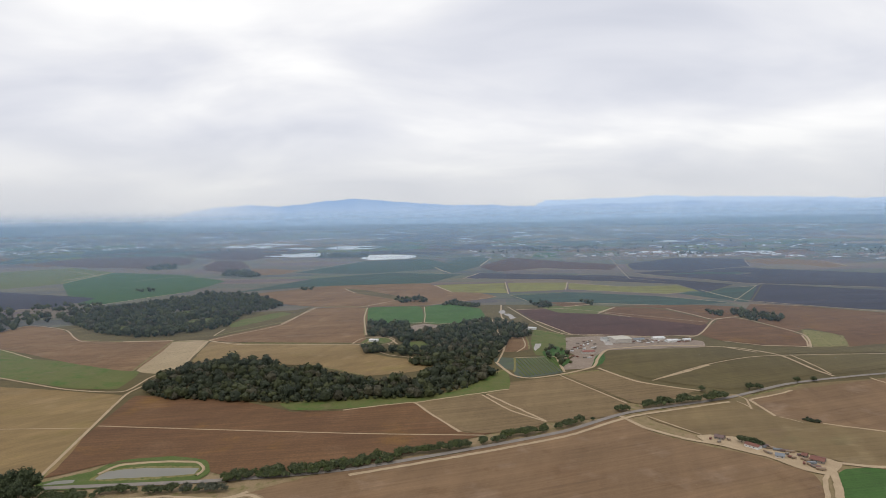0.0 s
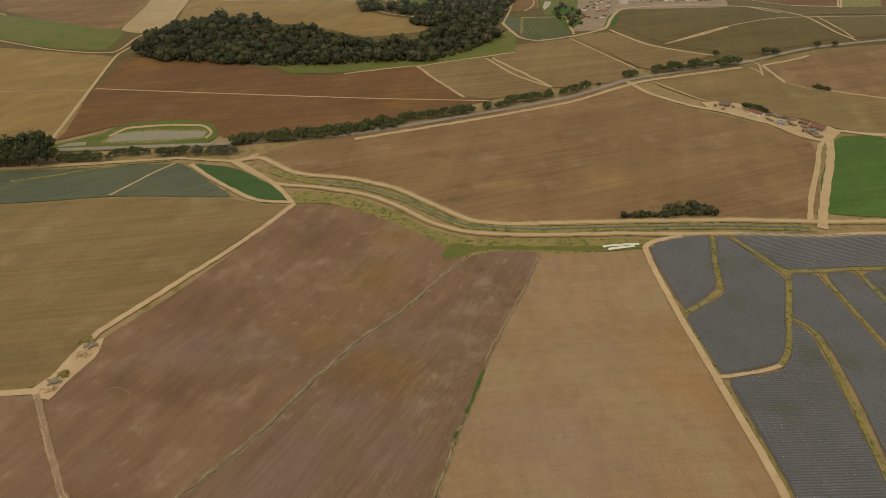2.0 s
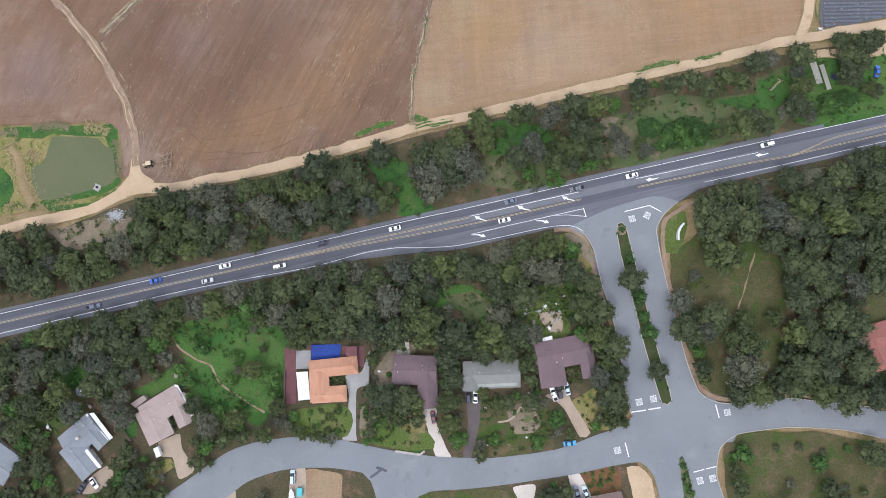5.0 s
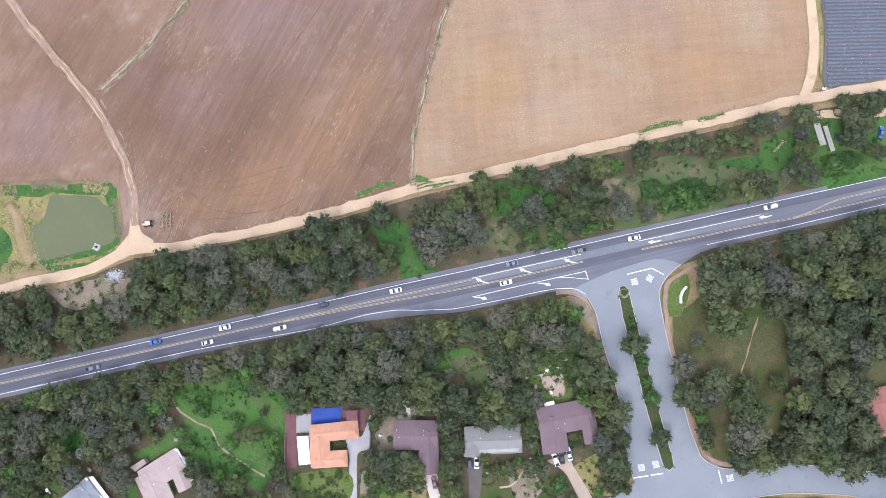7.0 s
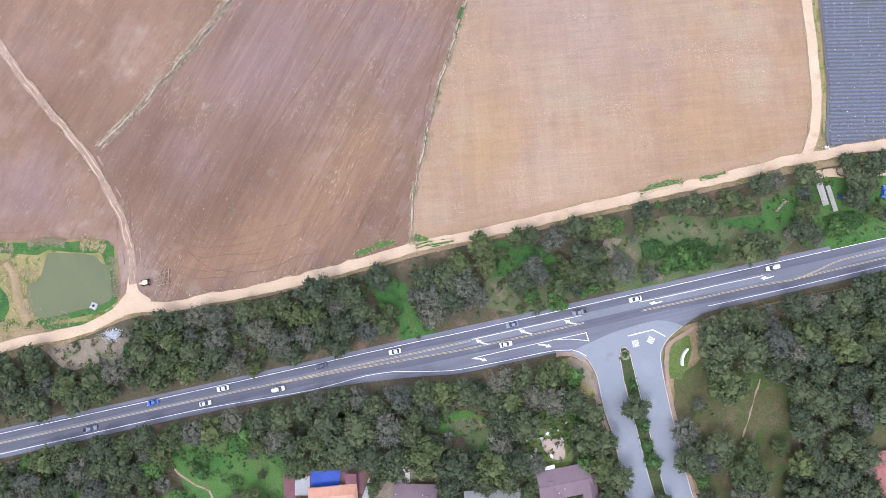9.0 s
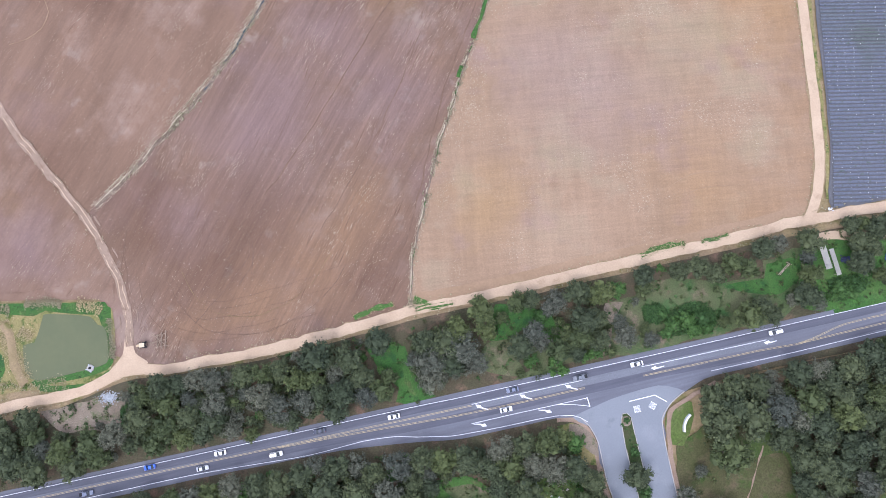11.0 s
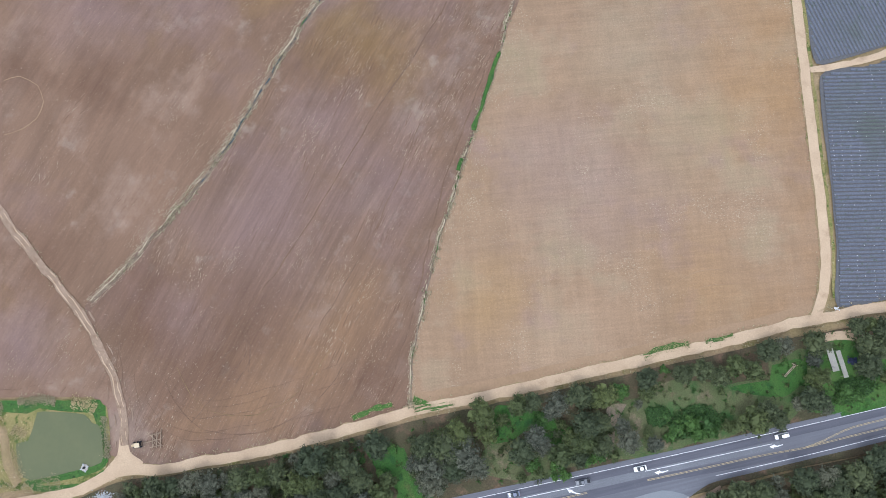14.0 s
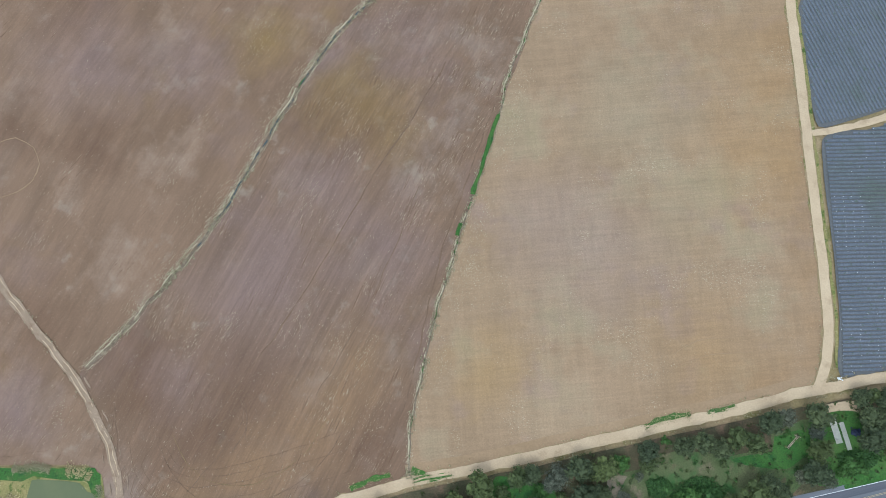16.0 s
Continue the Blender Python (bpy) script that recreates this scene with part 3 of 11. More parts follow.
# the valley's soil: a patchwork of far fields in the material of one sheet
def valley_material():
    m = mat("valley_soil", (0.07, 0.06, 0.055), (0.055, 0.06, 0.055), 300, 6, bump=0)
    n, l = m.node_tree.nodes, m.node_tree.links
    bsdf = n["Principled BSDF"]
    co = n.new("ShaderNodeNewGeometry").outputs["Position"]
    found = None
    for angle, wide, tall, one, two, seed in ((6, 620, 170, (0.050, 0.095, 0.060), (0.200, 0.120, 0.100), 3.0), (-9, 380, 95, (0.075, 0.065, 0.100), (0.200, 0.180, 0.10), 11.0)):
        mp = n.new("ShaderNodeMapping")
        mp.inputs["Rotation"].default_value = (0, 0, radians(angle))
        mp.inputs["Location"].default_value = (seed * 97, seed * 31, 0)
        l.new(co, mp.inputs[0])
        flat = n.new("ShaderNodeVectorMath")
        flat.operation = "MULTIPLY"
        flat.inputs[1].default_value = (1, 1, 0)
        l.new(mp.outputs[0], flat.inputs[0])
        br = n.new("ShaderNodeTexBrick")
        br.inputs["Color1"].default_value, br.inputs["Color2"].default_value, br.inputs["Mortar"].default_value = (*one, 1), (*two, 1), (0.15, 0.12, 0.09, 1)
        br.inputs["Scale"].default_value, br.inputs["Brick Width"].default_value, br.inputs["Row Height"].default_value, br.inputs["Mortar Size"].default_value = 1.0, wide, tall, 2.5
        l.new(flat.outputs[0], br.inputs[0])
        if found is None:
            found = br.outputs[0]
        else:
            x = n.new("ShaderNodeMix")
            x.data_type = "RGBA"
            x.inputs[0].default_value = 0.5
            l.new(found, x.inputs[6])
            l.new(br.outputs[0], x.inputs[7])
            found = x.outputs[2]
    old = bsdf.inputs["Base Color"].links[0].from_socket
    x = n.new("ShaderNodeMix")
    x.data_type = "RGBA"
    x.inputs[0].default_value = 0.8
    l.new(old, x.inputs[6])
    l.new(found, x.inputs[7])
    l.new(x.outputs[2], bsdf.inputs["Base Color"])
    return m


M["valley_soil"] = valley_material()


def build_ground():
    """One sheet to the foot of the hills, finer towards the middle, a hand below the fields that lie on it."""
    radii = [0.0] + [14.0 * k for k in range(1, 40)] + [560 * 1.2**k for k in range(7)] + [2000 * 1.035**k for k in range(112)]
    turns = 240
    places = [(CX, CY)] + [(CX + r * math.sin(2 * math.pi * k / turns), CY + r * math.cos(2 * math.pi * k / turns)) for r in radii[1:] for k in range(turns)]
    sunk = [-2.0 if math.dist(p, (CX, CY)) < 1400 else 0.0 for p in places]
    faces = [(0, 1 + (k + 1) % turns, 1 + k) for k in range(turns)]
    for i in range(1, len(radii) - 1):
        a, b = 1 + (i - 1) * turns, 1 + i * turns
        faces += [(a + k, a + (k + 1) % turns, b + (k + 1) % turns, b + k) for k in range(turns)]
    me = bpy.data.meshes.new("ground")
    me.from_pydata(lay_all(places, sunk).tolist(), [], faces)
    if sum(p.normal.z for p in me.polygons) < 0:
        me.flip_normals()
    me.materials.append(M["valley_soil"])
    LAID.add(tagged(new("ground", me), "wide valley floor of dark farmed soil", "ground", "", "structure"))


build_ground()

# ---- fields ----
L1, L2, L3, L4 = 0.05, 0.10, 0.15, 0.20
FARM_ROAD = [(-251.4, -8.4), (-195.8, 1.3), (-164.9, 9.6), (-133.7, 16.6), (-118.1, 23.5), (-102.2, 24.9), (-81.1, 28.7), (-64.1, 31.8), (-34.4, 39.7), (-10.8, 46.7), (25.9, 54.6), (69.4, 65.0), (113.4, 75.3), (140.0, 82.1), (172.9, 88.1), (224.8, 96.9), (292.3, 107.0)]
POND_TRACK = [(-200.4, 167.6)] + [(-164.1, 117.1), (-151.3, 101.4), (-134.2, 81.4), (-124.0, 64.0), (-118.6, 50.9), (-116.6, 41.1), (-115.8, 33.5)]
DITCH_WEST = [(24.0, 291.5), (20.6, 286.9), (-6.4, 254.3), (-28.6, 229.2), (-42.5, 215.2), (-52.4, 199.5), (-62.0, 182.0), (-73.2, 161.3), (-81.0, 146.9), (-91.6, 131.9), (-101.0, 119.8), (-113.7, 104.4), (-126.2, 90.6), (-131.0, 85.6)]
DITCH_EAST = [(70.3, 291.4), (56.3, 259.0), (38.8, 229.5), (26.6, 202.8), (21.6, 183.5), (13.4, 155.6), (8.8, 140.5), (4.2, 124.6), (-1.1, 106.6), (-5.2, 88.0), (-9.4, 69.6), (-10.7, 48.4)]
EAST_TRACK = [(171.1, 310.5), (152.0, 305.0), (142.4, 297.5), (140.6, 281.0), (139.4, 245.0), (138.3, 222.0), (138.9, 190.2), (140.4, 160.0), (141.6, 141.8), (143.7, 108.3), (142.3, 91.9), (138.3, 81.6)]

sheet("field_margin", "verge_earth", [(-700, -260), (700, -260), (800, 300), (760, 700), (300, 720), (-300, 600), (-760, 640), (-800, 200)], -0.15, "sandy earth and dry grass between fields", "ground")
sheet("field_margin", "stubble", [(-1500, 560), (-760, 640), (-300, 600), (300, 720), (760, 700), (1500, 700), (1500, 1550), (900, 1450), (300, 1650), (-300, 1600), (-1500, 1400)], -0.02, "dry olive grass between far fields", "ground")
sheet("ploughed_field", "soil_mauve", [(-334.6, 159.8), (-202.7, 165.3)] + [(-165.1, 116.0), (-133.9, 77.8), (-123.1, 57.6)] + [(-123.5, 48.4), (-129.0, 51.0), (-167.6, 50.3), (-257.2, 46.9)], L1, "bare mauve-brown ploughed field beside a farm pond")
sheet("ploughed_field", "soil_mauve", [(-108.5, 361.1), (-72.3, 360.0), (-37.1, 340.0), (-4.2, 316.0), (22.0, 290.0), (-6.4, 254.3)] + [(-28.6, 229.2), (-52.4, 199.5), (-73.2, 161.3), (-91.6, 131.9), (-119.5, 99.6), (-131.5, 86.5), (-151.4, 103.5), (-164.3, 119.2)] + [(-197.5, 172.3), (-182.3, 213.5), (-139.1, 291.8)], L1, "bare mauve-brown ploughed field crossed by a ditch")
sheet("ploughed_field", "soil_brown", [(22.5, 292.5), (49.3, 300.2), (70.3, 291.4), (56.3, 259.0)] + [(38.8, 229.5), (22.6, 187.0), (8.8, 140.5), (-1.1, 106.6), (-9.6, 67.2), (-11.5, 47.0)] + [(-34.4, 39.7), (-64.1, 31.8), (-102.2, 24.9), (-112.8, 24.6), (-116.6, 37.5)] + [(-122.2, 59.6), (-133.2, 84.0), (-119.5, 99.6), (-91.6, 131.9), (-73.2, 161.3), (-52.4, 199.5), (-28.6, 229.2), (-6.4, 254.3)], L1 + 0.02, "bare dark brown ploughed field with pale harrow marks")
sheet("harrowed_field", "soil_tan", [(70.3, 291.4), (85.6, 292.0), (140.0, 288.0)] + [(139.0, 245.0), (138.0, 200.0), (140.6, 150.0), (143.0, 108.0), (136.2, 81.4)] + [(113.4, 75.3), (69.4, 65.0), (25.9, 54.6), (-9.7, 47.4)] + [(-9.6, 67.2), (-1.1, 106.6), (8.8, 140.5), (22.6, 187.0), (38.8, 229.5), (56.3, 259.0)], L1 + 0.01, "smooth tan harrowed field with faint wheel marks")
sheet("ploughed_field", "soil_olive", [(-548, 372), (-332, 370), (-248.8, 377.7), (-160.5, 373.2), (-127.7, 361.7), (-112.3, 358.7), (-166.3, 261.1), (-189.8, 216.1), (-198.0, 176.3), (-222.6, 170.4), (-357.4, 160.3)], L1, "flat olive-brown ploughed field by a dirt track")
sheet("vegetable_field", "crop_slate", [(-589, 417), (-363, 428), (-295, 433), (-223.7, 440.1), (-204.5, 424.6), (-168.5, 387.0), (-161.4, 376.8), (-250.0, 380.4), (-333, 371), (-540, 363)], L1 + 0.02, "grey-green vegetable field in long beds")
sheet("grass_corner", "crop_green", [(-210.9, 437.5), (-175.4, 429.9), (-137.0, 405.1), (-114.4, 370.0), (-128.5, 365.2), (-154.0, 382.0), (-195.2, 417.1)], L2, "bright green grass corner between two dirt tracks", "grass")
sheet("ploughed_field", "soil_fallow", [(-154.6, 453.4), (-88.8, 497.1), (16.2, 529.6), (136, 594), (216, 633), (238, 580), (277, 541), (310, 514), (339, 469), (319, 415), (272.8, 334.8), (203.1, 335.3), (134.0, 335.7), (52.3, 331.8), (24.3, 339.0), (-4.5, 366.6), (-40.4, 391.4), (-117.1, 421.7)], L1, "large bare brown field between roads")
sheet("grass_field", "crop_bright", [(368, 475), (474, 479), (659, 460), (533, 327), (288.9, 339.2)], L1, "bright green sown field beside a dirt yard")
sheet("grass_strip", "grass_dry", [(-110.7, 385.2), (-74.4, 377.7), (-38.2, 356.4), (-4.3, 325.8), (23.1, 311.6), (73.4, 308.8), (146.9, 308.1), (147.8, 297.5), (85.8, 290.4), (48.9, 295.4), (18.4, 289.5), (-4.2, 312.4), (-45.6, 344.3), (-81.3, 363.7), (-107.3, 366.3)], L1 + 0.03, "rough green and straw-coloured grass beside the track", "grass")
sheet("grass_strip", "pasture", [(12.0, 305.0), (30.0, 301.5), (72.8, 299.8), (110.0, 299.0), (141.9, 301.0), (139.0, 295.6), (104.0, 293.4), (71.1, 295.0), (40.0, 296.5), (24.3, 293.4), (8.0, 284.0), (4.0, 290.0)], L2 + 0.02, "low green weeds along the field edge", "grass")

# the mulched beds east of the track
BEDS = [
    ([(145.2, 297.0), (161.2, 308.2), (190.1, 313.3), (172.6, 256.4), (165.9, 250.5), (144.8, 238.0)], 118),
    ([(196.9, 313.2), (217.8, 266.7), (216.7, 257.9), (200.5, 231.3), (181.4, 196.5), (175.4, 189.3), (165.0, 185.7), (144.4, 180.2), (141.8, 205.0), (142.6, 231.0), (170.2, 247.3), (176.4, 254.1)], 112),
    ([(145.4, 175.4), (163.0, 179.4), (174.5, 183.3), (183.8, 194.0), (200.2, 227.5), (206.0, 215.5), (196.2, 155.2), (185.7, 95.8), (170.8, 90.6), (147.4, 86.5), (148.0, 106.9), (146.8, 135.0)], 2),
    ([(205.5, 313.8), (300.1, 309.1), (499, 297), (468, 264), (281.0, 271.6), (224.3, 270.9)], 8),
    ([(223.8, 264.5), (240.2, 263.8), (240.6, 201.7), (233.0, 109.3), (198.5, 85.5), (191.6, 97.0), (203.6, 158.0), (212.1, 214.1), (205.4, 231.0)], 128),
    ([(246.9, 263.8), (265.1, 263.5), (265.7, 127.0), (241.9, 115.0)], 128),
    ([(271.3, 263.4), (462, 258), (360.9, 95.7), (271.1, 120.6)], 20),
]
for outline, angle in BEDS:
    sheet("strawberry_field", "furrow", outline, L1 + 0.02, "blue-grey field of plastic-mulched planting beds", wobble=0.4)
for line in ([(193.1, 313.3), (175.0, 256.4), (168.4, 249.0), (143.0, 234.0)], [(202.5, 231.2), (209.3, 217.2), (198.6, 156.0), (187.4, 93.8)], [(244.0, 265.8), (243.4, 204.7), (236.7, 100.7)], [(268.0, 267.0), (268.6, 178.4), (268.6, 120.5)]):
    ribbon("grass_verge", "grass_dry", line, 2.6, L2, "straw-green grass verge between planting beds", "grass", ragged=0.25)
for line, wide in (([(202.0, 314.5), (221.1, 267.6), (219.1, 257.8), (202.5, 231.2), (183.2, 196.5), (175.7, 186.6)], 3.2), ([(221.5, 268.2), (245.1, 267.9), (279.8, 268.6), (465, 261)], 3.0)):
    ribbon("dirt_track", "grass_dry", line, wide, L2 + 0.02, "sandy grassed track between planting beds", ragged=0.2)

# turned headlands along the tan field, and wheel marks over the soil
for k, (line, wide) in enumerate((([(-84.0, 66.0), (-75.4, 78.8), (-58.2, 102.9), (-42.1, 129.3), (-27.9, 155.2), (-13.6, 178.5), (1.0, 204.8)], 0.4), ([(-44.8, 77.2), (-28.6, 106.3), (-16.5, 131.7), (-8.5, 155.4)], 0.25), ([(-17.4, 59.3), (-10.3, 79.7), (-4.6, 106.6), (1.2, 131.9), (9.3, 155.6), (23.4, 198.1)], 0.45), ([(-91.9, 41.9), (-77.8, 58.3), (-71.9, 68.6), (-72.5, 74.8), (-77.5, 78.8)], 0.3), ([(-74.3, 78.6), (-70.7, 72.5), (-70.8, 64.3), (-75.4, 56.2)], 0.3), ([(-119.2, 78.0), (-119.6, 67.8), (-117.6, 55.6)], 0.3), ([(-88.9, 58.0), (-78.0, 68.3), (-63.8, 78.7)], 0.3))):
    ribbon("wheel_mark", "soil_mark", line, wide, L1 + 0.045 + 0.001 * k, "dark wheel mark over ploughed soil", "wheel mark", 2, 0.8, 0.6)
for k, (line, wide) in enumerate((([(-167.7, 169.9), (-161.6, 172.2), (-155.1, 168.6), (-152.6, 162.6), (-154.7, 156.1), (-160.2, 151.3), (-166.4, 149.5)], 0.25), ([(81.3, 90.9), (95.0, 98.6), (111.8, 100.5), (130.6, 97.8)], 0.25), ([(83.9, 86.8), (97.0, 93.2), (115.9, 95.1)], 0.2))):
    ribbon("harrow_mark", "soil_headland", line, wide, L1 + 0.055 + 0.001 * k, "faint harrow mark over bare soil", "harrow mark", 2, 0.9, 0.7)

# fields further off
FAR_FIELDS = [
    ("ploughed_field", "soil_rust", "dark reddish-brown ploughed field below a wood", [(-359, 495), (-387, 643), (-401, 763), (-329, 745), (-260, 740), (-172, 681), (-110, 682), (-24, 710), (31.0, 595.9), (62.7, 590.4), (-68.9, 513.5), (-191.9, 492.8), (-237, 529), (-313, 526)]),
    ("ploughed_field", "soil_pale", "pale tan ploughed field in a square block", [(-1078, 860), (-629, 822), (-516, 796), (-424, 770), (-389, 630), (-358, 491), (-548, 485), (-735, 513)]),
    ("pasture", "pasture", "rough green pasture on a gentle slope", [(-1201, 1164), (-824, 1103), (-701, 1011), (-579, 967), (-462, 900), (-447, 800), (-525, 812), (-669, 880), (-1006, 961)]),
    ("ploughed_field", "soil_dusk", "wide bare brown field with a curved edge", [(-1405, 1376), (-957, 1294), (-946, 1373), (-834, 1316), (-704, 1174), (-615, 1154), (-516, 1156), (-475, 908), (-623, 979), (-824, 1103), (-1213, 1176)]),
    ("harrowed_field", "soil_straw", "pale straw-coloured harrowed field", [(-470, 908), (-511, 1144), (-444, 1150), (-412, 954), (-420, 886)]),
    ("harrowed_field", "soil_pale", "pale tan harrowed field beside a wood", [(-398, 936), (-435, 1137), (-369, 1115), (-138, 1088), (-120, 1016), (-67, 967), (-9, 941), (-19, 876), (-101, 848), (-191, 920), (-326, 947)]),
    ("ploughed_field", "soil_dusk", "bare brown field with a track across it", [(-448, 1162), (-348, 1339), (-317, 1577), (-182, 1571), (-140, 1179), (-140, 1099), (-372, 1126)]),
    ("pasture", "stubble", "olive stubble field above the wood", [(-452, 1198), (-456, 1277), (-439, 1430), (-348, 1581), (-332, 1611), (-352, 1355)]),
    ("ploughed_field", "soil_dusk", "bare brown field on a low rise", [(-613, 1903), (-418, 2100), (-255, 2226), (-25, 2146), (180, 1759), (-18, 1604), (-184, 1592), (-324, 1610), (-433, 1681)]),
    ("grass_field", "crop_bright", "bright green square field above a wood", [(-173, 1570), (-40, 1574), (-29, 1319), (-102, 1312), (-147, 1317)]),
    ("grass_field", "crop_bright", "bright green field above a wood", [(-26, 1572), (44, 1618), (114, 1523), (115, 1350), (36, 1297), (-24, 1319)]),
    ("stubble_field", "stubble", "long olive-green strip of crop", [(-312, 2048), (-249, 2004), (-87, 1771), (-118, 1736), (-256, 1910)]),
    ("mustard_field", "crop_yellow", "long yellow-green flowering field", [(-4, 2105), (247, 2139), (223, 1837), (50, 1894)]),
    ("mustard_field", "crop_yellow", "long yellow-green flowering field", [(257, 2137), (461, 2121), (410, 1900), (235, 1865)]),
    ("mustard_field", "crop_yellow", "long yellow-green flowering field", [(466, 2101), (609, 1967), (797, 1970), (803, 1808), (680, 1754), (427, 1913)]),
    ("vegetable_field", "crop_teal", "dark blue-green vegetable field", [(225, 1780), (397, 1840), (657, 1690), (771, 1554), (595, 1523), (351, 1611), (260, 1623)]),
    ("ploughed_field", "soil_umber", "dark maroon ploughed field", [(205, 1491), (327, 1496), (376, 1405), (575, 1238), (506, 1115), (402, 1114), (268, 1151), (227, 1314)]),
    ("ploughed_field", "soil_rust", "reddish-brown ploughed field", [(394, 1421), (460, 1509), (567, 1446), (602, 1287), (558, 1226), (452, 1344)]),
    ("pasture", "pasture", "olive pasture on a low rise", [(276, 1533), (423, 1535), (448, 1491), (389, 1403), (300, 1432)]),
    ("ploughed_field", "soil_rust", "reddish-brown field on a low rise", [(310, 1640), (399, 1689), (417, 1568), (333, 1526)]),
    ("ploughed_field", "soil_rust", "broad reddish-brown ploughed field", [(516, 1126), (624, 1292), (678, 1302), (697, 1096), (650, 995), (578, 1011), (528, 1057)]),
    ("ploughed_field", "soil_rust", "broad reddish-brown ploughed field", [(709, 1339), (811, 1516), (916, 1471), (1034, 1343), (1282, 1161), (1096, 978), (792, 1007), (713, 989), (768, 1089), (749, 1165), (693, 1126)]),
    ("scrub_patch", "grass_dry", "pale green weedy patch in bare soil", [(731, 1154), (765, 1101), (719, 998), (657, 994), (676, 1043)]),
    ("ploughed_field", "soil_rust", "reddish-brown ploughed field beyond the trees", [(480, 1528), (655, 1526), (760, 1471), (709, 1339), (612, 1294), (574, 1465)]),
    ("stubble_field", "stubble", "olive-brown stubble field", [(282, 946), (313, 992), (406, 1008), (506, 1008), (540, 958), (423, 886), (310, 801), (281, 853)]),
    ("stubble_field", "stubble", "olive-brown stubble field", [(313, 797), (425, 878), (530, 929), (550, 875), (547, 812), (438, 758), (392, 742), (361, 758)]),
    ("stubble_field", "stubble", "olive-brown stubble field by a highway", [(583, 933), (736, 928), (1052, 936), (940, 826), (670, 837), (571, 810)]),
    ("stubble_field", "stubble", "olive strip above a sandy track", [(639, 963), (792, 1007), (1096, 978), (1065, 948), (745, 941), (572, 947)]),
    ("ploughed_field", "soil_ochre", "tan ploughed field with a pale track", [(-22, 709), (64, 740), (127, 625), (114, 606), (62.7, 590.4), (32.4, 599.5)]),
    ("ploughed_field", "soil_ochre", "tan ploughed field with a pale track", [(70, 739), (109, 800), (182, 826), (241, 692), (216, 644), (130, 624)]),
    ("ploughed_field", "soil_ochre", "tan ploughed field below the farm", [(189, 833), (248, 856), (299, 780), (344, 737), (259, 681), (245, 692)]),
    ("ploughed_field", "soil_olive", "broad olive-brown ploughed field by the highway", [(248, 638), (388, 702), (500, 759), (631, 783), (923, 810), (523, 418), (410, 474), (379, 497), (360, 520), (323, 545), (283, 573)]),
    ("ploughed_field", "soil_fallow", "bare dark brown field on a slope above a farm", [(395, 693), (470, 731), (546, 757), (630, 779), (925, 810), (653, 540), (481, 570), (429, 601), (392, 629)]),
    ("pasture", "pasture", "green grass on the edge of a wood", [(-195, 716), (-126, 737), (24, 753), (109, 874), (101, 762), (-21, 709), (-111, 687), (-173, 686)]),
    ("vineyard", "crop_slate", "small grey-green vineyard in rows", [(133, 950), (202, 953), (195, 849), (123, 818), (121, 855)]),
    ("vegetable_field", "crop_slate", "small dark vegetable plot", [(100, 953), (131, 950), (121, 865), (98, 900)]),
    ("pasture", "pasture", "green farm paddock", [(204, 1208), (255, 1140), (206, 903), (202, 953), (172, 968), (180, 1090)]),
    ("ploughed_field", "soil_dusk", "small bare plot in a wood", [(141, 1122), (178, 1136), (167, 1015), (117, 996)]),
    ("farm_yard", "yard_dust", "dusty brown dirt yard of a farm", [(247, 1113), (319, 1124), (446, 1090), (491, 1059), (469, 1005), (353, 1000), (302, 995), (263, 936), (241, 874), (197, 863), (206, 907), (235, 959), (223, 1030)]),
    ("concrete_apron", "concrete", "pale concrete apron beside a barn", [(318, 1113), (336, 1111), (321, 1037), (308, 1038)]),
    ("grass_patch", "grass_lush", "green grass beside a farm drive", [(247, 889), (268, 952), (288, 977), (273, 914), (253, 881)]),
    ("grass_patch", "grass_lush", "green shrubby grass beside a farm", [(185, 986), (217, 1041), (228, 991), (219, 918), (196, 877), (186, 921)]),
    ("grass_field", "crop_green", "green field far up the valley", [(-1552, 2520), (-1552, 2927), (-1106, 2691), (-831, 2391), (-836, 2013), (-966, 1728), (-1069, 1766)]),
    ("pasture", "pasture", "green pasture with pale tracks", [(-2857, 2886), (-2180, 3056), (-1951, 3291), (-1552, 2927), (-1477, 2395), (-1598, 2217), (-2324, 2331)]),
    ("vegetable_field", "crop_plum", "dark purple-brown bare field", [(-2038, 2035), (-1529, 2119), (-1074, 1898), (-1049, 1704), (-1193, 1634), (-1692, 1674)]),
    ("vegetable_field", "crop_teal", "dark blue-green vegetable field", [(-657, 1986), (-485, 2444), (-179, 2646), (112, 2531), (-25, 2186), (-426, 2138)]),
    ("vegetable_field", "crop_teal", "dark blue-green vegetable field", [(-644, 2741), (-422, 3431), (-43, 3576), (127, 2895), (-323, 2619)]),
    ("vegetable_field", "crop_plum", "dark purple-brown bare field", [(186, 2571), (718, 2335), (985, 1974), (802, 1764), (810, 2004), (475, 2221), (104, 2334)]),
    ("vegetable_field", "crop_plum", "broad dark purple field up the valley", [(837, 1568), (1071, 1959), (1331, 1755), (1825, 1545), (1532, 1282), (1064, 1384)]),
    ("vegetable_field", "crop_plum", "broad dark purple field up the valley", [(796, 2446), (1297, 2628), (1695, 2261), (2257, 1933), (1885, 1599), (1380, 1823), (1037, 2001)]),
    ("vegetable_field", "crop_teal", "dark blue-green field up the valley", [(722, 1776), (964, 1892), (1038, 1930), (820, 1548), (791, 1597)]),
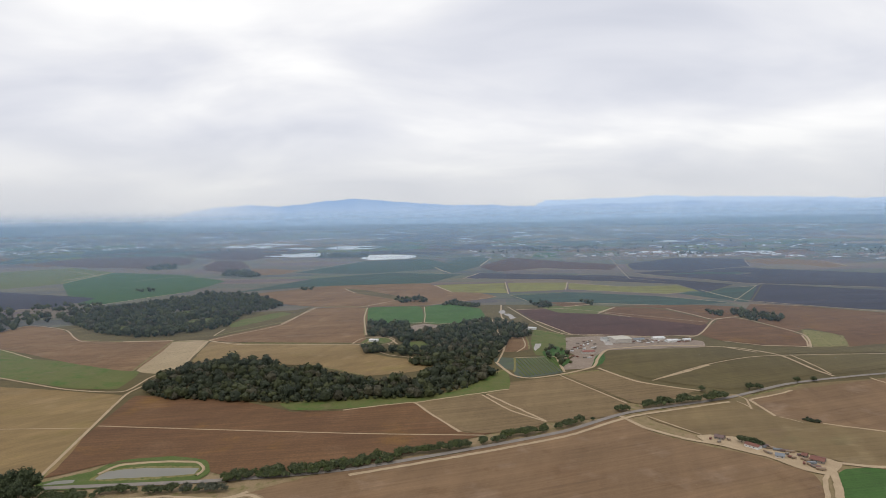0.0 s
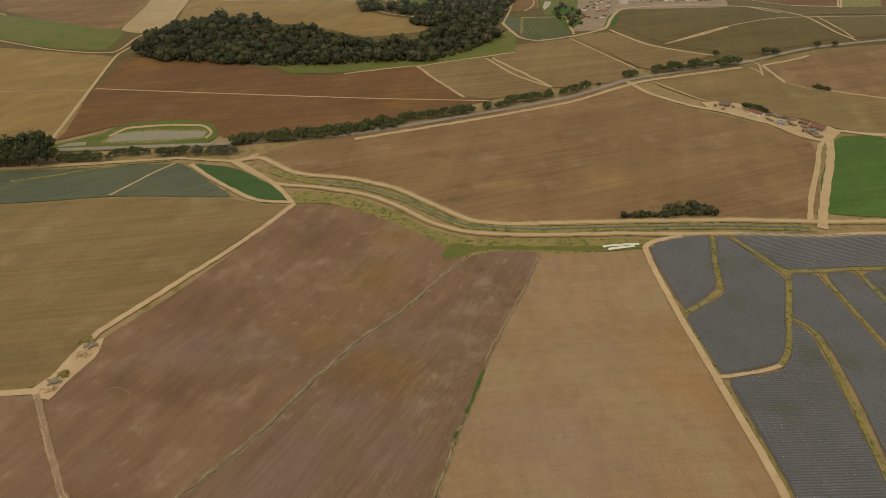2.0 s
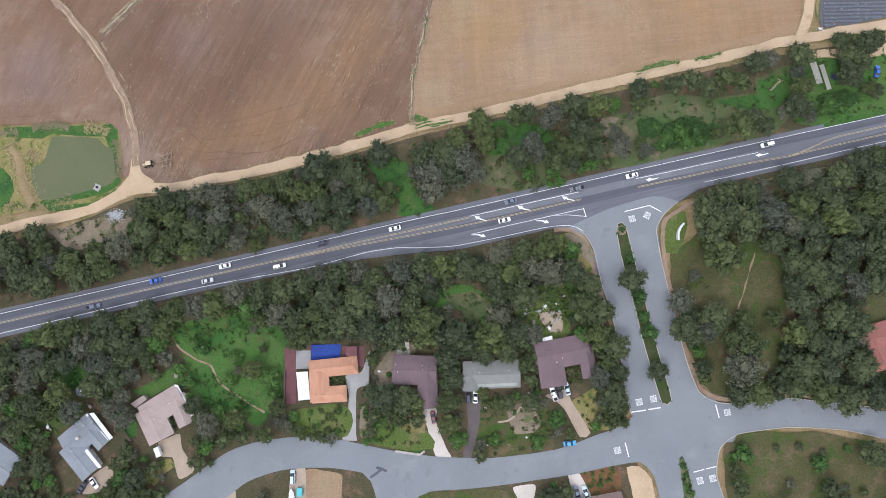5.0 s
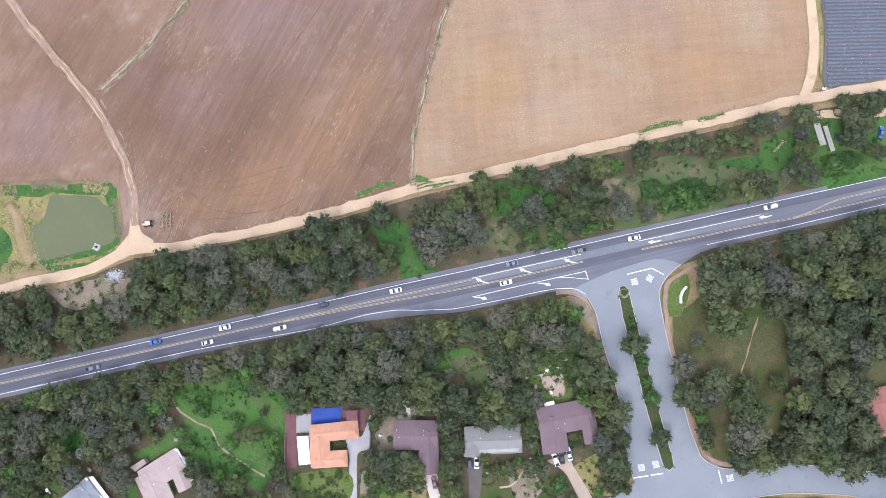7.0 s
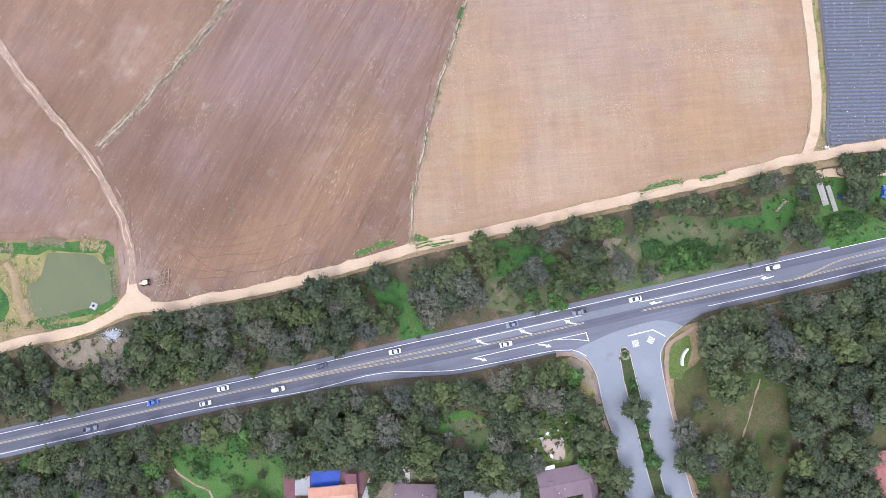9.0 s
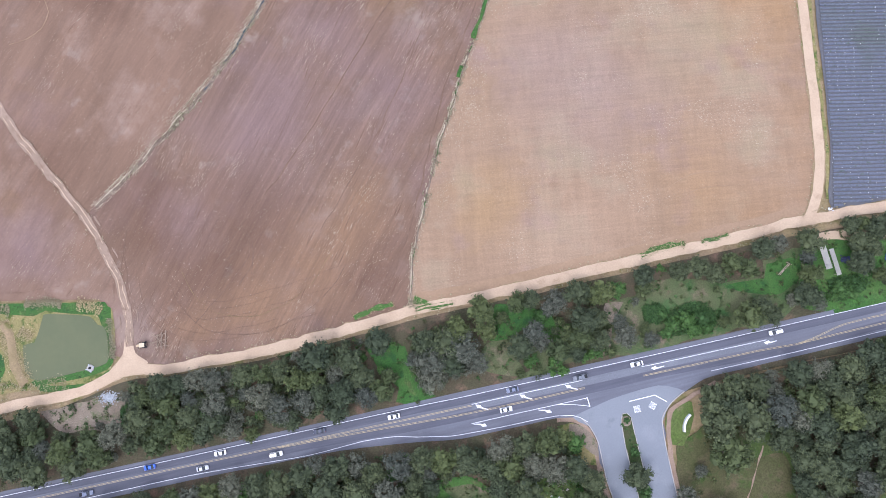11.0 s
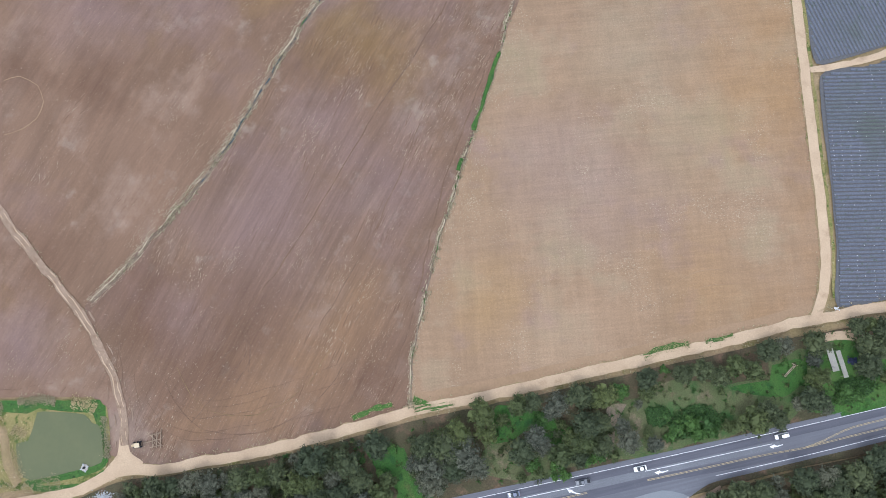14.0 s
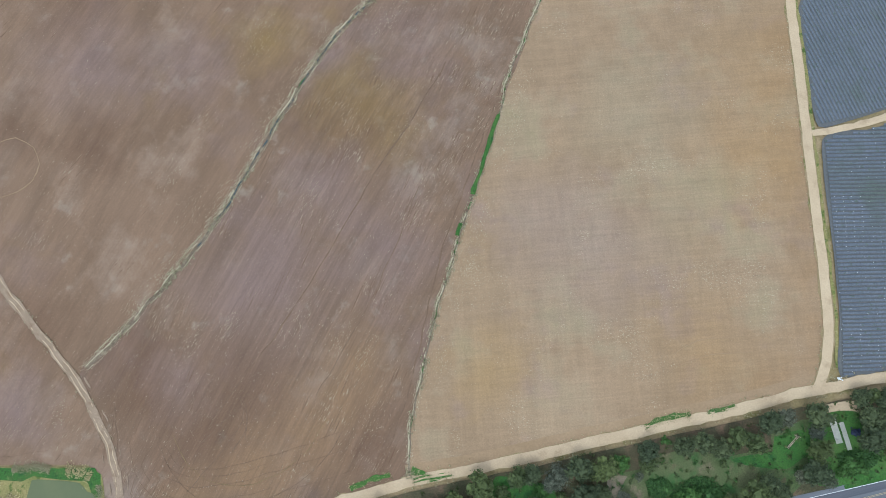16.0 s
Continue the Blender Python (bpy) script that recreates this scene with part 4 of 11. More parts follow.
    ("pasture", "crop_teal", "grey-green pasture far up the valley", [(-3186, 3566), (-2880, 4064), (-3157, 4776), (-3231, 5777), (-2280, 5761), (-1770, 5072), (-1776, 4367), (-2457, 4302), (-2459, 3753)]),
    ("ploughed_field", "soil_umber", "reddish bare field far up the valley", [(-2463, 3707), (-2512, 4195), (-2005, 4435), (-1573, 3997), (-1375, 3444), (-1526, 3159), (-1942, 3327)]),
    ("ploughed_field", "soil_umber", "bare brown field far up the valley", [(-1254, 3289), (-1346, 3719), (-1144, 3617), (-941, 3102), (-971, 2808), (-1107, 2931)]),
    ("ploughed_field", "soil_dusk", "bare brown field far up the valley", [(-832, 2611), (-918, 3025), (-814, 3002), (-645, 2865), (-675, 2661)]),
    ("ploughed_field", "soil_umber", "reddish field round plastic tunnels", [(-1982, 4570), (-1694, 4957), (-937, 4787), (-625, 4441), (-1094, 3922), (-1124, 3661), (-1387, 3835)]),
    ("ploughed_field", "soil_umber", "reddish field far up the valley", [(209, 2912), (433, 3548), (665, 3152), (871, 2901), (746, 2597), (480, 2748), (262, 2612)]),
    ("vegetable_field", "crop_teal", "dark blue-green field far up the valley", [(-7, 2926), (160, 3681), (317, 3528), (212, 2947), (66, 2568)]),
    ("vegetable_field", "crop_plum", "long dark purple field far up the valley", [(919, 2926), (1309, 3300), (1592, 3126), (1392, 2671), (1070, 2498), (846, 2605)]),
    ("ploughed_field", "soil_dusk", "long pale brown field far up the valley", [(1504, 2976), (1677, 3149), (1794, 3071), (1862, 2924), (1781, 2613), (1664, 2545), (1643, 2714), (1524, 2778)]),
    ("vegetable_field", "crop_teal", "blue-green strip far up the valley", [(915, 2395), (1177, 2475), (1234, 2356), (1003, 2233)]),
    ("vegetable_field", "crop_teal", "blue-green field far up the valley", [(2478, 4422), (3122, 4787), (3234, 4400), (3132, 3894), (2562, 3801)]),
    ("vegetable_field", "crop_green", "green plot among far farms", [(551, 3568), (657, 4025), (779, 3985), (680, 3478)]),
    ("plastic_tunnels", "plastic_sheet", "white plastic-covered crop rows", [(-1907, 5513), (-2004, 6075), (-1787, 6052), (-1447, 5791), (-1488, 5360), (-1692, 5233)]),
    ("plastic_tunnels", "plastic_sheet", "white plastic-covered crop rows", [(-1895, 6228), (-1813, 6549), (-1289, 6043), (-1481, 5928)]),
    ("plastic_tunnels", "plastic_sheet", "white plastic-covered crop rows", [(-1299, 5190), (-1193, 5355), (-1014, 5236), (-1047, 5005)]),
    ("plastic_tunnels", "plastic_sheet", "white plastic-covered crop rows", [(-932, 5156), (-874, 5506), (-416, 5439), (-443, 5177), (-592, 4844), (-780, 4910)]),
    ("plastic_tunnels", "plastic_sheet", "white plastic-covered crop rows", [(-1156, 4120), (-1126, 4489), (-856, 4478), (-675, 4240), (-729, 3996), (-916, 3930)]),
    ("plastic_tunnels", "plastic_sheet", "white plastic-covered crop rows", [(-463, 3692), (-439, 4035), (-313, 4095), (-139, 3945), (-122, 3761), (-176, 3587), (-369, 3538)]),
    ("plastic_tunnels", "plastic_sheet", "white plastic-covered crop rows", [(1273, 3858), (1357, 4004), (1656, 3833), (1638, 3707), (1463, 3700)]),
    ("plastic_tunnels", "plastic_sheet", "white plastic-covered crop rows", [(1840, 3771), (1944, 3839), (2071, 3795), (1984, 3534), (1893, 3474)]),
    ("plastic_tunnels", "plastic_sheet", "white plastic-covered crop rows", [(1947, 5410), (2099, 5623), (2297, 5450), (2154, 5244)]),
    ("plastic_tunnels", "plastic_sheet", "white plastic-covered crop rows", [(1895, 3303), (1958, 3359), (2006, 3302), (1951, 3241)]),
    ("plastic_tunnels", "plastic_sheet", "white plastic-covered crop rows", [(2048, 3163), (2110, 3229), (2148, 3208), (2098, 3148)]),
    ("plastic_tunnels", "plastic_sheet", "white plastic-covered crop rows", [(2340, 3307), (2405, 3371), (2436, 3361), (2383, 3294)]),
    ("plastic_tunnels", "plastic_sheet", "white plastic-covered crop rows", [(2169, 2990), (2223, 3042), (2331, 3057), (2252, 2989)]),
    ("plastic_tunnels", "plastic_sheet", "white plastic-covered crop rows", [(1112, 9300), (1238, 9835), (1441, 9754), (1313, 9222)]),
    ("plastic_tunnels", "plastic_sheet", "white plastic-covered crop rows", [(-2152, 5249), (-2060, 5323), (-1859, 5331), (-1824, 5202)]),
    ("plastic_tunnels", "plastic_sheet", "white plastic-covered crop rows", [(-3545, 9326), (-3781, 10198), (-3583, 10079), (-3303, 9192)]),
]
for k, (name, material, label, outline) in enumerate(FAR_FIELDS):
    sheet(name, material, outline, L2 + 0.0007 * k, label, wobble=0.5)

EDGE_RNG = random.Random(23)
for name, material, label, outline in FAR_FIELDS:
    # pale tracks and grass baulks run along many of the field edges
    if material in ("plastic_sheet", "yard_dust", "concrete", "grass_lush"):
        continue
    for a, b in zip(outline, outline[1:] + outline[:1]):
        far_off = math.dist(((a[0] + b[0]) / 2, (a[1] + b[1]) / 2), (CX, CY))
        if EDGE_RNG.random() < 0.5 and math.dist(a, b) > 60 and far_off > 520:
            tone = EDGE_RNG.choice(("dirt_far", "dirt_far", "grass_dry", "stubble"))
            mid = ((a[0] + b[0]) / 2 + EDGE_RNG.uniform(-0.02, 0.02) * (b[1] - a[1]), (a[1] + b[1]) / 2 - EDGE_RNG.uniform(-0.02, 0.02) * (b[0] - a[0]))
            ribbon("field_edge", tone, [a, mid, b], EDGE_RNG.uniform(1.6, 3.2) * (1 + far_off / 2500), L3, "narrow pale strip between two far fields", "track", 10, 1.5, 0.3)
M["tree_belt"] = mat("tree_belt", (0.018, 0.026, 0.018), (0.026, 0.032, 0.022), 60, 5.0, bump=0.3)
STRIP_RNG = random.Random(41)
for k in range(820):
    # long far fields that lie across the valley, ever thinner towards the hills, with pale and dark lines between them
    fall = STRIP_RNG.uniform(2.5, 60.0) / 1105
    line = k >= 320
    deep = STRIP_RNG.uniform(0.5, 2.2) * (0.35 + fall * 18) / 1105 * (0.3 if line else 1.0)
    near, far = EYE / (fall + deep), EYE / max(fall - deep, 0.0016)
    a = radians(STRIP_RNG.uniform(-44, 44))
    half, lean = radians(STRIP_RNG.uniform(0.8, 4.5)) * (0.32 if line else 1.0), STRIP_RNG.uniform(-0.05, 0.05)
    tone = STRIP_RNG.choice(("plastic_sheet", "plastic_sheet", "soil_pale", "tree_belt", "tree_belt", "tree_belt") if line else ("crop_teal", "soil_rust", "soil_umber", "crop_plum", "crop_slate", "soil_tan", "soil_dusk", "crop_plum", "crop_green", "soil_pale", "pasture", "stubble", "crop_bright", "soil_dusk"))
    if line and tone == "plastic_sheet":
        half *= 0.6
    if fall * 1105 > 40 and tone in ("plastic_sheet", "soil_pale"):
        continue
    outline = [(CX + d * math.sin(a + u * half), CY + d * math.cos(a + u * half)) for u, d in ((-1, near * (1 - lean)), (0.95, near * (1 + lean)), (1.1, far * (1 + lean)), (-0.9, far * (1 - lean)))]
    sheet("far_field", tone, outline, 0.06 + 0.0003 * k, {"plastic_sheet": "thin strip of white plastic up the valley", "tree_belt": "dark hedge and tree belt up the valley"}.get(tone, "long field far up the valley"), "field", near * 0.04, 1.0, near * 0.12)

sheet("clearing", "yard_dust", [(-56, 1229), (-47, 1284), (-24, 1303), (9, 1278), (1, 1250), (-30, 1240), (-42, 1208)], L3, "pale sandy clearing beside a house in a wood", "dirt")
sheet("garden", "pasture", [(-138, 1088), (-133, 1137), (-97, 1151), (-81, 1121), (-94, 1089)], L3, "green garden round a farmhouse", "grass")
sheet("glade", "pasture", [(-57, 1080), (-28, 1110), (-0, 1054), (-30, 1018)], L3, "small green glade in a wood", "grass")
for glade in ([(-716, 1318), (-699, 1361), (-662, 1299), (-677, 1266)], [(-687, 1533), (-635, 1586), (-596, 1522), (-644, 1463)], [(-586, 1389), (-542, 1451), (-512, 1388), (-553, 1338)], [(-466, 1336), (-451, 1423), (-392, 1516), (-362, 1484), (-415, 1346), (-444, 1297)], [(-720, 1463), (-700, 1496), (-670, 1440), (-685, 1408)]):
    sheet("glade", "pasture", glade, L3, "small green glade in a wood", "grass", wobble=1.5)
for k, patch in enumerate(([(158, 1468), (171, 1486), (171, 1429), (159, 1422)], [(166, 1421), (176, 1429), (187, 1358), (174, 1343)], [(186, 1058), (193, 1062), (189, 1027), (175, 1000), (174, 1014)])):
    sheet("plastic_sheeting", "concrete", patch, L4 + 0.05, "crumpled white plastic sheeting on grass", "plastic", wobble=1.2)
FAR_TRACKS = [
    ([(-154, 1095), (-141, 1144), (-98, 1163), (-77, 1126), (-85, 1088), (-126, 1071), (-154, 1095)], 5), ([(-85, 1083), (-54, 1010), (-16, 980), (2, 953)], 5), ([(93, 953), (100, 974), (128, 1043), (134, 1111), (129, 1171), (130, 1349)], 5), ([(142, 993), (160, 1030), (167, 1065), (170, 1137)], 4), ([(-29, 1572), (-24, 1426), (-24, 1319)], 4),
    ([(395, 625), (403, 616), (409, 604)], 2.5), ([(376, 687), (379, 675), (381, 658)], 3),
    ([(-385, 639), (-254, 620), (-79.0, 596.7), (56.0, 583.7)], 4), ([(-359, 487), (-389, 630), (-418, 770), (-415, 813)], 6), ([(-498, 634), (-390, 632)], 3),
    ([(-669, 880), (-520, 803), (-430, 785), (-427, 862), (-409, 945), (-442, 1149), (-345, 1323), (-320, 1588), (-200, 1594), (-86, 1758)], 6),
    ([(-442, 1149), (-365, 1103), (-138, 1088), (-123, 1148), (-89, 1139), (-69, 1081)], 6), ([(-138, 1179), (-168, 1399), (-179, 1570)], 5), ([(-137, 1077), (-78, 990), (-9, 953)], 5),
    ([(64, 737), (93, 669), (129, 624)], 5), ([(185, 829), (214, 754), (240, 687)], 5), ([(100, 920), (116, 838), (139, 817), (193, 839), (245, 877), (269, 938), (305, 1002), (413, 1027), (521, 997), (565, 934), (563, 838), (567, 797)], 8),
    ([(251, 870), (286, 787), (352, 736)], 8), ([(307, 792), (420, 878), (530, 929), (739, 932)], 5), ([(189, 1544), (221, 1277), (257, 1152), (359, 1118), (496, 1105), (614, 1286), (678, 1302), (704, 1107), (648, 986)], 6),
    ([(100, 912), (127, 1043), (129, 1216)], 5), ([(327, 1496), (441, 1397), (584, 1259)], 4), ([(815, 1836), (825, 1604), (906, 1503), (1046, 1359)], 9), ([(175, 1578), (156, 1362), (187, 1210)], 6),
    ([(795, 1573), (1038, 1930)], 4), ([(-1208, 2436), (-1098, 2609), (-807, 2456)], 8), ([(-957, 1294), (-932, 1371), (-812, 1300), (-697, 1162), (-525, 1151)], 5),
    ([(1078, 3957), (920, 3172), (784, 2559), (715, 2220)], 4), ([(-3262, 4277), (-3366, 4764), (-3651, 5613), (-3927, 6504), (-4031, 7110), (-3681, 7449), (-3285, 7627), (-2854, 8225)], 9), ([(-2880, 4064), (-3169, 4931), (-3406, 5630), (-3316, 6030)], 8), ([(-2035, 3093), (-1841, 3052), (-1616, 2849), (-1443, 2622)], 6), ([(162, 2576), (511, 2400), (715, 2220), (800, 2081)], 4), ([(249, 2158), (221, 1809)], 6), ([(464, 2120), (413, 1899)], 6), 
    ([(387, 715), (392, 697), (378, 655)], 4), ([(610, 785), (613, 757), (654, 684)], 6),
]
for line, wide in FAR_TRACKS:
    ribbon("farm_track", "dirt_far", line, wide * 0.6, L4, "pale sandy farm track between fields", step=8)

# ---- dirt roads, ditches, pond ----
BANK = ((-0.5, 0.0), (-0.36, 0.5), (-0.2, 0.35), (0.0, 0.05), (0.2, 0.35), (0.36, 0.45), (0.5, 0.0))
RUT = ((-0.5, 0.0), (-0.3, 0.06), (-0.18, 0.03), (0.0, 0.09), (0.18, 0.03), (0.3, 0.06), (0.5, 0.0))
def beside(line, off):
    """A line that runs beside another."""
    out = []
    for k, p in enumerate(line):
        a, b = line[max(k - 1, 0)], line[min(k + 1, len(line) - 1)]
        d = math.dist(a, b)
        out.append((p[0] + (b[1] - a[1]) / d * off, p[1] - (b[0] - a[0]) / d * off))
    return out


def along(line, wide):
    """The stretch of land on both sides of a line."""
    return beside(line, wide) + beside(line, -wide)[::-1]


def straw_line(name, material, line, off, wide, seed, label, share=0.25, step=0.7):
    """A broken strip of flattened grass beside a line: ragged tongues with gaps between them."""
    path = curve_through(line, step, False, 0.8)
    verts, faces = [], []
    last = False
    for i, q in enumerate(path):
        t = path[min(i + 1, len(path) - 1)] - path[max(i - 1, 0)]
        side = Vector((t.y, -t.x, 0)).normalized()
        much = 0.9 * noise.noise((q.x * 0.11, q.y * 0.11, seed)) + 0.8 * noise.noise((q.x * 0.6, q.y * 0.6, seed + 5)) + share
        w = wide * min(1.0, max(0.0, much * 1.6))
        c = q + side * (off + 0.35 * noise.noise((q.x * 0.3, q.y * 0.3, seed + 9)))
        if w > 0.05:
            verts += [(*(c - side * w * 0.5).to_2d(), 0.20), (*c.to_2d(), 0.20 + 0.3 * w), (*(c + side * w * 0.5).to_2d(), 0.20)]
            if last:
                k = len(verts) - 6
                faces += [(k, k + 3, k + 4, k + 1), (k + 1, k + 4, k + 5, k + 2)]
        last = w > 0.05
    flat = np.array(verts)
    me = bpy.data.meshes.new(name)
    me.from_pydata(lay_all(flat[:, :2], flat[:, 2]).tolist(), [], faces)
    if sum(p.normal.z for p in me.polygons) < 0:
        me.flip_normals()
    me.materials.append(M[material])
    ob = new(name, me)
    LAID.add(ob)
    return tagged(ob, label, "grass", "", "stuff")


GROOVE = ((-0.5, 0.06), (-0.25, 0.10), (0.0, -0.02), (0.25, 0.10), (0.5, 0.06))
for k, (line, wide) in enumerate(((DITCH_WEST, 1.9), (DITCH_EAST, 1.0))):
    ribbon("ditch", "ditch_soil", line, wide * 0.75, L2 - 0.02, "narrow field ditch with crumbling soil banks", "ditch", 1.2, 0.8, 0.35, GROOVE)
    straw_line("ditch_bank", "straw_pale", line, wide * 0.40, 0.55, 3.0 + k, "ragged strip of straw-coloured grass on a ditch bank", 0.32)
    straw_line("ditch_bank", "straw_pale", line, -wide * 0.42, 0.30, 13.0 + k, "ragged strip of straw-coloured grass on a ditch bank", 0.12)
    straw_line("ditch_bank", "straw", line, wide * 1.1, 0.5, 23.0 + k, "ragged strip of straw-coloured grass beside a ditch", 0.05)
    straw_line("ditch_bank", "grass_lush", line, 0.0, 0.6, 33.0 + k, "strip of green weeds in a ditch", -0.3 if k == 0 else 0.0)
straw_line("ditch_water", "water_ditch", DITCH_WEST[2:10], 0.0, 0.5, 43.0, "thin line of dark water in a ditch", 0.3)
# sweeping harrow marks where the tractor turns
for k in (0, 3):
    ribbon("harrow_mark", ("soil_mark", "soil_ochre")[k % 2], beside([(-104.0, 58.0), (-97.0, 46.0), (-88.0, 39.0), (-76.0, 36.5), (-64.0, 38.0), (-52.0, 43.0), (-42.0, 52.0), (-34.0, 64.0)][k % 3:8 - (k * 2) % 3], -1.0 - 2.3 * k), 0.16, L1 + 0.07 + 0.001 * k, "curved harrow mark where a tractor turned", "harrow mark", 2, 0.9, 0.95)
ribbon("headland", "soil_brown", beside(FARM_ROAD[4:10], -3.6), 5.5, L1 + 0.03, "turned soil along a dirt road", "field", 3, 0.5, 0.1)
ribbon("headland", "soil_headland", beside(FARM_ROAD[9:14], -3.4), 4.5, L1 + 0.032, "turned soil along a dirt road", "field", 3, 0.5, 0.1)
sheet("dirt_clearing", "dirt", [(-133.2, 16.9), (-125.0, 22.1), (-121.8, 25.7), (-118.6, 29.9), (-117.6, 37.2), (-115.5, 37.2), (-113.5, 30.8), (-108.7, 27.3), (-111.1, 24.4), (-119.6, 21.0), (-125.9, 18.5)], L3 + 0.035, "pale dirt where a track meets a road", "dirt", 1.5, 0.25)
sheet("dirt_clearing", "dirt", [(134.6, 75.6), (143.4, 76.9), (156.5, 78.6), (171.6, 82.1), (192.0, 87.0), (191.5, 80.7), (171.1, 75.4), (160.6, 74.1), (149.7, 74.2), (139.9, 73.3)], L3 + 0.036, "pale sandy yard beside a dirt road", "dirt", 1.5, 0.6)
TURN_ARC = [(-115.0, 59.2), (-112.4, 48.4), (-104.5, 38.6), (-92.6, 34.5), (-76.7, 35.3), (-59.8, 39.6), (-44.9, 44.2), (-30.0, 49.8)]
for k in range(0, 9, 2):
    ribbon("harrow_mark", "soil_mark", beside(TURN_ARC[(k * 2) % 3:len(TURN_ARC) - (k % 4)], -1.2 - 1.9 * k + 0.9 * math.sin(k)), 0.09, L1 + 0.06 + 0.001 * k, "curved harrow mark where a tractor turned", "harrow mark", 2, 0.9, 0.9)
for k, (line, wide) in enumerate((([(-74.0, 76.7), (-70.2, 69.4), (-71.0, 60.4)], 0.17), ([(-119.3, 78.0), (-120.7, 61.4)], 0.17), ([(-107.2, 77.9), (-109.6, 68.0), (-111.9, 61.9)], 0.17), ([(-167.2, 53.3), (-154.4, 54.2), (-143.8, 55.9)], 0.1), ([(-37.3, 44.0), (-28.7, 29.6), (-20.2, 15.5)], 0.17))):
    ribbon("wheel_mark", "soil_mark", line, wide, L1 + 0.05 + 0.001 * k, "dark wheel mark over bare soil", "wheel mark", 2, 0.7, 0.8)
ribbon("ditch_weeds", "grass_lush", [(21.6, 183.5), (17.8, 171.7), (14.4, 159.1), (12.3, 152.6)], 1.5, L2 + 0.25, "strip of bright green weeds in a ditch", "grass", 2.0, 0.8, 0.5, ((-0.5, 0), (0, 0.3), (0.5, 0)))
ribbon("ditch_weeds", "grass_lush", [(8.1, 141.7), (6.9, 136.7)], 1.6, L2 + 0.25, "strip of bright green weeds in a ditch", "grass", 2.0, 0.8, 0.5, ((-0.5, 0), (0, 0.3), (0.5, 0)))
CANAL_NORTH = [(-175.8, 440.7), (-153.6, 448.8), (-116.4, 417.5), (-68.7, 405.9), (-31.3, 387.4), (-4.5, 363.1), (24.2, 337.4), (52.1, 330.3), (133.1, 331.8), (213.9, 331.8), (276.6, 327.6), (319.7, 327.1), (531, 324)]
CANAL_SOUTH = [(-175.8, 440.7), (-131.4, 400.1), (-93.9, 391.2), (-57.1, 378.9), (-29.9, 360.4), (-4.3, 335.1), (23.4, 319.7), (70.2, 314.7), (129.2, 315.2), (167.8, 313.4), (206.8, 313.0), (263.3, 308.5), (310.4, 310.8), (515, 308)]
for line, wide in ((FARM_ROAD, 4.2), (EAST_TRACK, 4.8), (CANAL_NORTH, 8.0), (CANAL_SOUTH, 7.0)):
    ribbon("road_shoulder", "verge_earth", line, wide, L3 - 0.03, "sandy shoulder of a dirt road", "verge", 1.6, 0.5, 0.25)
ribbon("dirt_road", "dirt", FARM_ROAD, 3.9, L3, "pale sandy dirt road along the trees", "dirt road", 2.5, 0.5, 0.14, RUT)
sheet("field_edge", "soil_mauve", [(-206.0, 168.0), (-190.0, 172.0), (-150.0, 122.0), (-112.0, 112.0), (-108.0, 60.0), (-104.0, 32.0), (-122.0, 30.0), (-128.0, 52.0), (-140.0, 74.0), (-168.0, 112.0)], 0.0, "trampled bare soil along a worn track", "field")
ribbon("dirt_track", "track_worn", POND_TRACK, 3.2, L3 + 0.02, "worn dirt track between ploughed fields", "track", 2.5, 0.5, 0.2, RUT)
for k, off in enumerate((-0.8, 0.8)):
    straw_line("wheel_rut", "dirt", POND_TRACK, off, 0.6, 53.0 + k, "pale wheel rut in a worn dirt track", 0.45)
straw_line("wheel_rut", "track_worn", POND_TRACK[3:], 3.2, 0.8, 51.0, "worn wheel rut beside a dirt track", 0.1)
straw_line("wheel_rut", "track_worn", POND_TRACK[3:], -3.4, 0.8, 52.0, "worn wheel rut beside a dirt track", 0.0)
ribbon("dirt_road", "dirt", EAST_TRACK, 3.7, L3 + 0.03, "pale sandy dirt road beside planting beds", "dirt road", 2.5, 0.3, 0.1, RUT)
ribbon("grass_verge", "grass_dry", [(141.0, 235.0), (140.8, 222.1), (141.6, 190.0), (142.9, 164.0), (144.6, 136.0), (146.6, 108.5), (145.9, 89.7)], 1.2, L3, "straw-coloured verge beside a dirt road", "grass", 2.0, 0.4, 0.4)
ribbon("dirt_track", "dirt", [(141.5, 177.6), (155.4, 179.9), (166.3, 183.1), (176.3, 187.0)], 2.6, L3 + 0.02, "sandy track between planting beds", "track", 2.5, 0.3, 0.2, RUT)
ribbon("dirt_road", "dirt", [(-107.8, 364.5), (-122.0, 334.6), (-140.9, 298.6), (-165.7, 259.3), (-189.4, 215.1), (-196.5, 182.4), (-200.4, 170.0)], 4.2, L3, "pale sandy dirt road between fields", "dirt road", 3, 0.5, 0.12, RUT)
ribbon("dirt_road", "dirt", [(-199.3, 169.9), (-221.3, 168.1), (-303.3, 162.9), (-384.2, 159.0)], 4.0, L3 + 0.02, "pale sandy dirt road between fields", "dirt road", 3, 0.5, 0.12, RUT)
ribbon("dirt_road", "dirt_far", CANAL_NORTH, 4.2, L3, "pale dirt road along a drainage canal", "dirt road", 4, 0.6, 0.12, RUT)
ribbon("dirt_road", "dirt_far", CANAL_SOUTH, 3.6, L3 + 0.02, "pale dirt road along a drainage canal", "dirt road", 4, 0.6, 0.12, RUT)
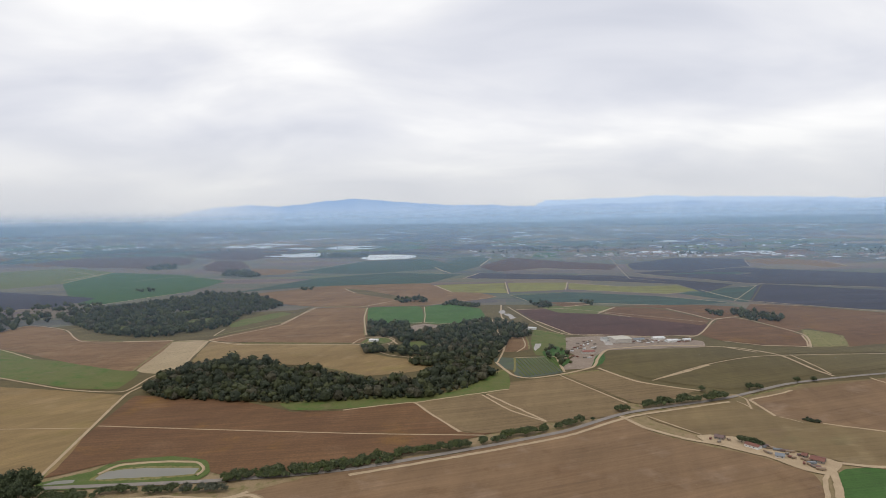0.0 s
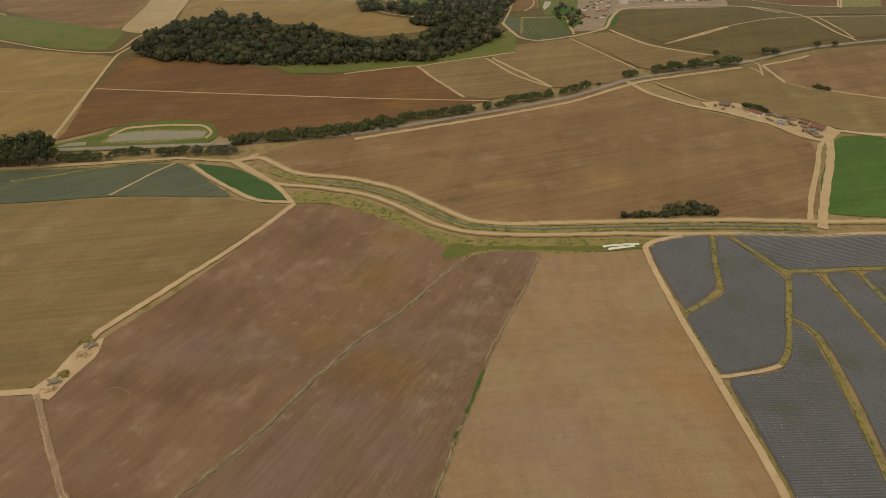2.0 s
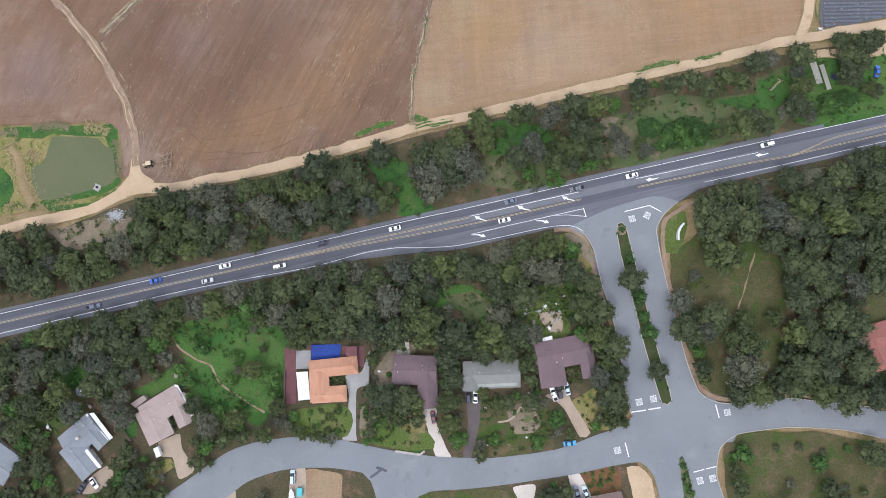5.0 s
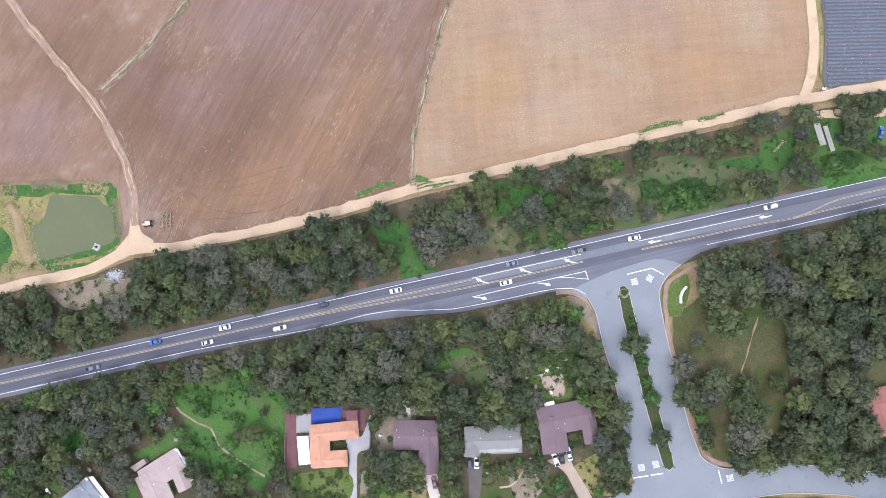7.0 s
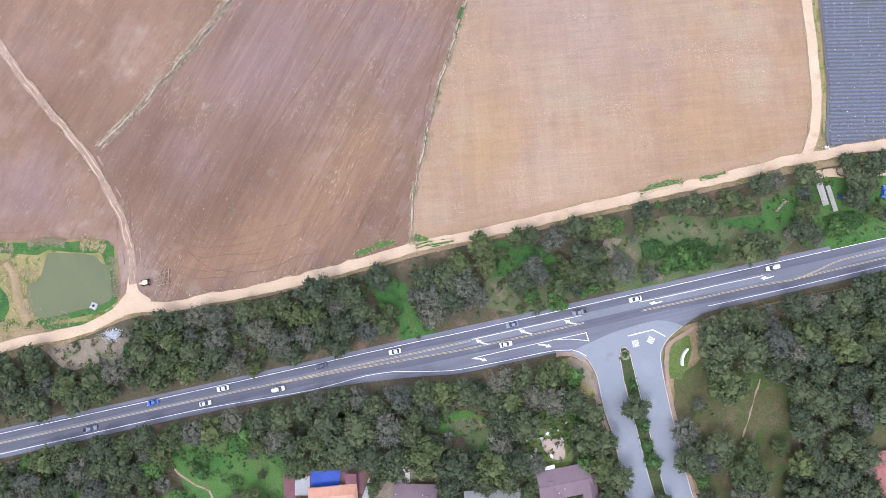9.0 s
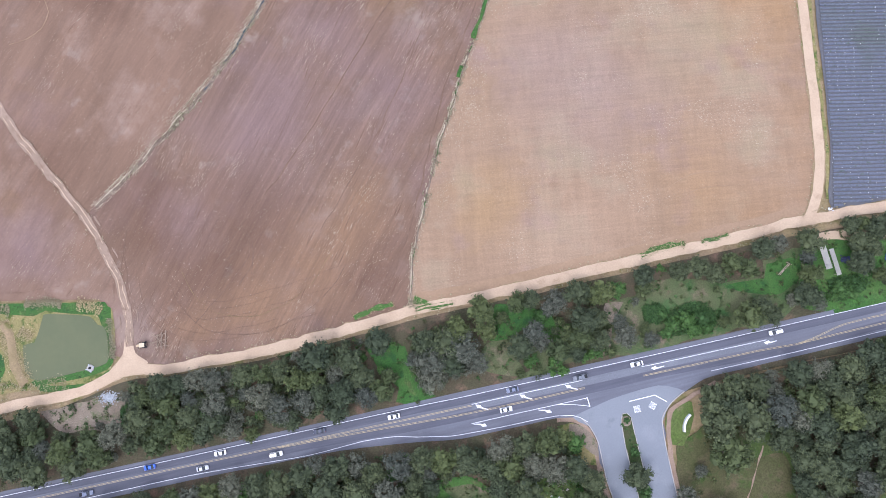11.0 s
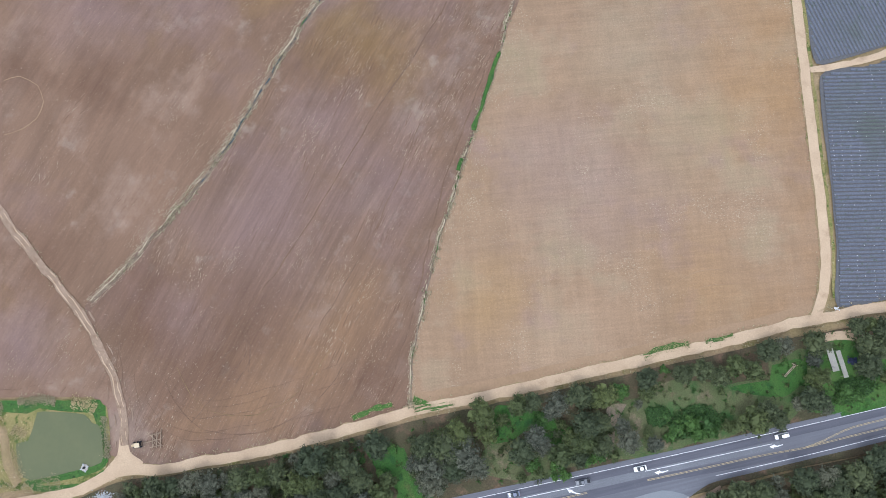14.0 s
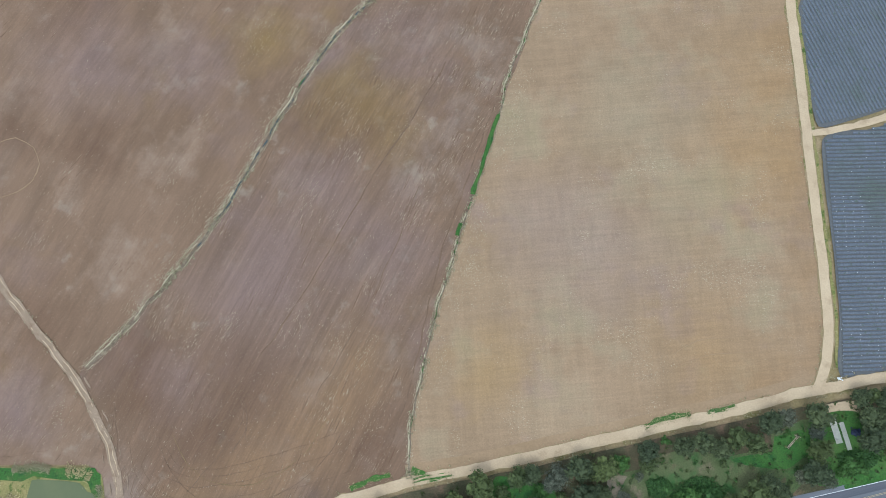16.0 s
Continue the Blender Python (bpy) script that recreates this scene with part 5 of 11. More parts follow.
ribbon("drainage_canal", "grass_dry", [(-140.7, 422.5), (-104.7, 403.1), (-58.2, 391.0), (-21.7, 367.1), (-0.2, 347.0), (23.8, 328.8), (71.2, 322.1), (131.1, 323.4), (210.5, 322.6), (267.9, 317.9)], 8.0, L2, "grassy banks of a drainage canal", "canal", 4, 0.5, 0.15, BANK)
ribbon("canal_water", "water_ditch", [(-95.2, 399.9), (-58.1, 390.1), (-21.7, 366.3), (-0.2, 346.2), (23.8, 328.0), (71.1, 321.7), (131.0, 323.0), (210.5, 322.6), (264.2, 318.4)], 2.4, L2 + 0.14, "dark still water in a drainage canal", "water", 4, 0.5, 0.15)
ribbon("dirt_road", "dirt_far", [(268.3, 327.1), (290.5, 368.1), (319, 415), (344, 459), (368, 483)], 4.0, L3 + 0.01, "wide sandy dirt road to a farm yard", "dirt road", 4, 0.6, 0.2, RUT)
ribbon("dirt_road", "dirt_far", [(272.6, 317.8), (295.5, 359.1), (329, 415), (350, 453), (370, 496)], 6.5, L3 + 0.03, "wide sandy dirt road to a farm yard", "dirt road", 4, 0.6, 0.15, RUT)
ribbon("dirt_road", "dirt_far", [(218, 640), (232, 599), (262, 563), (289, 544), (316, 517), (348, 494), (374, 493), (408, 481), (611, 461)], 5.5, L3, "pale dirt road to a farm yard", "dirt road", 4, 0.6, 0.2, RUT)
sheet("farm_yard", "dirt_far", [(277, 570), (293, 573), (317, 564), (334, 543), (350, 520), (375, 501), (379, 490), (363, 473), (349, 467), (336, 478), (318, 513), (300, 532), (279, 551)], L2 + 0.05, "sandy dirt yard among farm sheds", "yard")
ribbon("dirt_road", "dirt_far", [(-640, 421), (-366, 433), (-298, 440), (-229.1, 449.2), (-176.4, 442.9), (-157.6, 455.8)], 4.0, L3, "pale dirt road below a row of trees", "dirt road", 4, 0.6, 0.15, RUT)
ribbon("dirt_road", "dirt_far", [(-210.9, 437.5), (-189.6, 413.8), (-159.6, 386.8), (-138.3, 370.7), (-110.7, 366.4)], 4.0, L3 + 0.01, "pale dirt road round a grass corner", "dirt road", 4, 0.6, 0.2, RUT)
ribbon("dirt_road", "dirt_far", [(-174.0, 442.8), (-137.0, 405.1), (-118.7, 380.9), (-109.6, 364.6)], 4.0, L3 + 0.015, "pale dirt road round a grass corner", "dirt road", 4, 0.6, 0.2, RUT)
sheet("dirt_clearing", "dirt", [(-204.7, 169.3), (-197.1, 183.7), (-191.1, 204.3), (-185.2, 208.8), (-183.1, 192.8), (-189.7, 174.1), (-191.9, 163.6)], L3 + 0.01, "pale dirt turning place with heaps of brush", "dirt")
ribbon("field_divide", "dirt_far", [(-225.1, 439.7), (-237.4, 421.1), (-248.3, 398.9), (-257.1, 381.9)], 2.2, L2 + 0.05, "straw-coloured strip across a vegetable field", "track", 4, 0.6, 0.4)
ribbon("grass_verge", "grass_dry", [(-351, 409), (-324, 416), (-294, 429), (-266, 439), (-230.0, 445.5)], 3.5, L2 + 0.04, "straw and green verge along a vegetable field", "grass", 4, 0.8, 0.5)
ribbon("dirt_road", "dirt_far", [(-495, 399), (-378, 432), (-309, 441), (-227.8, 449.5)], 4, L2 + 0.04, "pale dirt road below trees", "dirt road", 4, 0.6, 0.15)

sheet("pond_bank", "grass_dry", [(-223.2, 48.9), (-167.5, 49.5), (-126.8, 50.1), (-123.3, 47.3), (-121.5, 37.5), (-122.4, 24.6), (-124.4, 21.4), (-133.7, 18.3), (-165.3, 15.1), (-219.1, 4.0)], L2, "straw and green rough grass round a farm pond", "grass")
sheet("pond_bank_grass", "grass_lush", [(-167.5, 49.0), (-127.9, 49.9), (-123.9, 47.9), (-123.0, 40.8), (-125.4, 41.9), (-128.7, 45.1), (-148.1, 46.3), (-152.2, 44.2), (-167.3, 45.3)], L2 + 0.03, "lush green grass on a pond's bank", "grass", wobble=0.9)
sheet("pond_bank_grass", "grass_lush", [(-187.9, 35.7), (-166.5, 33.4), (-163.0, 29.1), (-163.9, 19.5), (-186.3, 14.3)], L2 + 0.03, "lush green grass on a pond's bank", "grass", wobble=0.9)
sheet("pond_bank_grass", "grass_lush", [(-152.9, 20.1), (-144.4, 18.8), (-129.6, 20.0), (-123.5, 24.6), (-122.1, 22.9), (-131.6, 17.9), (-148.5, 16.7)], L2 + 0.03, "lush green grass on a pond's bank", "grass", wobble=0.9)
ribbon("earth_berm", "verge_earth", [(-163.2, 41.6), (-160.1, 33.4), (-158.7, 24.8), (-154.5, 18.8)], 3.4, L2, "pale bare earth bank beside a pond", "bank", 2, 0.6, 0.3, ((-0.5, 0), (-0.2, 0.8), (0.15, 0.9), (0.5, 0)))
sheet("pond_bank_grass", "grass_lush", [(-131.0, 49.3), (-126.0, 50.1), (-123.9, 44.1), (-122.7, 35.5), (-121.9, 27.4), (-124.7, 24.4), (-133.4, 21.5), (-143.9, 19.8), (-150.1, 18.6), (-152.3, 20.3), (-141.9, 22.8), (-127.3, 27.0), (-125.4, 31.2), (-126.2, 38.7), (-128.2, 44.1)], L2 + 0.035, "lush green grass on a pond's bank", "grass", 1.5, 0.8)
sheet("pond", "water", [(-148.8, 45.0), (-144.3, 45.5), (-136.8, 45.2), (-131.4, 44.5), (-129.6, 42.8), (-128.5, 41.3), (-126.3, 40.7), (-125.0, 38.9), (-124.3, 34.4), (-123.6, 29.1), (-124.4, 27.0), (-127.3, 25.7), (-133.5, 24.0), (-141.9, 22.0), (-149.8, 20.5), (-152.8, 21.4), (-154.7, 23.9), (-155.7, 29.2), (-156.1, 33.5), (-154.1, 34.1), (-151.8, 34.7), (-150.7, 37.7), (-149.6, 42.0)], L2 + 0.08, "still green-brown water of a farm pond", "water", step=1.5, wobble=0.35)
sheet("reservoir_bank", "grass", [(-356, 480), (-321, 506), (-306, 533), (-257, 541), (-221, 530), (-206, 501), (-213.1, 480.6), (-277, 470), (-338, 466)], L2 + 0.03, "green grass banks of a farm reservoir", "grass")
sheet("reservoir_shore", "grass_dry", [(-310, 484), (-307, 507), (-276, 517), (-221, 513), (-216, 494), (-257, 485)], L2 + 0.06, "straw-coloured shore of a farm reservoir", "grass")
ribbon("reservoir_berm", "dirt_far", [(-309, 498), (-300, 519), (-268, 526), (-228, 524), (-214, 506), (-216, 492)], 3.0, L3, "sandy bank of a farm reservoir", "bank", 4, 0.6, 0.2, ((-0.5, 0), (-0.2, 1.2), (0.15, 1.2), (0.5, 0)))
sheet("reservoir", "water_pale", [(-306, 488), (-304, 506), (-274, 512), (-220, 509), (-219, 496), (-260, 491)], L3 + 0.02, "pale silty water of a farm reservoir", "water")
sheet("reservoir", "water_pale", [(-348, 477), (-341, 486), (-324, 488), (-322, 481)], L3 + 0.02, "pale silty water of a small pool", "water")
sheet("pool", "water_pale", [(166.1, 338.0), (173.1, 342.8), (179.6, 343.4), (175.6, 336.9)], L3 + 0.05, "small pale pool among willows", "water")

# ---- highway, side road and street ----
def on_line(line, s):
    """The place s metres along a line, and the way there."""
    p = [Vector((*a, 0)) for a in line]
    for a, b in zip(p, p[1:]):
        d = (b - a).length
        if s <= d:
            return a + (b - a) * (s / d), (b - a).normalized()
        s -= d
    return p[-1], (p[-1] - p[-2]).normalized()


sheet("road_verge", "litter", [(-264.4, -41.4), (-163.1, -17.5), (-38.3, 9.7), (85.7, 38.2), (170.5, 57.0), (289.5, 85.1), (286.6, 61.8), (168.9, 36.0), (95.5, 19.2), (54.5, -1.7), (-38.1, -7.5), (-162.1, -32.5), (-262.9, -55.0)], L2 - 0.02, "brown litter and dirt along a road's edge", "verge")
HIGHWAY_NORTH = [(-264.2, -43.2), (-162.9, -20.4), (-92.7, -5.3), (-8.7, 13.2), (84.9, 33.9), (170.2, 53.3), (289.0, 80.5)]
HIGHWAY_SOUTH_WEST = [(59.9, -11.3), (57.5, 0.2), (54.7, 4.6), (48.8, 7.8), (43.1, 7.6), (35.7, 6.0), (8.1, 0.0), (-8.7, -1.4), (-20.5, -2.6), (-38.5, -5.0), (-92.3, -15.7), (-162.2, -31.0), (-263.2, -52.6)]
HIGHWAY_SOUTH_EAST = [(287.2, 66.6), (169.1, 39.1), (110.8, 25.5), (97.8, 22.2), (90.1, 17.1), (84.6, 12.9), (81.8, 6.5), (82.3, -1.9)]
sheet("highway", "asphalt", HIGHWAY_NORTH + HIGHWAY_SOUTH_EAST + HIGHWAY_SOUTH_WEST, L4, "grey asphalt highway with a turning lane", "road", 3, 0.12)
# darker wheel-worn lanes
ribbon("lane", "asphalt_dark", [(-264.0, -45.0), (-162.8, -22.9), (-92.6, -8.0), (-8.7, 10.4), (11.9, 14.5), (84.7, 30.8), (170.0, 50.0), (288.6, 77.4)], 3.0, L4 + 0.02, "darker worn asphalt of a traffic lane", "road", 4, 0, 0.02)
ribbon("lane", "asphalt_dark", [(-263.5, -49.4), (-162.5, -27.4), (-92.4, -12.4), (-46.6, -2.4), (-8.7, 4.3), (25.2, 11.5), (59.3, 19.0), (84.5, 24.8), (132.7, 34.0), (169.4, 43.4), (287.7, 70.7)], 3.0, L4 + 0.02, "darker worn asphalt of a traffic lane", "road", 4, 0, 0.02)
ribbon("lane", "asphalt_lane", [(12.0, 11.7), (25.0, 14.5), (59.0, 22.0), (84.6, 27.8), (110.0, 33.3), (124.0, 36.2)], 2.6, L4 + 0.025, "paler asphalt of a turning lane", "road", 4, 0, 0.02)
sheet("side_road", "asphalt_pale", [(48.8, 7.8), (54.7, 4.8), (57.9, -1.1), (60.4, -14.3), (63.3, -23.6), (65.9, -38.9), (67.4, -55.0), (69.2, -62.0), (64.8, -70.9), (105.7, -71.1), (102.3, -58.0), (94.2, -53.2), (90.6, -43.1), (88.0, -30.9), (84.7, -14.4), (82.5, -1.9), (81.8, 6.5), (85.1, 13.3), (90.1, 17.5), (80.6, 19.7), (63.5, 14.7)], L4 + 0.01, "pale grey asphalt side road", "road", 3, 0.15)
sheet("street", "asphalt_pale", [(-120.7, -104.8), (-105.4, -91.7), (-91.8, -82.6), (-77.9, -73.0), (-67.9, -69.6), (-53.7, -67.8), (-37.3, -68.8), (-21.0, -72.4), (-2.7, -75.0), (17.6, -75.7), (40.2, -73.2), (54.7, -68.5), (65.1, -65.0), (75.8, -56.8), (93.5, -55.0), (104.7, -57.5), (127.6, -56.2), (148.2, -58.1), (162.0, -61.1), (208.8, -70.6), (207.0, -84.4), (160.9, -70.9), (147.2, -67.8), (126.7, -66.5), (108.1, -68.4), (100.7, -73.1), (98.4, -82.9), (101.9, -96.6), (104.5, -115.7), (80.5, -115.3), (77.7, -96.2), (75.4, -82.6), (70.6, -77.8), (62.4, -78.7), (43.9, -82.1), (13.4, -85.8), (-4.9, -86.9), (-11.4, -91.5), (-12.7, -114.0), (-23.4, -113.8), (-23.5, -91.3), (-26.1, -83.1), (-29.1, -80.3), (-41.3, -78.4), (-57.5, -79.2), (-69.6, -82.9), (-80.4, -91.1), (-96.7, -107.1)], L4 + 0.02, "pale grey asphalt residential street", "road", 3, 0.15)
sheet("median", "brush_floor", [(85.1, -76.8), (86.6, -76.6), (87.9, -80.8), (89.6, -92.9), (90.8, -111.7), (87.2, -111.6), (86.0, -92.9)], L4 + 0.12, "planted median of a side street", "median", 2, 0.1)


def kerb(line, label="low pale concrete kerb"):
    """A kerb: a real step of 0.14 m."""
    ribbon("kerb", "concrete", line, 0.35, L4 + 0.03, label, "kerb", 2.0, 0, 0.03, ((-0.5, -0.1), (-0.45, 0.14), (0.4, 0.14), (0.5, -0.1)))


MEDIAN = [(67.1, 9.2), (68.8, 9.6), (70.2, 7.9), (71.3, 2.4), (73.3, -7.0), (75.8, -18.5), (78.2, -30.8), (81.0, -43.0), (83.5, -53.5), (83.8, -56.3), (82.1, -57.9), (80.1, -56.7), (77.6, -47.0), (74.7, -34.9), (72.3, -22.6), (69.4, -10.1), (67.6, -1.0), (66.6, 6.6)]
sheet("median", "lawn_dark", MEDIAN, L4 + 0.14, "planted grass median of a side road", "median", 1.5, 0.1)
kerb(MEDIAN + MEDIAN[:1])
kerb([(51.8, 7.6), (54.9, 4.8), (57.9, -1.1), (60.4, -14.3), (63.3, -23.6), (65.9, -38.9), (67.4, -55.0), (68.8, -61.0)])
kerb([(90.1, 17.5), (85.1, 13.3), (81.6, 7.6), (82.5, -1.9), (84.7, -14.4), (88.0, -30.9), (90.6, -43.1), (94.2, -53.2), (98.6, -56.4), (104.3, -57.6), (127.1, -56.0), (143.5, -57.9), (161.5, -60.0)])
kerb([(101.9, -96.6), (98.4, -83.3), (100.5, -73.5), (107.6, -68.6), (126.7, -66.5), (147.2, -67.8), (160.9, -70.9)])
ribbon("path", "track_worn", [(102.0, 20.9), (92.2, 15.4), (84.9, 10.3), (83.8, 2.3), (84.9, -10.2), (88.3, -28.8), (91.6, -43.1), (95.3, -52.4), (102.4, -56.0), (127.2, -54.6), (141.5, -56.2)], 1.6, L3, "brown dirt edge beside a kerb", "dirt", 2, 0.2, 0.3)
ribbon("path", "track_worn", [(43.1, 7.0), (49.4, 6.9), (53.4, 4.6), (56.6, -1.7), (58.9, -14.2), (61.8, -23.8)], 1.8, L3, "brown dirt edge beside a kerb", "dirt", 2, 0.2, 0.3)


def paint(line, wide, colour="paint_white", label="white painted road line"):
    ribbon("road_marking", colour, line, wide, L4 + 0.10, label, "road marking", 3, 0, 0.04, ((-0.5, 0), (0.5, 0)))


paint([(-264.0, -44.8), (-162.8, -22.1), (-92.6, -7.0), (-8.7, 11.5), (8.3, 15.0), (84.8, 32.1), (170.1, 51.5), (288.7, 78.7)], 0.18)
paint([(-263.4, -51.0), (-162.3, -29.4), (-92.4, -14.0), (-49.4, -6.6), (-27.9, -1.1), (-16.3, 0.6), (-8.7, 0.5), (3.9, 0.9), (8.2, 1.5), (22.8, 4.3), (37.2, 7.4), (43.1, 8.4), (48.9, 8.6), (51.8, 7.8), (54.3, 6.3)], 0.19)
paint([(100.1, 25.0), (132.6, 32.3), (169.3, 41.0), (287.4, 68.4)], 0.18)
paint([(11.9, 12.4), (31.7, 16.8), (52.8, 21.4)], 0.19)
paint([(11.8, 5.4), (25.1, 8.5), (43.2, 12.5), (54.5, 15.0)], 0.19)
paint([(43.2, 12.5), (48.5, 12.6), (55.1, 12.0)], 0.18)
paint([(54.3, 15.2), (55.3, 11.8)], 0.3)
paint([(69.8, 13.8), (79.2, 16.1)], 0.34)
paint([(79.2, 16.1), (83.6, 13.7)], 0.34)
paint([(74.5, 26.4), (84.6, 28.5), (102.6, 32.5), (121.0, 36.5)], 0.18)
for off in (0.0, 2.0):
    tone = "paint_yellow", "faded yellow painted road line"
    paint([(x, y - off * 0.2) for x, y in [(-263.8, -47.2), (-162.6, -25.3), (-92.5, -10.2), (-59.0, -3.2), (-34.0, 2.3), (-8.7, 7.7), (11.9, 12.2)]], 0.13, *tone)
    paint([(x, y - off * 0.2) for x, y in [(-58.9, -3.4), (-34.0, 1.3), (-8.7, 5.8), (8.2, 8.8), (31.6, 13.8), (53.6, 18.8)]], 0.13, *tone)
    paint([(x, y - off * 0.2) for x, y in [(75.3, 23.4), (93.8, 27.4), (117.6, 32.6), (132.7, 35.3), (139.3, 37.7), (150.4, 42.6), (169.8, 47.3), (288.3, 75.1)]], 0.13, *tone)
    paint([(x, y - off * 0.2) for x, y in [(132.7, 35.3), (150.2, 39.6), (169.5, 44.1), (287.9, 72.0)]], 0.13, *tone)
paint([(68.8, -60.3), (74.2, -59.6)], 0.4)
paint([(75.1, -59.4), (79.6, -58.8)], 0.4)
paint([(65.8, -71.0), (66.8, -76.0)], 0.4)
paint([(100.0, -57.9), (100.9, -62.7)], 0.4)
paint([(89.9, -81.6), (93.9, -80.7)], 0.35)
paint([(94.7, -80.5), (98.4, -79.8)], 0.35)


def turn_arrow(place, way, mirror, size=0.82):
    """A painted turning arrow: a shaft that bends to a broad head."""
    bm = bmesh.new()
    shape = ((-3.2, 0.12), (-3.2, 0.42), (-0.6, 0.50), (0.6, 0.95), (0.3, 1.35), (2.9, 1.0), (1.5, -0.35), (1.1, 0.15), (-0.4, -0.05))
    side = Vector((-way.y, way.x, 0)) * (-1 if mirror else 1)
    vs = [bm.verts.new(lay(*(place + way * u * size + side * (v - 0.4) * size).to_2d(), L4 + 0.15)) for u, v in shape]
    f = bm.faces.new(vs)
    bm.normal_update()
    if f.normal.z < 0:
        f.normal_flip()
    bmesh.ops.triangulate(bm, faces=[f])
    LAID.add(tagged(part("turn_arrow", bm, "paint_white"), "white painted turning arrow on the asphalt", "road marking", "turn arrows", "structure"))


for (tail, tip), mirror in (([(18.0, 10.7), (12.9, 12.0)], True), ([(34.4, 14.6), (29.1, 15.7)], True), ([(51.2, 18.2), (45.9, 19.3)], True), ([(12.0, 5.2), (18.3, 5.0)], True),
                            ([(35.8, 10.4), (42.3, 10.1)], True), ([(83.5, 27.0), (77.5, 25.3)], True), ([(125.5, 36.5), (119.4, 34.8)], True)):
    a, b = Vector((*tail, 0)), Vector((*tip, 0))
    turn_arrow((a + b) / 2, (b - a).normalized(), mirror)


def stop_word(place, way):
    """A painted road word too worn to read: bars of its size."""
    bm = bmesh.new()
    side = Vector((way.y, -way.x, 0))
    for k in range(4):
        for u, v, a, b in ((-1.2, -0.18, 2.4, 0.13), (-1.2, 0.12, 2.4, 0.13), (-1.2, -0.18, 0.3, 0.42), (0.9, -0.18, 0.3, 0.42)):
            o = place + side * (k - 1.5) * 0.62
            q = [o + way * (u + i * a) + side * (v + j * b) for i, j in ((0, 0), (1, 0), (1, 1), (0, 1))]
            vs = [bm.verts.new((*p.to_2d(), L4 + 0.16 + 0.004 * (b < 0.2))) for p in q]
            f = bm.faces.new(vs)
            bm.normal_update()
            if f.normal.z < 0:
                f.normal_flip()
    tagged(part("road_marking", bm, "paint_white"), "worn white word painted on the asphalt", "road marking", "", "structure")


for (at, ahead) in ([(72.5, 11.0), (72.1, 12.9)], [(78.2, 12.3), (79.2, 14.2)], [(71.9, -56.7), (72.2, -58.5)], [(77.2, -55.6), (77.5, -57.4)], [(62.8, -73.6), (64.7, -73.2)], [(104.1, -60.8), (102.2, -61.1)], [(92.0, -84.6), (91.7, -82.8)], [(96.7, -83.9), (96.4, -82.1)]):
    a, b = Vector((*at, 0)), Vector((*ahead, 0))
    stop_word(a, (b - a).normalized())
ROAD_TWO = [(-658, 420), (-491, 451), (-351, 470), (-197.0, 479.9), (-77.2, 499.8), (46.6, 548.4), (143, 592), (229, 651), (365, 700), (486, 764), (644, 807), (1166, 887)]
ribbon("highway", "asphalt_worn", ROAD_TWO, 7.0, L3 + 0.05, "grey asphalt highway behind a row of trees", "road", 5, 0, 0.02)
ribbon("dirt_road", "dirt_far", [(x + 2, y - 13) for x, y in ROAD_TWO[4:9]], 5, L3, "pale dirt strip beside a highway", "dirt road", 5, 0.5, 0.2)

# ---- trees and brush ----
def leaf_material(name, dark, light, rough=0.7):
    """Leaves: every clump a little different, every tree a little different."""
    m = bpy.data.materials.new(name)
    m.use_nodes = True
    n, l = m.node_tree.nodes, m.node_tree.links
    bsdf = n["Principled BSDF"]
    bsdf.inputs["Roughness"].default_value, bsdf.inputs["Specular IOR Level"].default_value = rough, 0.25
    ramp = n.new("ShaderNodeValToRGB")
    ramp.color_ramp.elements[0].color, ramp.color_ramp.elements[1].color = (*dark, 1), (*light, 1)
    l.new(n.new("ShaderNodeNewGeometry").outputs["Random Per Island"], ramp.inputs[0])
    tint = n.new("ShaderNodeValToRGB")
    for k, c in enumerate(((0.74, 0.79, 0.76, 1), (1.20, 1.17, 0.97, 1))):
        tint.color_ramp.elements[k].color = c
    l.new(n.new("ShaderNodeObjectInfo").outputs["Random"], tint.inputs[0])
    x = n.new("ShaderNodeMix")
    x.data_type, x.blend_type = "RGBA", "MULTIPLY"
    x.inputs[0].default_value = 1.0
    l.new(ramp.outputs[0], x.inputs[6])
    l.new(tint.outputs[0], x.inputs[7])
    l.new(x.outputs[2], bsdf.inputs["Base Color"])
    return m


M["leaf_dark"] = leaf_material("leaf_dark", (0.026, 0.036, 0.019), (0.082, 0.098, 0.050))
M["leaf_olive"] = leaf_material("leaf_olive", (0.034, 0.046, 0.018), (0.094, 0.114, 0.044))
M["leaf_grey"] = leaf_material("leaf_grey", (0.040, 0.046, 0.034), (0.135, 0.138, 0.108))
M["leaf_green"] = leaf_material("leaf_green", (0.026, 0.062, 0.016), (0.080, 0.148, 0.040))
M["leaf_far"] = leaf_material("leaf_far", (0.020, 0.027, 0.016), (0.052, 0.060, 0.033))
M["leaf_far_olive"] = leaf_material("leaf_far_olive", (0.030, 0.036, 0.016), (0.078, 0.084, 0.036))
M["leaf_far_brown"] = leaf_material("leaf_far_brown", (0.034, 0.032, 0.022), (0.082, 0.076, 0.052))
M["bark"] = mat("bark", (0.12, 0.095, 0.075), (0.09, 0.07, 0.055), 1.5, 0.2, (0.2, 0.18, 0.15), 0.8, 0.6, 0.1, bump=0.8, local=True)

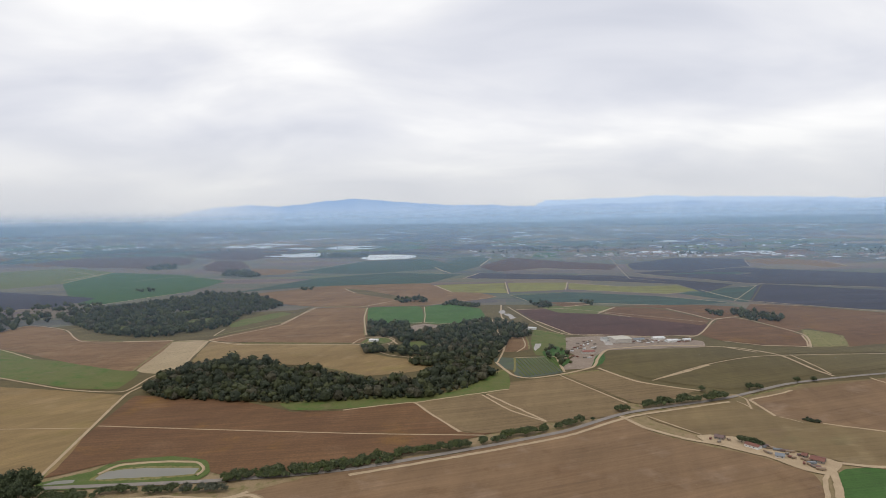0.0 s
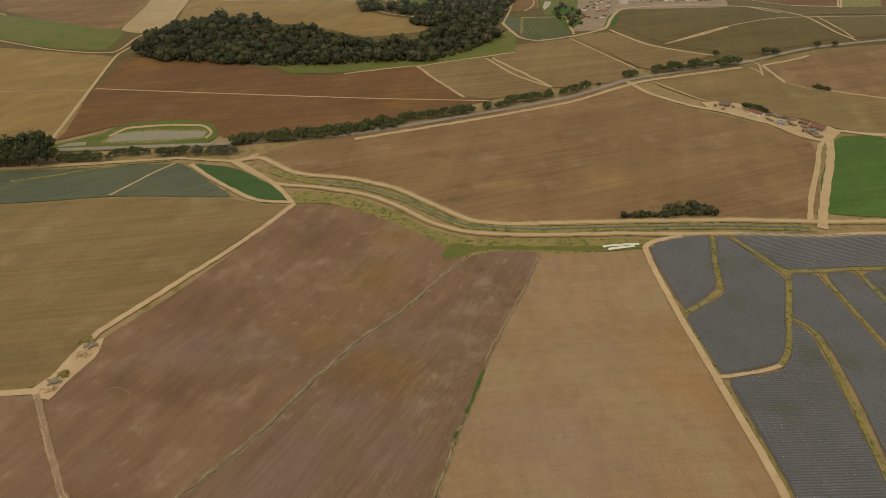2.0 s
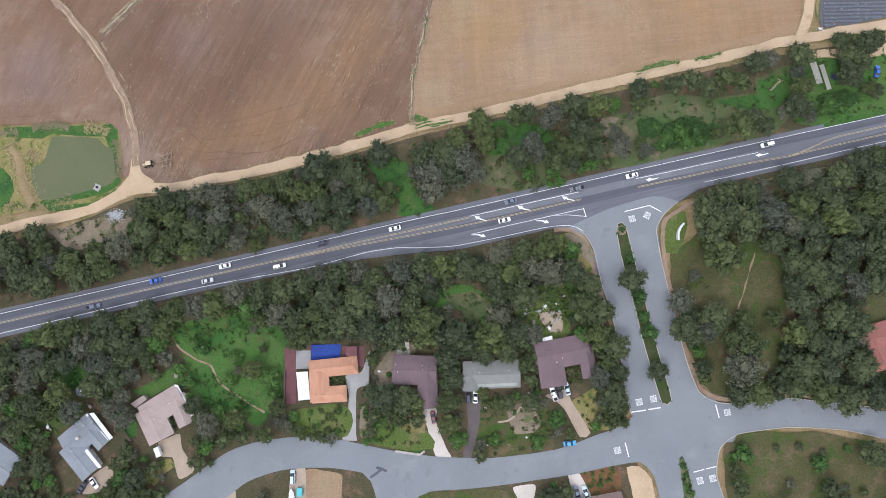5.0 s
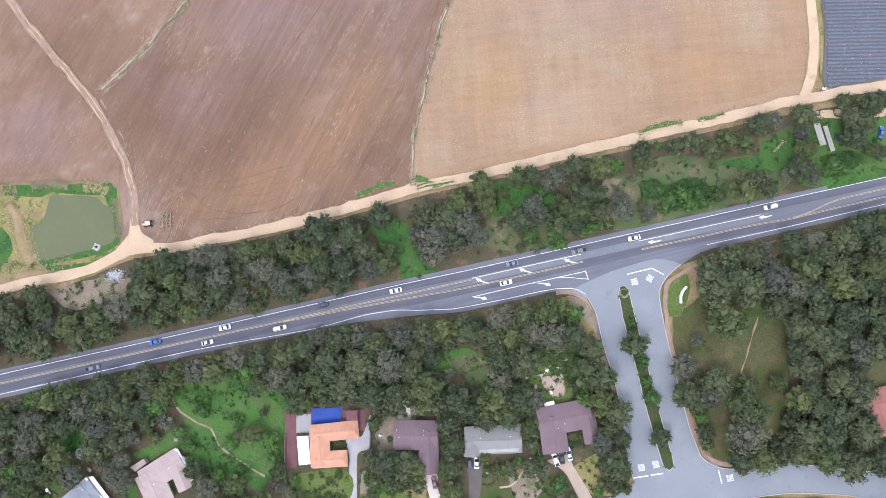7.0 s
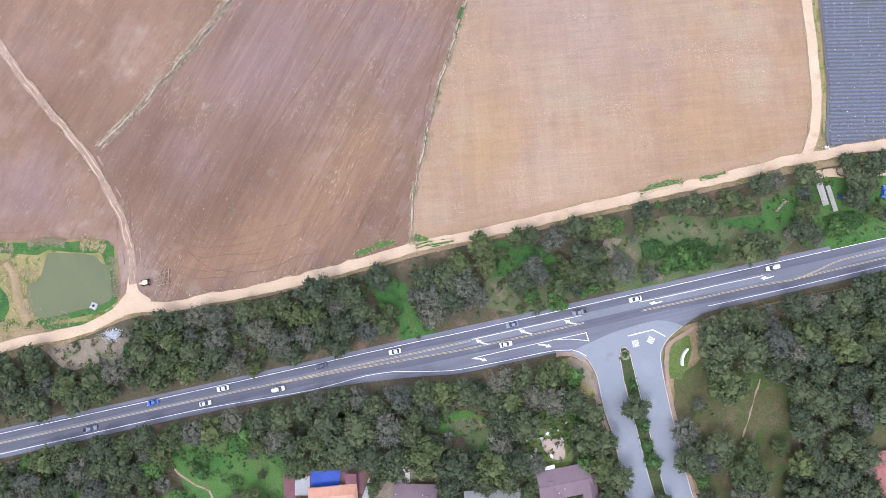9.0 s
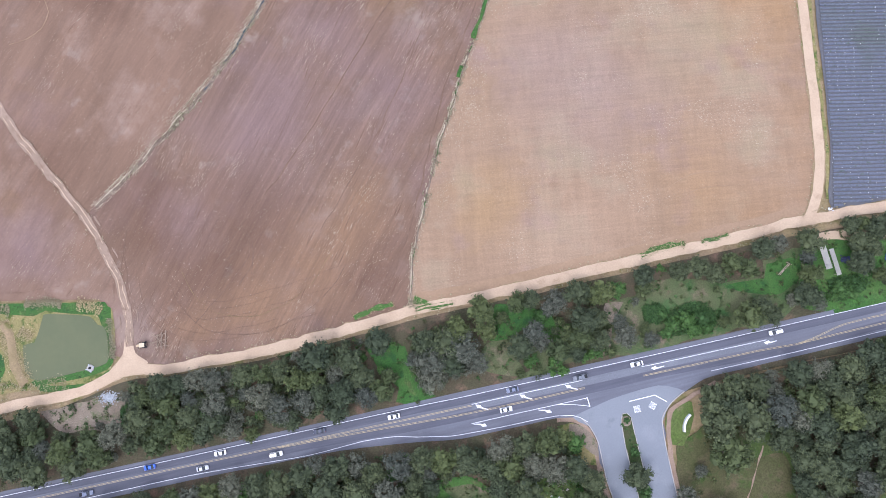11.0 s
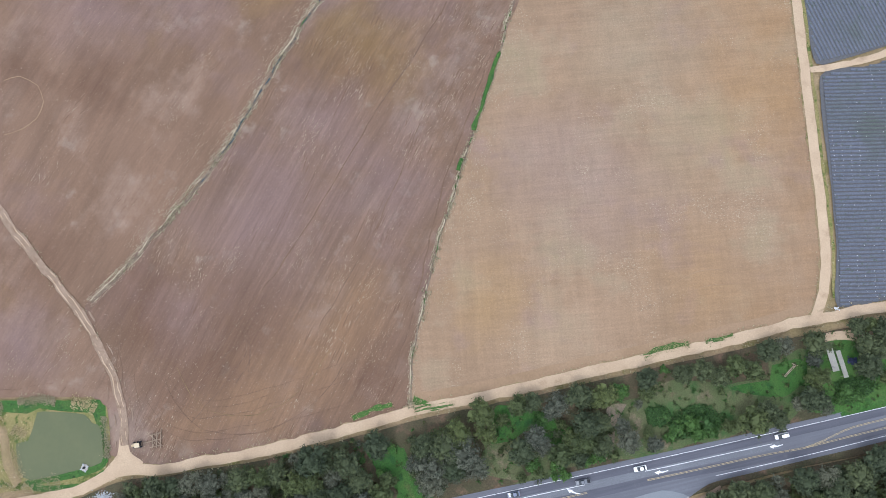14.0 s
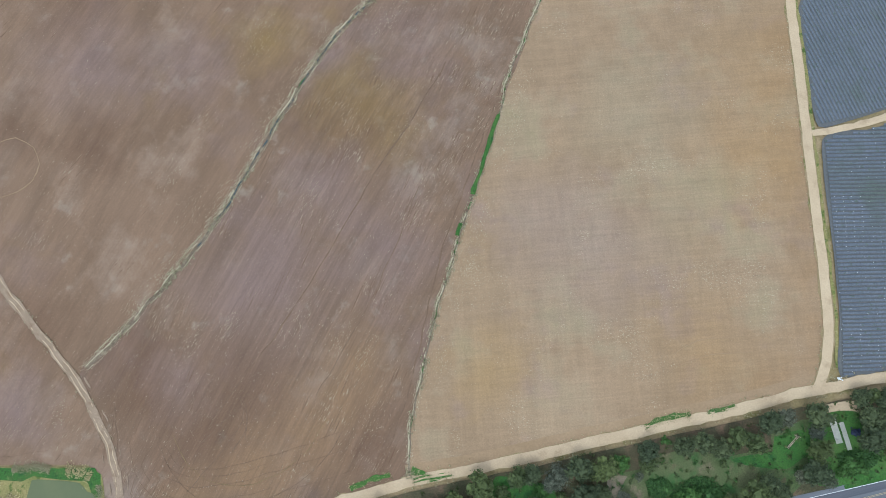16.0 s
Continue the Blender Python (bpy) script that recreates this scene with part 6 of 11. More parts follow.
ICO = bmesh.new()
bmesh.ops.create_icosphere(ICO, subdivisions=1, radius=1.0)
ICO1_V = np.array([v.co[:] for v in ICO.verts])
ICO1_F = np.array([[v.index for v in f.verts] for f in ICO.faces])
ICO.free()


def leaf_cards(rng, centres, outward, size, each, spread):
    """Small bent leaf clumps round each centre, turned mostly outward: corners and faces."""
    n = len(centres) * each
    c = np.repeat(centres, each, 0) + rng.normal(0, spread, (n, 3))
    d = np.repeat(outward, each, 0) + rng.normal(0, 0.55, (n, 3))
    d /= np.linalg.norm(d, axis=1, keepdims=True)
    a = np.cross(d, rng.normal(0, 1, (n, 3)))
    a /= np.linalg.norm(a, axis=1, keepdims=True) + 1e-9
    b = np.cross(d, a)
    s = size * rng.uniform(0.6, 1.3, (n, 1))
    corners = np.stack([c + a * s * rng.uniform(0.7, 1.2, (n, 1)), c + b * s * rng.uniform(0.5, 1.1, (n, 1)) - d * s * 0.25,
                        c - a * s * rng.uniform(0.7, 1.2, (n, 1)), c - b * s * rng.uniform(0.5, 1.1, (n, 1)) - d * s * 0.25], 1).reshape(-1, 3)
    return corners, np.arange(n * 4).reshape(-1, 4)


def crown_mesh(name, seed, wide, high, lobes, clumps, leaf, material, thin=0.0, low=0.3, each=16):
    """A crown of uneven lobes: dark cores, rounded puffs over them, and small clumps of leaves on those, with gaps."""
    rng = np.random.default_rng(seed)
    verts, faces, base = [], [], 0
    spots, rays = [], []
    for k in range(lobes):
        turn, out = 2 * math.pi * (k + rng.uniform(-0.3, 0.3)) / max(1, lobes - 1), wide * (0.0 if k == 0 else rng.uniform(0.42, 0.66))
        r = wide * (0.5 if k == 0 else rng.uniform(0.30, 0.44))
        c = np.array([math.cos(turn) * out, math.sin(turn) * out, high * (0.68 if k == 0 else rng.uniform(low + 0.16, 0.64))])
        squash = np.array([1, 1, min(1.0, high * 0.36 / r)])
        rough_v = ICO1_V * (0.80 - 0.35 * thin) * (1 + rng.normal(0, 0.10, (len(ICO1_V), 1)))
        verts.append(rough_v * r * squash + c)
        faces += (ICO1_F + base).tolist()
        base += len(ICO1_V)
        m = max(4, int(clumps * (r / wide) ** 2 * 0.52))
        d = rng.normal(0, 1, (m, 3))
        d[:, 2] = np.abs(d[:, 2]) * 1.2 - 0.2
        d /= np.linalg.norm(d, axis=1, keepdims=True)
        spots.append(c + d * r * squash * rng.uniform(0.80, 1.0, (m, 1)))
        rays.append(d)
    spots, rays = np.concatenate(spots), np.concatenate(rays)
    for p in spots:
        s = wide * rng.uniform(0.06, 0.125) * (1 - 0.35 * thin)
        v = ICO1_V * s * rng.uniform(0.8, 1.15, 3) * (1 + rng.normal(0, 0.16, (len(ICO1_V), 1))) + p
        verts.append(v)
        faces += (ICO1_F + base).tolist()
        base += len(v)
    p, f = leaf_cards(rng, spots + rays * wide * 0.07, rays, leaf * 0.8, each, wide * 0.085)
    faces += (f + base).tolist()
    verts.append(p)
    me = bpy.data.meshes.new(name)
    me.from_pydata(np.concatenate(verts).tolist(), [], faces)
    me.materials.append(M[material])
    return me


def trunk_mesh(name, seed, wide, high, limbs=5):
    """A tapered, leaning trunk that forks into limbs."""
    rng = random.Random(seed)
    verts, faces = [], []

    def tube(a, b, ra, rb, sides=7, rings=4, bend=0.0):
        a, b = Vector(a), Vector(b)
        way = (b - a).normalized()
        u = way.orthogonal().normalized()
        v = way.cross(u)
        off = (u * rng.uniform(-1, 1) + v * rng.uniform(-1, 1)) * bend
        start = len(verts)
        for i in range(rings + 1):
            t = i / rings
            o = a.lerp(b, t) + off * math.sin(math.pi * t)
            r = ra + (rb - ra) * t
            verts.extend((o + (u * math.cos(2 * math.pi * j / sides) + v * math.sin(2 * math.pi * j / sides)) * r)[:] for j in range(sides))
        for i in range(rings):
            for j in range(sides):
                q = start + i * sides
                faces.append((q + j, q + (j + 1) % sides, q + sides + (j + 1) % sides, q + sides + j))

    fork = Vector((rng.uniform(-0.3, 0.3), rng.uniform(-0.3, 0.3), high * 0.34))
    tube((0, 0, -0.15), fork, wide * 0.075, wide * 0.055, 8, 4, 0.15)
    for k in range(limbs):
        turn = 2 * math.pi * (k + rng.uniform(-0.2, 0.2)) / limbs
        out = wide * rng.uniform(0.4, 0.65)
        end = Vector((math.cos(turn) * out, math.sin(turn) * out, high * rng.uniform(0.5, 0.72)))
        tube(fork, end, wide * 0.042, wide * 0.014, 6, 4, wide * 0.06)
        tube(fork.lerp(end, 0.55), end + Vector((rng.uniform(-1, 1), rng.uniform(-1, 1), 0.5)) * wide * 0.2, wide * 0.02, wide * 0.008, 5, 2, wide * 0.03)
    me = bpy.data.meshes.new(name)
    me.from_pydata(verts, [], faces)
    for p in me.polygons:
        p.use_smooth = True
    me.materials.append(M["bark"])
    return me


def tree_kind(name, label, category, seed, wide, high, lobes, clumps, leaf, material, thin=0.0, low=0.3):
    return dict(name=name, label=label, category=category, wide=wide, root=None,
                trunk=trunk_mesh("trunk", seed, wide, high), crown=crown_mesh("crown", seed, wide, high, lobes, clumps, leaf, material, thin, low))


KINDS = {
    "oak": [tree_kind("oak_tree", "broad dark green live oak with a dense lobed crown", "tree", 11 + k, 5.0, 8.0, 8, 150, 0.30, "leaf_dark") for k in range(5)],
    "olive": [tree_kind("scrub_oak", "olive-green oak with an uneven lobed crown", "tree", 31 + k, 4.6, 7.0, 7, 140, 0.28, "leaf_olive") for k in range(3)],
    "grey": [tree_kind("lichen_oak", "grey-green lichen-hung oak with a thin crown", "tree", 51 + k, 4.8, 7.5, 9, 150, 0.26, "leaf_grey", 0.6) for k in range(3)],
    "bush": [tree_kind("bush", "bright green rounded bush in rough grass", "bush", 71 + k, 3.0, 3.0, 6, 110, 0.24, "leaf_green", 0.0, 0.1) for k in range(3)],
    "gum": [tree_kind("eucalyptus_tree", "tall dark roadside eucalyptus with a ragged crown", "tree", 91 + k, 5.0, 11.0, 9, 120, 0.5, "leaf_dark", 0.1, 0.25) for k in range(3)],
}
# lighter crowns for the small trees that stand joined in one thicket
for kind, seed, leaf in (("oak", 111, "leaf_dark"), ("olive", 121, "leaf_olive"), ("grey", 131, "leaf_grey"), ("bush", 141, "leaf_green")):
    for k in range(2):
        me = crown_mesh("thicket", seed + k, 5.0, 7.0, 7, 100, 0.42, leaf, 0.4 if kind == "grey" else 0.0, 0.3, 9)
        KINDS[kind][0].setdefault("small", []).append((np.array([v.co[:] for v in me.vertices]), [tuple(p.vertices) for p in me.polygons]))
        bpy.data.meshes.remove(me)
TREE_RNG = random.Random(5)
PLANTED, THICKET = [], {}


def join_in(kind, x, y, r, group):
    """A small tree of a thicket, gathered by group and kind."""
    v, f = TREE_RNG.choice(KINDS[kind][0]["small"])
    s, a = r / 5.0, TREE_RNG.uniform(0, 2 * math.pi)
    c, n = math.cos(a) * s, math.sin(a) * s
    PLANTED.append((x, y, r))
    THICKET.setdefault((group, kind), []).append((v @ np.array([[c, n, 0], [-n, c, 0], [0, 0, s]]) + (x, y, 0), f))


def grow_thickets():
    """One mesh for each group and kind of small trees."""
    names = {"oak": "small dark green oaks in a thicket", "olive": "small olive-green oaks in a thicket", "grey": "small grey-green oaks in a thicket", "bush": "bright green bushes in a thicket"}
    leaf = {"oak": "leaf_dark", "olive": "leaf_olive", "grey": "leaf_grey", "bush": "leaf_green"}
    for (group, kind), items in THICKET.items():
        verts, faces, base = [], [], 0
        for v, f in items:
            verts.append(v)
            faces += [tuple(i + base for i in q) for q in f]
            base += len(v)
        me = bpy.data.meshes.new("thicket")
        me.from_pydata(np.concatenate(verts).tolist(), [], faces)
        me.materials.append(M[leaf[kind]])
        tagged(new("thicket", me), names[kind], "thicket", "", "stuff")
    THICKET.clear()


def plant(kind, x, y, r, group="trees"):
    """One tree of that kind with a crown of about r metres radius."""
    k = TREE_RNG.choice(KINDS[kind])
    s = r / k["wide"]
    m = pose(x, y, 0.0, TREE_RNG.uniform(-3, 3), TREE_RNG.uniform(-3, 3), TREE_RNG.uniform(0, 360)) @ Matrix.Diagonal((s, s, s * TREE_RNG.uniform(0.88, 1.12), 1))
    PLANTED.append((x, y, r))
    if k["root"] is None:
        root = tagged(new(k["name"]), k["label"], k["category"], group)
        part("trunk", k["trunk"], None, root)
        part("crown", k["crown"], None, root)
        root.matrix_basis = m
        k["root"] = root
        return root
    root = copy_thing(k["root"], Matrix.Identity(4))
    root.matrix_basis = m
    return tagged(root, "", "", group)


def scatter(region, count, small, large, mix, gaps=(), group="trees", pack=0.78, seed=1, tries=30, single=3.5):
    """Fills a stretch of land with trees of mixed kinds, the large ones first, leaving the gaps open."""
    rng = random.Random(seed)
    xs, ys = [p[0] for p in region], [p[1] for p in region]
    sizes = sorted((small + (large - small) * rng.random() ** 1.5 for _ in range(count)), reverse=True)
    kinds, weights = list(mix), list(mix.values())
    for r in sizes:
        for _ in range(tries):
            x, y = rng.uniform(min(xs), max(xs)), rng.uniform(min(ys), max(ys))
            if not inside(x, y, region) or any(inside(x, y, g) for g in gaps):
                continue
            if any((x - a) ** 2 + (y - b) ** 2 < ((r + c) * pack) ** 2 for a, b, c in PLANTED[-900:]):
                continue
            kind = rng.choices(kinds, weights)[0]
            if r < single:
                join_in(kind, x, y, r, group)
            else:
                plant(kind, x, y, r * 1.1, group)
            break


NORTH_BELT = [(-250.8, -14.1), (-195.5, -3.5), (-164.6, 4.7), (-143.8, 9.5), (-117.9, 19.9), (-102.1, 22.4), (-64.1, 28.8), (-34.3, 36.2), (-10.8, 43.0), (25.8, 50.9), (69.3, 61.0), (113.2, 71.0), (139.7, 76.7), (172.5, 82.9), (247.0, 98.0), (244.3, 73.6), (170.4, 56.4), (118.2, 43.7), (85.6, 36.0), (25.4, 22.6), (-8.7, 14.9), (-38.3, 8.7), (-92.8, -3.4), (-163.1, -18.4), (-248.4, -37.4)]
SOUTH_BELT = [(-246.7, -53.5), (-162.0, -34.3), (-92.2, -18.6), (-46.5, -9.5), (-33.9, -7.1), (-17.1, -6.8), (16.5, -2.8), (41.9, 2.5), (48.6, 0.4), (54.7, -8.0), (58.5, -20.4), (62.0, -28.7), (64.5, -42.9), (65.5, -61.0), (45.4, -28.6), (33.0, -22.4), (24.4, -38.6), (3.7, -38.5), (-25.4, -32.7), (-58.6, -32.5), (-100.0, -34.3), (-161.1, -47.6), (-245.1, -68.9)]
RIGHT_WOOD = [(97.6, 17.5), (110.6, 22.1), (136.6, 28.6), (168.8, 35.6), (242.1, 53.1), (229.5, -64.0), (161.6, -57.6), (143.6, -55.9), (127.2, -54.2), (104.5, -55.2), (96.4, -51.2), (91.9, -37.0), (88.4, -22.7), (90.4, -10.3), (96.4, 2.3)]
BUILT = [
    [(-172.2, -60.4), (-150.2, -67.6), (-149.1, -83.3), (-169.4, -92.7)], [(-140.8, -56.8), (-119.5, -55.1), (-115.5, -72.1), (-119.7, -87.6), (-133.9, -85.5), (-139.8, -71.7)], [(-113.4, -47.1), (-95.3, -46.4), (-87.5, -62.5), (-88.8, -80.3), (-97.8, -82.1), (-111.6, -70.2)],
    [(-58.9, -32.5), (-25.2, -33.0), (-25.1, -53.4), (-29.2, -69.3), (-37.3, -69.2), (-37.4, -59.2), (-57.9, -59.0)], [(-18.9, -33.0), (-0.2, -36.4), (-0.1, -59.7), (4.4, -75.7), (-5.8, -75.6), (-8.7, -59.6), (-19.0, -52.4)], [(6.4, -39.5), (30.6, -38.8), (30.1, -54.1), (16.1, -53.9), (12.5, -75.8), (5.8, -75.7)],
    [(33.4, -27.5), (55.2, -31.9), (57.6, -50.0), (53.6, -68.5), (47.5, -68.4), (36.6, -56.2)], [(-16.9, -63.5), (-5.7, -63.7), (-6.4, -74.6), (-17.0, -73.4)], [(44.0, -79.2), (66.5, -77.6), (76.4, -82.6), (74.5, -115.2), (38.6, -114.7)], [(-56.5, -77.8), (-35.2, -78.1), (-35.0, -113.6), (-55.8, -113.3)], [(-8.9, -86.3), (33.6, -84.9), (32.7, -114.6), (-9.1, -114.0)],
]
STREET_LINE = [(-96.7, -107.1), (-120.7, -104.8), (-105.4, -91.7), (-91.8, -82.6), (-77.9, -73.0), (-67.9, -69.6), (-53.7, -67.8), (-37.3, -68.8), (-21.0, -72.4), (-2.7, -75.0), (17.6, -75.7), (40.2, -73.2), (54.7, -68.5), (69.3, -63.7), (68.5, -78.6), (43.9, -83.1), (13.3, -86.6), (-4.9, -87.7), (-11.1, -114.0), (-25.0, -113.8), (-27.1, -85.0), (-41.3, -79.0), (-57.5, -79.7), (-69.5, -83.5)]
NORTH_GAPS = [
    [(-147.4, 8.9), (-141.3, 11.0), (-130.8, 13.1), (-123.6, 15.8), (-118.3, 14.7), (-113.6, 13.2), (-112.8, 5.9), (-114.3, 1.3), (-121.9, 2.6), (-130.3, 2.6), (-138.6, 0.6), (-144.2, 3.5)], [(-27.7, 32.6), (-22.4, 33.8), (-12.8, 35.1), (-10.7, 28.7), (-8.2, 22.3), (-1.4, 15.9), (-8.6, 12.6), (-16.6, 12.2), (-14.5, 18.1), (-19.2, 22.3), (-23.0, 26.2)],
    [(18.2, 44.4), (27.9, 45.4), (28.7, 32.4), (21.2, 30.3)], [(26.4, 22.8), (42.5, 28.0), (46.7, 23.7), (31.7, 21.2)], [(-117.8, 16.5), (-112.9, 16.5), (-111.5, 3.4), (-116.5, 2.4)],
    [(31.0, 39.3), (38.6, 42.1), (49.4, 44.0), (61.2, 45.7), (65.3, 38.3), (62.9, 31.4), (49.0, 28.4), (37.2, 25.9), (33.0, 31.3)],
    [(63.7, 49.5), (72.6, 52.5), (79.0, 58.6), (87.2, 59.0), (104.9, 58.5), (120.3, 59.7), (120.6, 65.9), (134.8, 71.6), (135.2, 57.5), (133.5, 50.8), (127.4, 44.1), (119.5, 42.4), (106.8, 39.8), (86.3, 34.3), (63.1, 29.3)],
    [(134.9, 73.3), (171.4, 79.0), (200.7, 85.8), (198.4, 59.9), (169.4, 53.5), (148.0, 48.7), (135.3, 50.5)],
]
SOUTH_GAPS = [
    [(-101.2, -28.7), (-79.5, -25.8), (-57.6, -28.0), (-58.2, -50.2), (-64.1, -63.2), (-74.4, -60.1), (-90.3, -44.0)], [(-8.7, -9.7), (3.9, -7.7), (18.5, -11.9), (16.2, -28.4), (3.7, -30.4), (-7.7, -20.1)], [(37.4, -14.1), (48.9, -12.1), (53.9, -22.5), (45.4, -28.6)],
    [(43.1, 5.1), (54.6, 2.5), (58.4, -10.1), (52.1, -10.1)], [(-149.4, -37.6), (-133.0, -35.7), (-130.3, -47.8), (-142.5, -49.7)],
]
RIGHT_GAPS = [
    [(103.2, -6.2), (117.1, 4.7), (129.6, 2.1), (129.4, -18.8), (126.2, -43.3), (115.0, -51.3), (98.8, -53.6), (92.4, -39.0), (96.9, -22.7)], [(84.6, 12.9), (94.3, 15.4), (96.9, 2.2), (91.5, -12.8), (85.8, -10.2)],
    [(157.0, -14.8), (172.0, -10.7), (192.3, -19.1), (189.6, -49.7), (160.6, -49.5), (153.7, -31.3)],
]
for region, label in ((NORTH_BELT, "leaf litter, weeds and grass under trees"), (RIGHT_WOOD, "leaf litter and grass under trees")):
    sheet("woodland_floor", "litter", region, L1 + 0.02, label, "undergrowth")
sheet("woodland_floor", "litter", [(-246.6, -54.7), (-162.1, -33.5), (-92.3, -17.5), (-46.5, -7.4), (-17.1, -4.5), (16.6, -0.5), (42.0, 4.7), (54.5, -1.7), (61.2, -22.5), (66.1, -61.0), (66.0, -92.3), (-240.1, -117.0)], L1 + 0.02, "leaf litter, weeds and grass under trees", "undergrowth")
sheet("park_lawn", "lawn", RIGHT_GAPS[0], L2, "worn olive-green park lawn under oaks", "grass", wobble=1.5)
sheet("park_lawn", "lawn", [(85.8, -10.2), (97.1, 6.5), (114.6, 17.0), (118.0, 2.1), (108.4, -18.7), (92.4, -39.0), (88.1, -28.8)], L2 - 0.02, "worn olive-green park lawn under oaks", "grass", wobble=1.5)
sheet("entrance_lawn", "grass", [(82.7, 6.5), (84.5, 10.8), (88.9, 14.1), (92.7, 13.7), (93.3, 8.6), (91.4, 2.3), (89.0, -2.3), (84.8, -1.9), (82.9, 1.3)], L2 + 0.03, "green mown lawn round an entrance sign", "grass", wobble=0.3)
sheet("lawn", "lawn", RIGHT_GAPS[2], L2, "worn green lawn behind a house", "grass", wobble=1.2)
for k, g in enumerate(NORTH_GAPS):
    sheet("glade", ("rough_ground", "grass_lush", "pasture", "brush_floor", "rough_ground", "brush_floor", "brush_floor", "meadow_grass")[k], g, L2 + 0.010 * k, "rough grass glade among oaks", "grass", wobble=2.5)
sheet("glade", "grass_lush", [(17.3, 36.8), (21.7, 48.3), (32.4, 48.7), (38.7, 46.5), (47.2, 40.0), (43.9, 35.7), (32.3, 41.1), (26.9, 36.8), (21.6, 35.7)], L2 + 0.09, "lush green grass between oaks", "grass", 2, 1.5)
sheet("glade", "brush_floor", [(17.3, 34.7), (25.8, 36.8), (28.9, 29.3), (32.0, 25.0), (21.4, 22.8), (15.1, 26.1)], L2 + 0.093, "bare brown floor of a glade", "dirt", 2, 1.5)
sheet("glade", "rough_ground", [(62.7, 49.7), (68.7, 49.7), (64.2, 41.1), (63.6, 31.4), (60.1, 29.6), (61.7, 42.1)], L2 + 0.096, "sandy gap between oaks", "dirt", 2, 1.2)
for k, g in enumerate(SOUTH_GAPS):
    sheet("glade", ("grass_lush", "litter", "grass_lush", "grass_dry", "grass_lush")[k], g, L2 + 0.010 * k, "rough green grass glade among oaks", "grass", wobble=2.5)

MIX = {"oak": 5.2, "olive": 2.2, "grey": 2.2, "bush": 0.5}
BELT_OAKS = [(2.3, 35.4, 5.5), (4.4, 27.7, 4.8), (33.9, 51.1, 3.5), (30.4, 33.9, 4.8), (50.8, 53.5, 4.8), (52.8, 43.7, 5.2), (58.2, 44.6, 3.9), (58.6, 36.1, 3.9), (56.5, 51.8, 3.1), (75.2, 60.5, 4.1), (50.3, 32, 3.5), (87.9, 61.8, 3.7), (95, 63.1, 4.4), (101.4, 60.7, 3.9), (118.9, 70.3, 4.4), (135.5, 73.5, 4.8), (118.5, 48.9, 3.9), (122.2, 45.8, 3.5), (134.8, 53.1, 4.8), (151.9, 79.6, 3.5), (161.4, 78.2, 4.4), (154.8, 72.7, 4.4)]
BELT_OAKS_WEST = [(154.2, 65, 4.8), (-101.9, 18.8, 4.8), (-96.1, 19.9, 3.9), (-110.5, 12.6, 3.9), (-108.5, 6.4, 5.2), (-91.1, 7.9, 4.8), (-82.1, 6.6, 4.8), (-86.1, 1.7, 3.9), (-71.9, 23.3, 4.4), (-58.3, 24.9, 4.4), (-45.5, 30.5, 6.1), (-40.1, 27.6, 3.5), (-43.1, 16.4, 4.4), (-53.9, 7.1, 3.9), (-33, 28.8, 5.2), (-28.5, 22.6, 4.8), (-35, 17, 5.2), (-37.6, 10.2, 4.4), (-22.3, 35.1, 5), (-5, 35.4, 5.2), (-0.2, 28.8, 4.4), (-112.2, -2.3, 3.5)]
BELT_OLIVES = [(7.5, 40.2, 5.2), (15.9, 47.6, 5.2), (17.4, 40.3, 4.4), (28.6, 50, 3.9), (52.2, 37, 4.8), (48, 38.3, 3.5), (60.2, 53.5, 4.8), (75.1, 55.5, 3.1), (43.9, 32.9, 4.4), (107.4, 65, 3.9), (113.7, 62.8, 3.9), (136.4, 60.3, 4.4), (112.2, 45.4, 5.5), (162.9, 61.3, 3.1), (75.4, 39.6, 2.4), (104.8, 43, 2.6), (-107.3, 15.7, 4.4), (-99.6, 12.5, 4.8), (-99, 3.8, 5.2), (-93.1, 0.7, 4.4), (-103.4, -2.3, 4.4), (-68.7, 1.6, 3.1), (-64.6, 23.8, 4.4), (-51.8, 21.6, 4.8), (-45.2, 22.7, 4.8), (-20.6, 18, 4.4), (-18.3, 22.7, 3.1)]
BELT_GREYS = [(8.5, 32.8, 6.6), (13.7, 28.3, 4.4), (-1.9, 28.7, 5.7), (34.7, 39.2, 4.4), (37.5, 35.2, 3.5), (43.2, 50.9, 4.4), (40.3, 47.6, 3.1), (66, 42.6, 3.1), (67.9, 37.5, 4.4), (125.2, 72.1, 3.5), (136.1, 67.1, 3.1), (129.9, 51.4, 2.6), (139.5, 49.9, 3.1), (77.7, 36.9, 3.1), (-89.7, 21.3, 4.4), (-83, 21.2, 4.4), (-91.6, 14.6, 3.1), (-81.7, 12.4, 5.2), (-75.1, 3.7, 3.9), (-64.1, 15.4, 5.2), (-57.8, 11.9, 5.2), (-71.2, 16.6, 3.1), (-49.6, 13.9, 4.8), (-37.4, 24.4, 3.9), (-26.4, 15.9, 4.4), (-2.9, 22.5, 5.2), (-8.2, 28.9, 3.5)]
